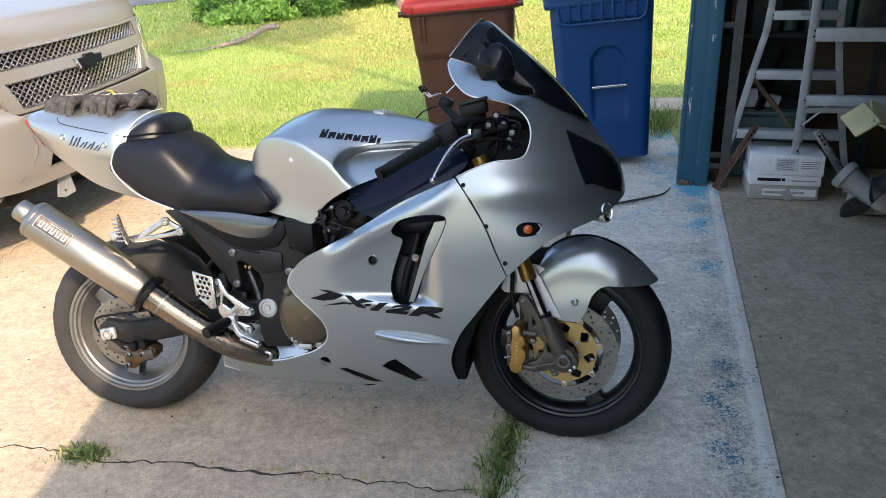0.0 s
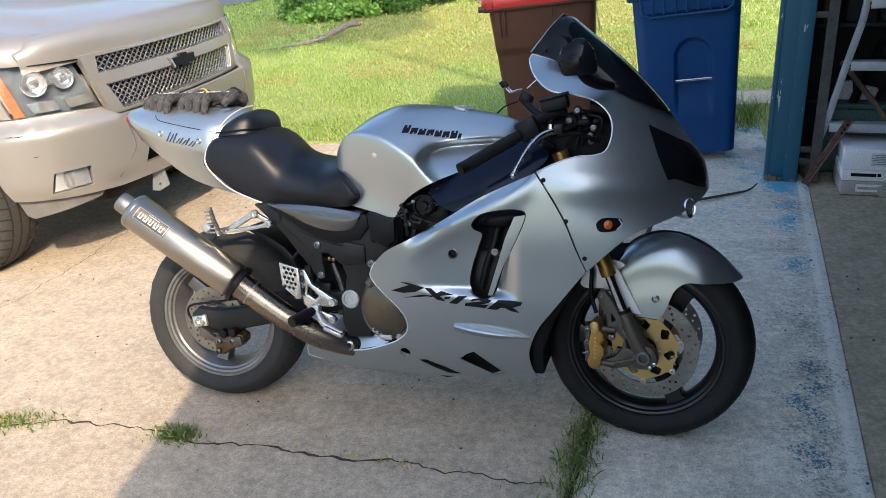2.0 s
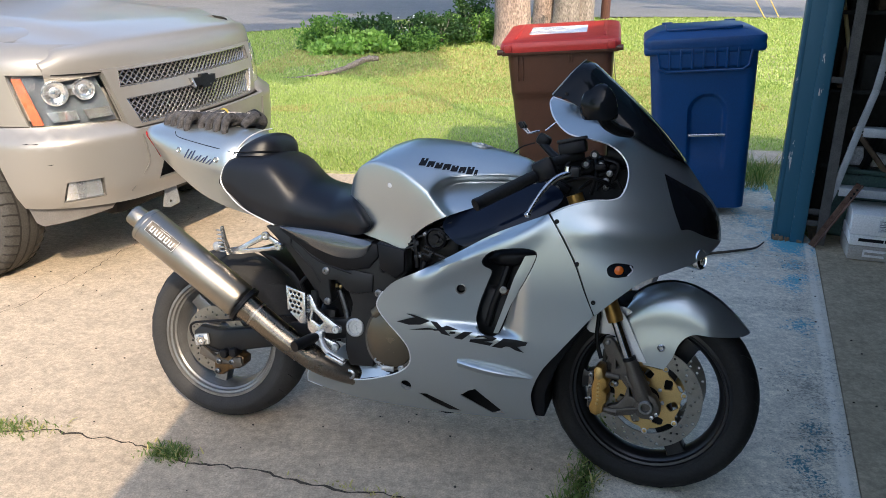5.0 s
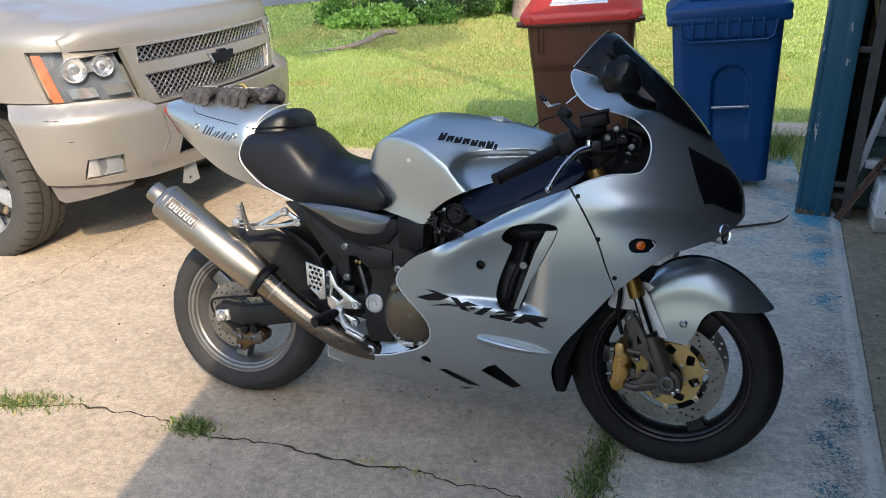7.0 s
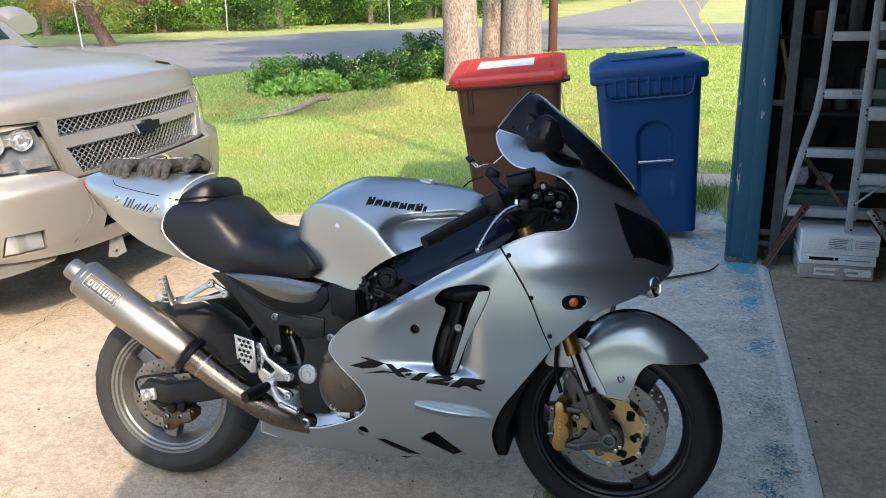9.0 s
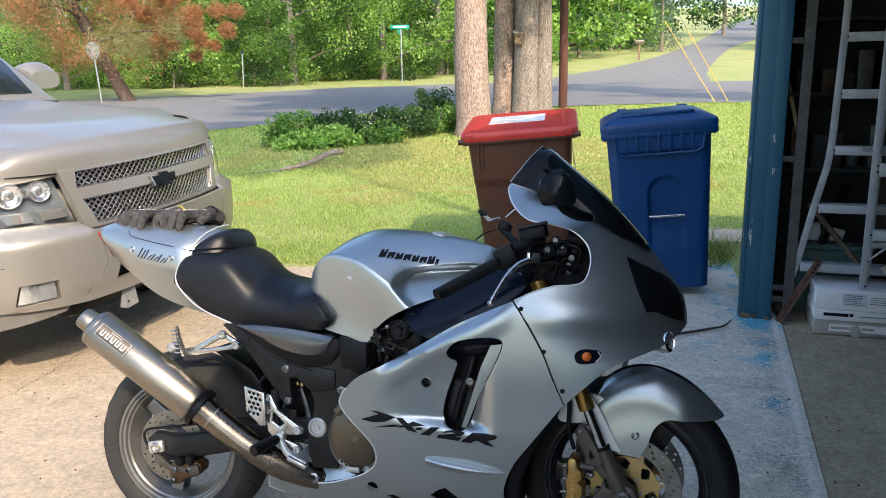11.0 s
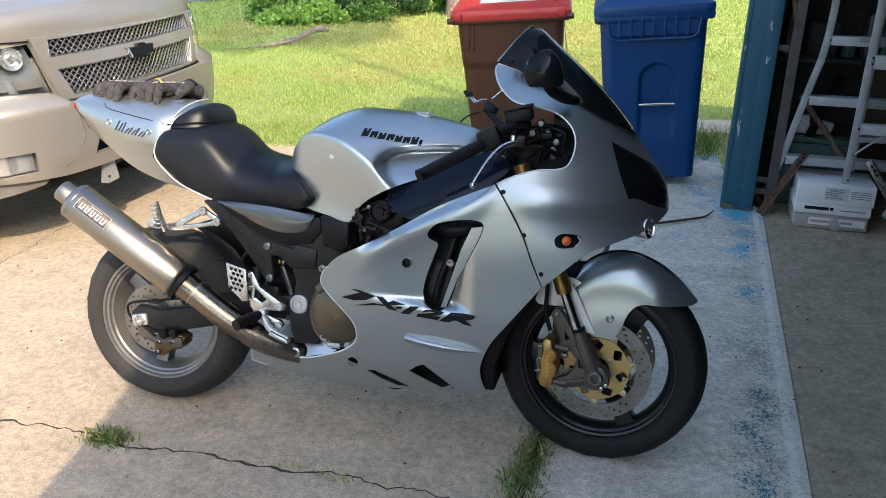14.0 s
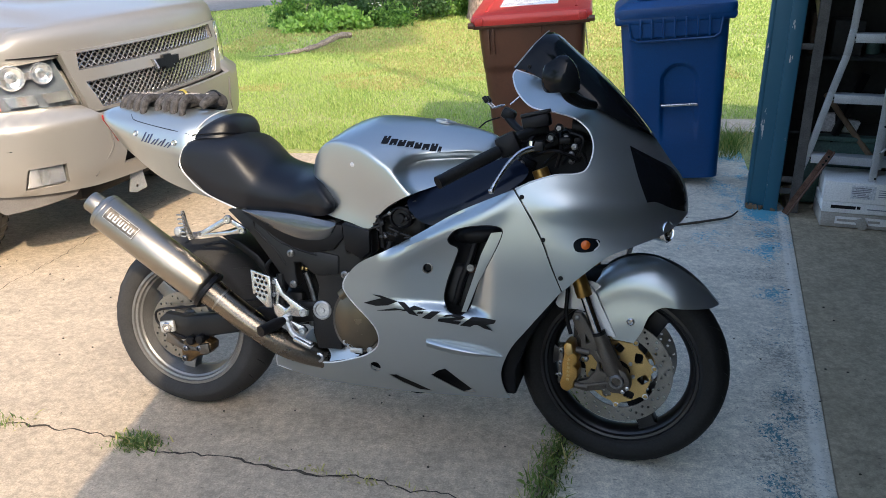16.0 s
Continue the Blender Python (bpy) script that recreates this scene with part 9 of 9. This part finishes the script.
tree(-14, -18, 13, 6.0, 3.5, 0.3, BARK_GREY, [LEAF, LEAF_DARK], 5000, 0.30, 53, "unseen leafy tree added behind the camera, left", limbs=8, clumps=50)
rnd = random.Random(77)
row = [(-27, 44, 12), (-23.5, 41.5, 10), (-20.5, 45, 13), (-17.5, 42.5, 9), (-13.5, 46, 12), (-11.4, 43.2, 8), (-8.8, 46.5, 11), (-6.6, 44.8, 9), (-3.6, 47.5, 12), (-1.2, 50, 11), (1.2, 54, 12), (3.4, 58, 10), (6.0, 62, 12), (9.4, 70, 11), (12.2, 76, 12), (-16, 52, 15), (-9, 55, 16), (-2, 60, 16), (27, 60, 12), (32, 75, 14), (26, 96, 15), (46, 130, 18), (38, 110, 16), (-30, 50, 14), (-24, 52, 15), (-19, 50, 13), (-13, 51, 14), (-6, 53, 14), (-4.5, 56, 15), (0, 66, 16), (5, 72, 15), (8, 80, 16), (15, 86, 16), (-22, 60, 18), (-12, 64, 18)]
for k, (x, y, h) in enumerate(row):
    mats = [[LEAF, LEAF_LIGHT], [LEAF_LIGHT, LEAF], [LEAF, LEAF_DARK]][k % 3]
    tree(x, y, h, 3.2 + 0.14 * h, 0.45 if k % 4 else 1.6, 0.14 + 0.05 * (k % 3), BARK_GREY, mats, 20000 if y < 49 else 6000, 0.130 if y < 49 else 0.36, 100 + k, "leafy broad tree across the street", limbs=9, clumps=70)

# added out of view: its high crown only throws shade on the lawn
tree(7.0, -2.6, 17.0, 2.3, 16.5, 0.09, BARK_GREY, [LEAF_DARK, LEAF], 34000, 0.25, 54, "unseen slender tree added to cast shade on the lawn", lean=(-4.2, -1.08), limbs=6, clumps=90)
# hidden by the garage, added for the shade streaks on the right of the street
tree(9.6, 19.4, 12.5, 2.8, 6.0, 0.22, BARK_GREY, [LEAF, LEAF_DARK], 7000, 0.26, 55, "unseen leafy tree added to cast shade on the street", limbs=8, clumps=40)
rnd = random.Random(78)
for k in range(22):
    x = -31 + 1.45 * k + rnd.uniform(-0.5, 0.5)
    y = 41.0 + max(0.0, x + 12) * 0.42 + rnd.uniform(0.0, 2.5)
    r, h = rnd.uniform(1.0, 1.7), rnd.uniform(1.2, 2.6)
    th = thing("undergrowth_bush", Matrix.Translation((x, y, terrain(x, y))), "dark leafy bush in the undergrowth across the street", "shrub", "bushes across the street")
    part("stem", tube(B(), [(0, 0, 0), (0.1, 0, h * 0.6)], [0.05, 0.02], 6), BARK_GREY, th)
    leaf_part(th, "foliage", [(rnd.uniform(-r, r), rnd.uniform(-r, r) * 0.6, h * rnd.uniform(0.1, 0.95), rnd.uniform(0.7, 1.3)) for _ in range(24)], 3000, 0.5, 0.11, (LEAF_DARK, LEAF, LEAF_LIGHT)[k % 3], 700 + k)

pine = tree(-14.2, 29.3, 9, 4.2, 1.9, 0.24, DARK_BARK, [NEEDLE_OLIVE, NEEDLE_RUST, NEEDLE_OLIVE, NEEDLE_RUST, LEAF], 90000, 0.20, 61, "half-dead pine with rust-brown needles by the street", lean=(-4.6, 0.5), limbs=14, clumps=110, needle=True)
bough = []
rnd = random.Random(62)
for k in range(34):
    bough.append((2.7 + rnd.uniform(-2.2, 1.7), rnd.uniform(-0.9, 0.9), 2.8 + rnd.uniform(-1.2, 1.7), rnd.uniform(0.35, 0.75)))
leaf_part(pine, "dead_bough", bough, 22000, 0.55, 0.18, NEEDLE_RUST, 63, needle=True)


def spruce(x, y, h, seed):
    rnd = random.Random(seed)
    th = thing("spruce_tree", Matrix.Translation((x, y, terrain(x, y))), "blue-green spruce beside the side street", "tree")
    part("trunk", tube(B(), [(0, 0, 0), (0, 0, h)], [0.16, 0.02], 8), BARK_GREY, th)
    cs = []
    for k in range(130):
        t = rnd.random() ** 1.3
        a, r = rnd.uniform(0, 6.28), (1 - t) * h * 0.26 * rnd.uniform(0.4, 1.0)
        cs.append((r * math.cos(a), r * math.sin(a), 0.4 + (h - 0.4) * t - 0.15 * r, 0.5 + (1 - t)))
    leaf_part(th, "crown", cs, 6000, 0.45, 0.26, NEEDLE_BLUE, seed, flat=0.5, needle=True)


spruce(13.0, 66.0, 6.5, 71)
spruce(10.6, 72.0, 8.0, 72)
for k, (x, y, r, h, mt) in enumerate(((-3.75, 13.9, 0.42, 0.62, LEAF), (-3.1, 14.3, 0.50, 0.66, LEAF_DARK), (-2.45, 14.6, 0.55, 0.62, LEAF_DARK), (-1.85, 15.0, 0.50, 0.70, LEAF_DARK), (-1.3, 15.6, 0.45, 0.60, LEAF), (-2.9, 13.75, 0.30, 0.34, LEAF_LIGHT), (-3.5, 13.5, 0.32, 0.28, LEAF_LIGHT), (-2.2, 14.1, 0.32, 0.36, LEAF), (-1.5, 16.3, 0.4, 0.95, LEAF_DARK))):
    rnd = random.Random(80 + k)
    th = thing("shrub", Matrix.Translation((x, y, terrain(x, y))), "leafy green garden shrub in the lawn bed" if mt is not LEAF_LIGHT else "light green broad-leaved plant in the lawn bed", "shrub", "shrubs in the bed")
    cs = [(rnd.uniform(-r, r), rnd.uniform(-r, r) * 0.7, h * rnd.uniform(0.25, 0.95) * (1 - 0.4 * rnd.random()), rnd.uniform(0.6, 1.2)) for _ in range(22)]
    for j in range(5):
        a = rnd.uniform(0, 6.28)
        part("stem", tube(B(), [(0, 0, 0), (math.cos(a) * r * 0.4, math.sin(a) * r * 0.3, h * 0.7)], [0.012, 0.005], 6), BARK_GREY, th)
    leaf_part(th, "foliage", cs, 3200, 0.21, 0.060 if mt is not LEAF_LIGHT else 0.085, mt, 90 + k)
rnd = random.Random(95)
fl = B()
for k in range(14):
    x, y = rnd.uniform(-2.8, -2.1), rnd.uniform(13.9, 14.5)
    lathe(fl, [(0.001, 0), (0.016, 0.006), (0.018, 0.012), (0.006, 0.018)], Matrix.Translation((x, y, terrain(x, y) + rnd.uniform(0.3, 0.6))), 6)
solo("pale_blossom", fl, WHITE_PAINT, "pale pink-white blossoms among the shrubs", "flowers", kind="stuff")
lg = [(-3.12, 10.75, 0.115), (-2.95, 10.95, 0.14), (-2.80, 11.30, 0.17), (-2.62, 11.75, 0.24), (-2.50, 11.98, 0.23)]
LOG_BARK = surf("flaking_branch_bark", (0.33, 0.265, 0.21), (0.15, 0.115, 0.09), 30, 0.9, 0, 1.0, 70, 0.5)


def rough_log():
    bm = tube(B(), lg, [0.018, 0.03, 0.038, 0.045, 0.042], 14, smooth=12)
    for v in bm.verts:
        v.co += 0.018 * Vector((noise.noise(v.co * 17), noise.noise(v.co * 17 + Vector((5, 2, 1))), noise.noise(v.co * 23)))
    return bm


log = thing("fallen_branch", Matrix(), "fallen pine branch lying on the grass", "branch")
part("wood", rough_log(), LOG_BARK, log, angle=25)
part("twig", tube(B(), [(-3.1, 10.76, 0.12), (-3.35, 10.6, 0.10), (-3.6, 10.62, 0.09)], [0.02, 0.012, 0.006], 6), BARK_GREY, log)
part("broken_end", tube(B(), [(-2.51, 11.965, 0.23), (-2.488, 12.0, 0.229)], 0.036, 12), WOOD, log)

bh = thing("bird_house", Matrix.Translation((0.43, 19.72, 1.98)), "small brown wooden bird house fixed to a pine trunk", "bird house")
part("box", box(B(), (0, 0, 0.14), (0.20, 0.18, 0.28), None, 0.008), WOOD, bh)
part("roof", box(B(), (0, -0.03, 0.30), (0.28, 0.28, 0.03), Matrix.Rotation(radians(14), 4, "X"), 0.004), BARK_GREY, bh)
part("entrance", lathe(B(), [(0.022, -0.002), (0.022, 0.003), (0.001, 0.003)], Matrix.Translation((0, -0.091, 0.18)) @ Matrix.Rotation(radians(90), 4, "X"), 14), BLACK_PLASTIC, bh)

# ---------------------------------------------------------------- street furniture and far houses
pole = thing("utility_pole", Matrix.Translation((1.72, 22.2, terrain(1.72, 22.2))), "dark reddish-brown wooden utility pole", "utility pole")
part("shaft", tube(B(), [(0, 0, -0.2), (0, 0, 9.5)], [0.125, 0.095], 14), POLE_WOOD, pole)
part("cross_arm", box(B(), (0, 0, 8.8), (2.2, 0.1, 0.12), None, 0.01), POLE_WOOD, pole)
for k, (a, b) in enumerate((((5.85, 21.9), (0.5, 22.6)), ((6.33, 22.4), (1.7, 22.6)))):
    g = thing("guy_wire", Matrix(), "utility pole guy wire with a yellow guard", "guy wire")
    z0 = terrain(*a)
    p0, p1 = Vector((*a, z0)), Vector((*b, 8.6))
    if k:
        p1 = Vector((2.2, 25.0, 8.0))
    part("wire", tube(B(), [p0, p1], 0.008, 6), GALV, g)
    part("guard", tube(B(), [p0.lerp(p1, 0.01), p0.lerp(p1, 0.27)], 0.014, 8), YELLOW_GUARD, g)


def sign_post(x, y, h, tilt, name, label, cat):
    th = thing(name, Matrix.Translation((x, y, terrain(x, y))) @ Matrix.Rotation(radians(tilt), 4, "Y"), label, cat)
    part("post", box(B(), (0, 0, h / 2), (0.05, 0.03, h), None, 0.006), SIGN_BACK, th)
    return th


ss = sign_post(-5.05, 40.6, 2.75, 0, "street_name_sign", "green street name blades on a steel post", "street sign")
for z, tn, w in ((2.86, 12, 0.95), (2.62, 80, 0.75)):
    bl2 = part("blade", box(B(), (-0.05, 0, z), (w, 0.012, 0.20), Matrix.Rotation(radians(tn), 4, "Z"), 0.004), SIGN_GREEN, ss)
    part("plain_bar", box(B(), (-0.05, -0.012, z), (w * 0.7, 0.004, 0.08), Matrix.Rotation(radians(tn), 4, "Z")), WHITE_PAINT, bl2)
st = sign_post(-14.62, 28.0, 1.9, -3, "stop_sign", "octagonal road sign seen from its bare metal back", "road sign")
part("plate", lathe(B(), [(0.001, -0.004), (0.32, -0.004), (0.32, 0.004), (0.001, 0.004)], Matrix.Rotation(radians(-14), 4, "Z") @ Matrix.Translation((0, -0.02, 1.90)) @ Matrix.Rotation(radians(90), 4, "X") @ Matrix.Rotation(radians(22.5), 4, "Z"), 8), SIGN_BACK, st, angle=20)
pp = sign_post(-12.9, 39.0, 1.7, 2, "marker_post", "slim roadside marker post with a small blue plate", "marker post")
part("plate", box(B(), (0, -0.02, 1.75), (0.10, 0.01, 0.14), None, 0.002), DECAL_BLUE, pp)
mb = thing("mailbox", Matrix.Translation((9.7, 57.0, terrain(9.7, 57.0))), "brown mailbox on a wooden post by the side street", "mailbox")
part("post", box(B(), (0, 0, 0.55), (0.12, 0.12, 1.1), None, 0.01), WOOD, mb)
part("box", hull(B(), spread(-0.3, 0.3, 8), lambda x: 1.1, lambda x: 1.42, lambda x, t: 0.16 * (1 - max(0, (t - 0.4) / 0.6) ** 2.2) ** 0.5, 10), BRONZE, mb)


def house(x, y, w, d, h, turn, label):
    th = thing("house", Matrix.Translation((x, y, terrain(x, y) - 0.2)) @ Matrix.Rotation(radians(turn), 4, "Z"), label, "house")
    wl = part("wall", box(B(), (0, 0, h / 2), (w, d, h), None, 0.02), HOUSE_SIDING, th)
    part("roof", prism(B(), [(-d / 2 - 0.5, h), (d / 2 + 0.5, h), (0, h + d * 0.32)], -w / 2 - 0.4, w / 2 + 0.4, Matrix.Rotation(radians(90), 4, "Z")), ROOF_GREY, th)
    for k in range(4):
        wx = -w / 2 + w * (k + 0.5) / 4
        wd = part("window", box(B(), (wx, -d / 2 - 0.01, h * 0.55), (1.1, 0.06, 1.2), None, 0.01), WHITE_PAINT, th)
        part("pane", box(B(), (wx, -d / 2 - 0.045, h * 0.55), (0.95, 0.02, 1.05), None, 0.004), SMOKED_GLASS, wd)
    return th


house(-19.5, 62, 14, 8, 3.0, 6, "low pale-sided house behind the trees")
house(4.0, 84, 13, 8, 3.2, -8, "low pale-sided house on the hill")
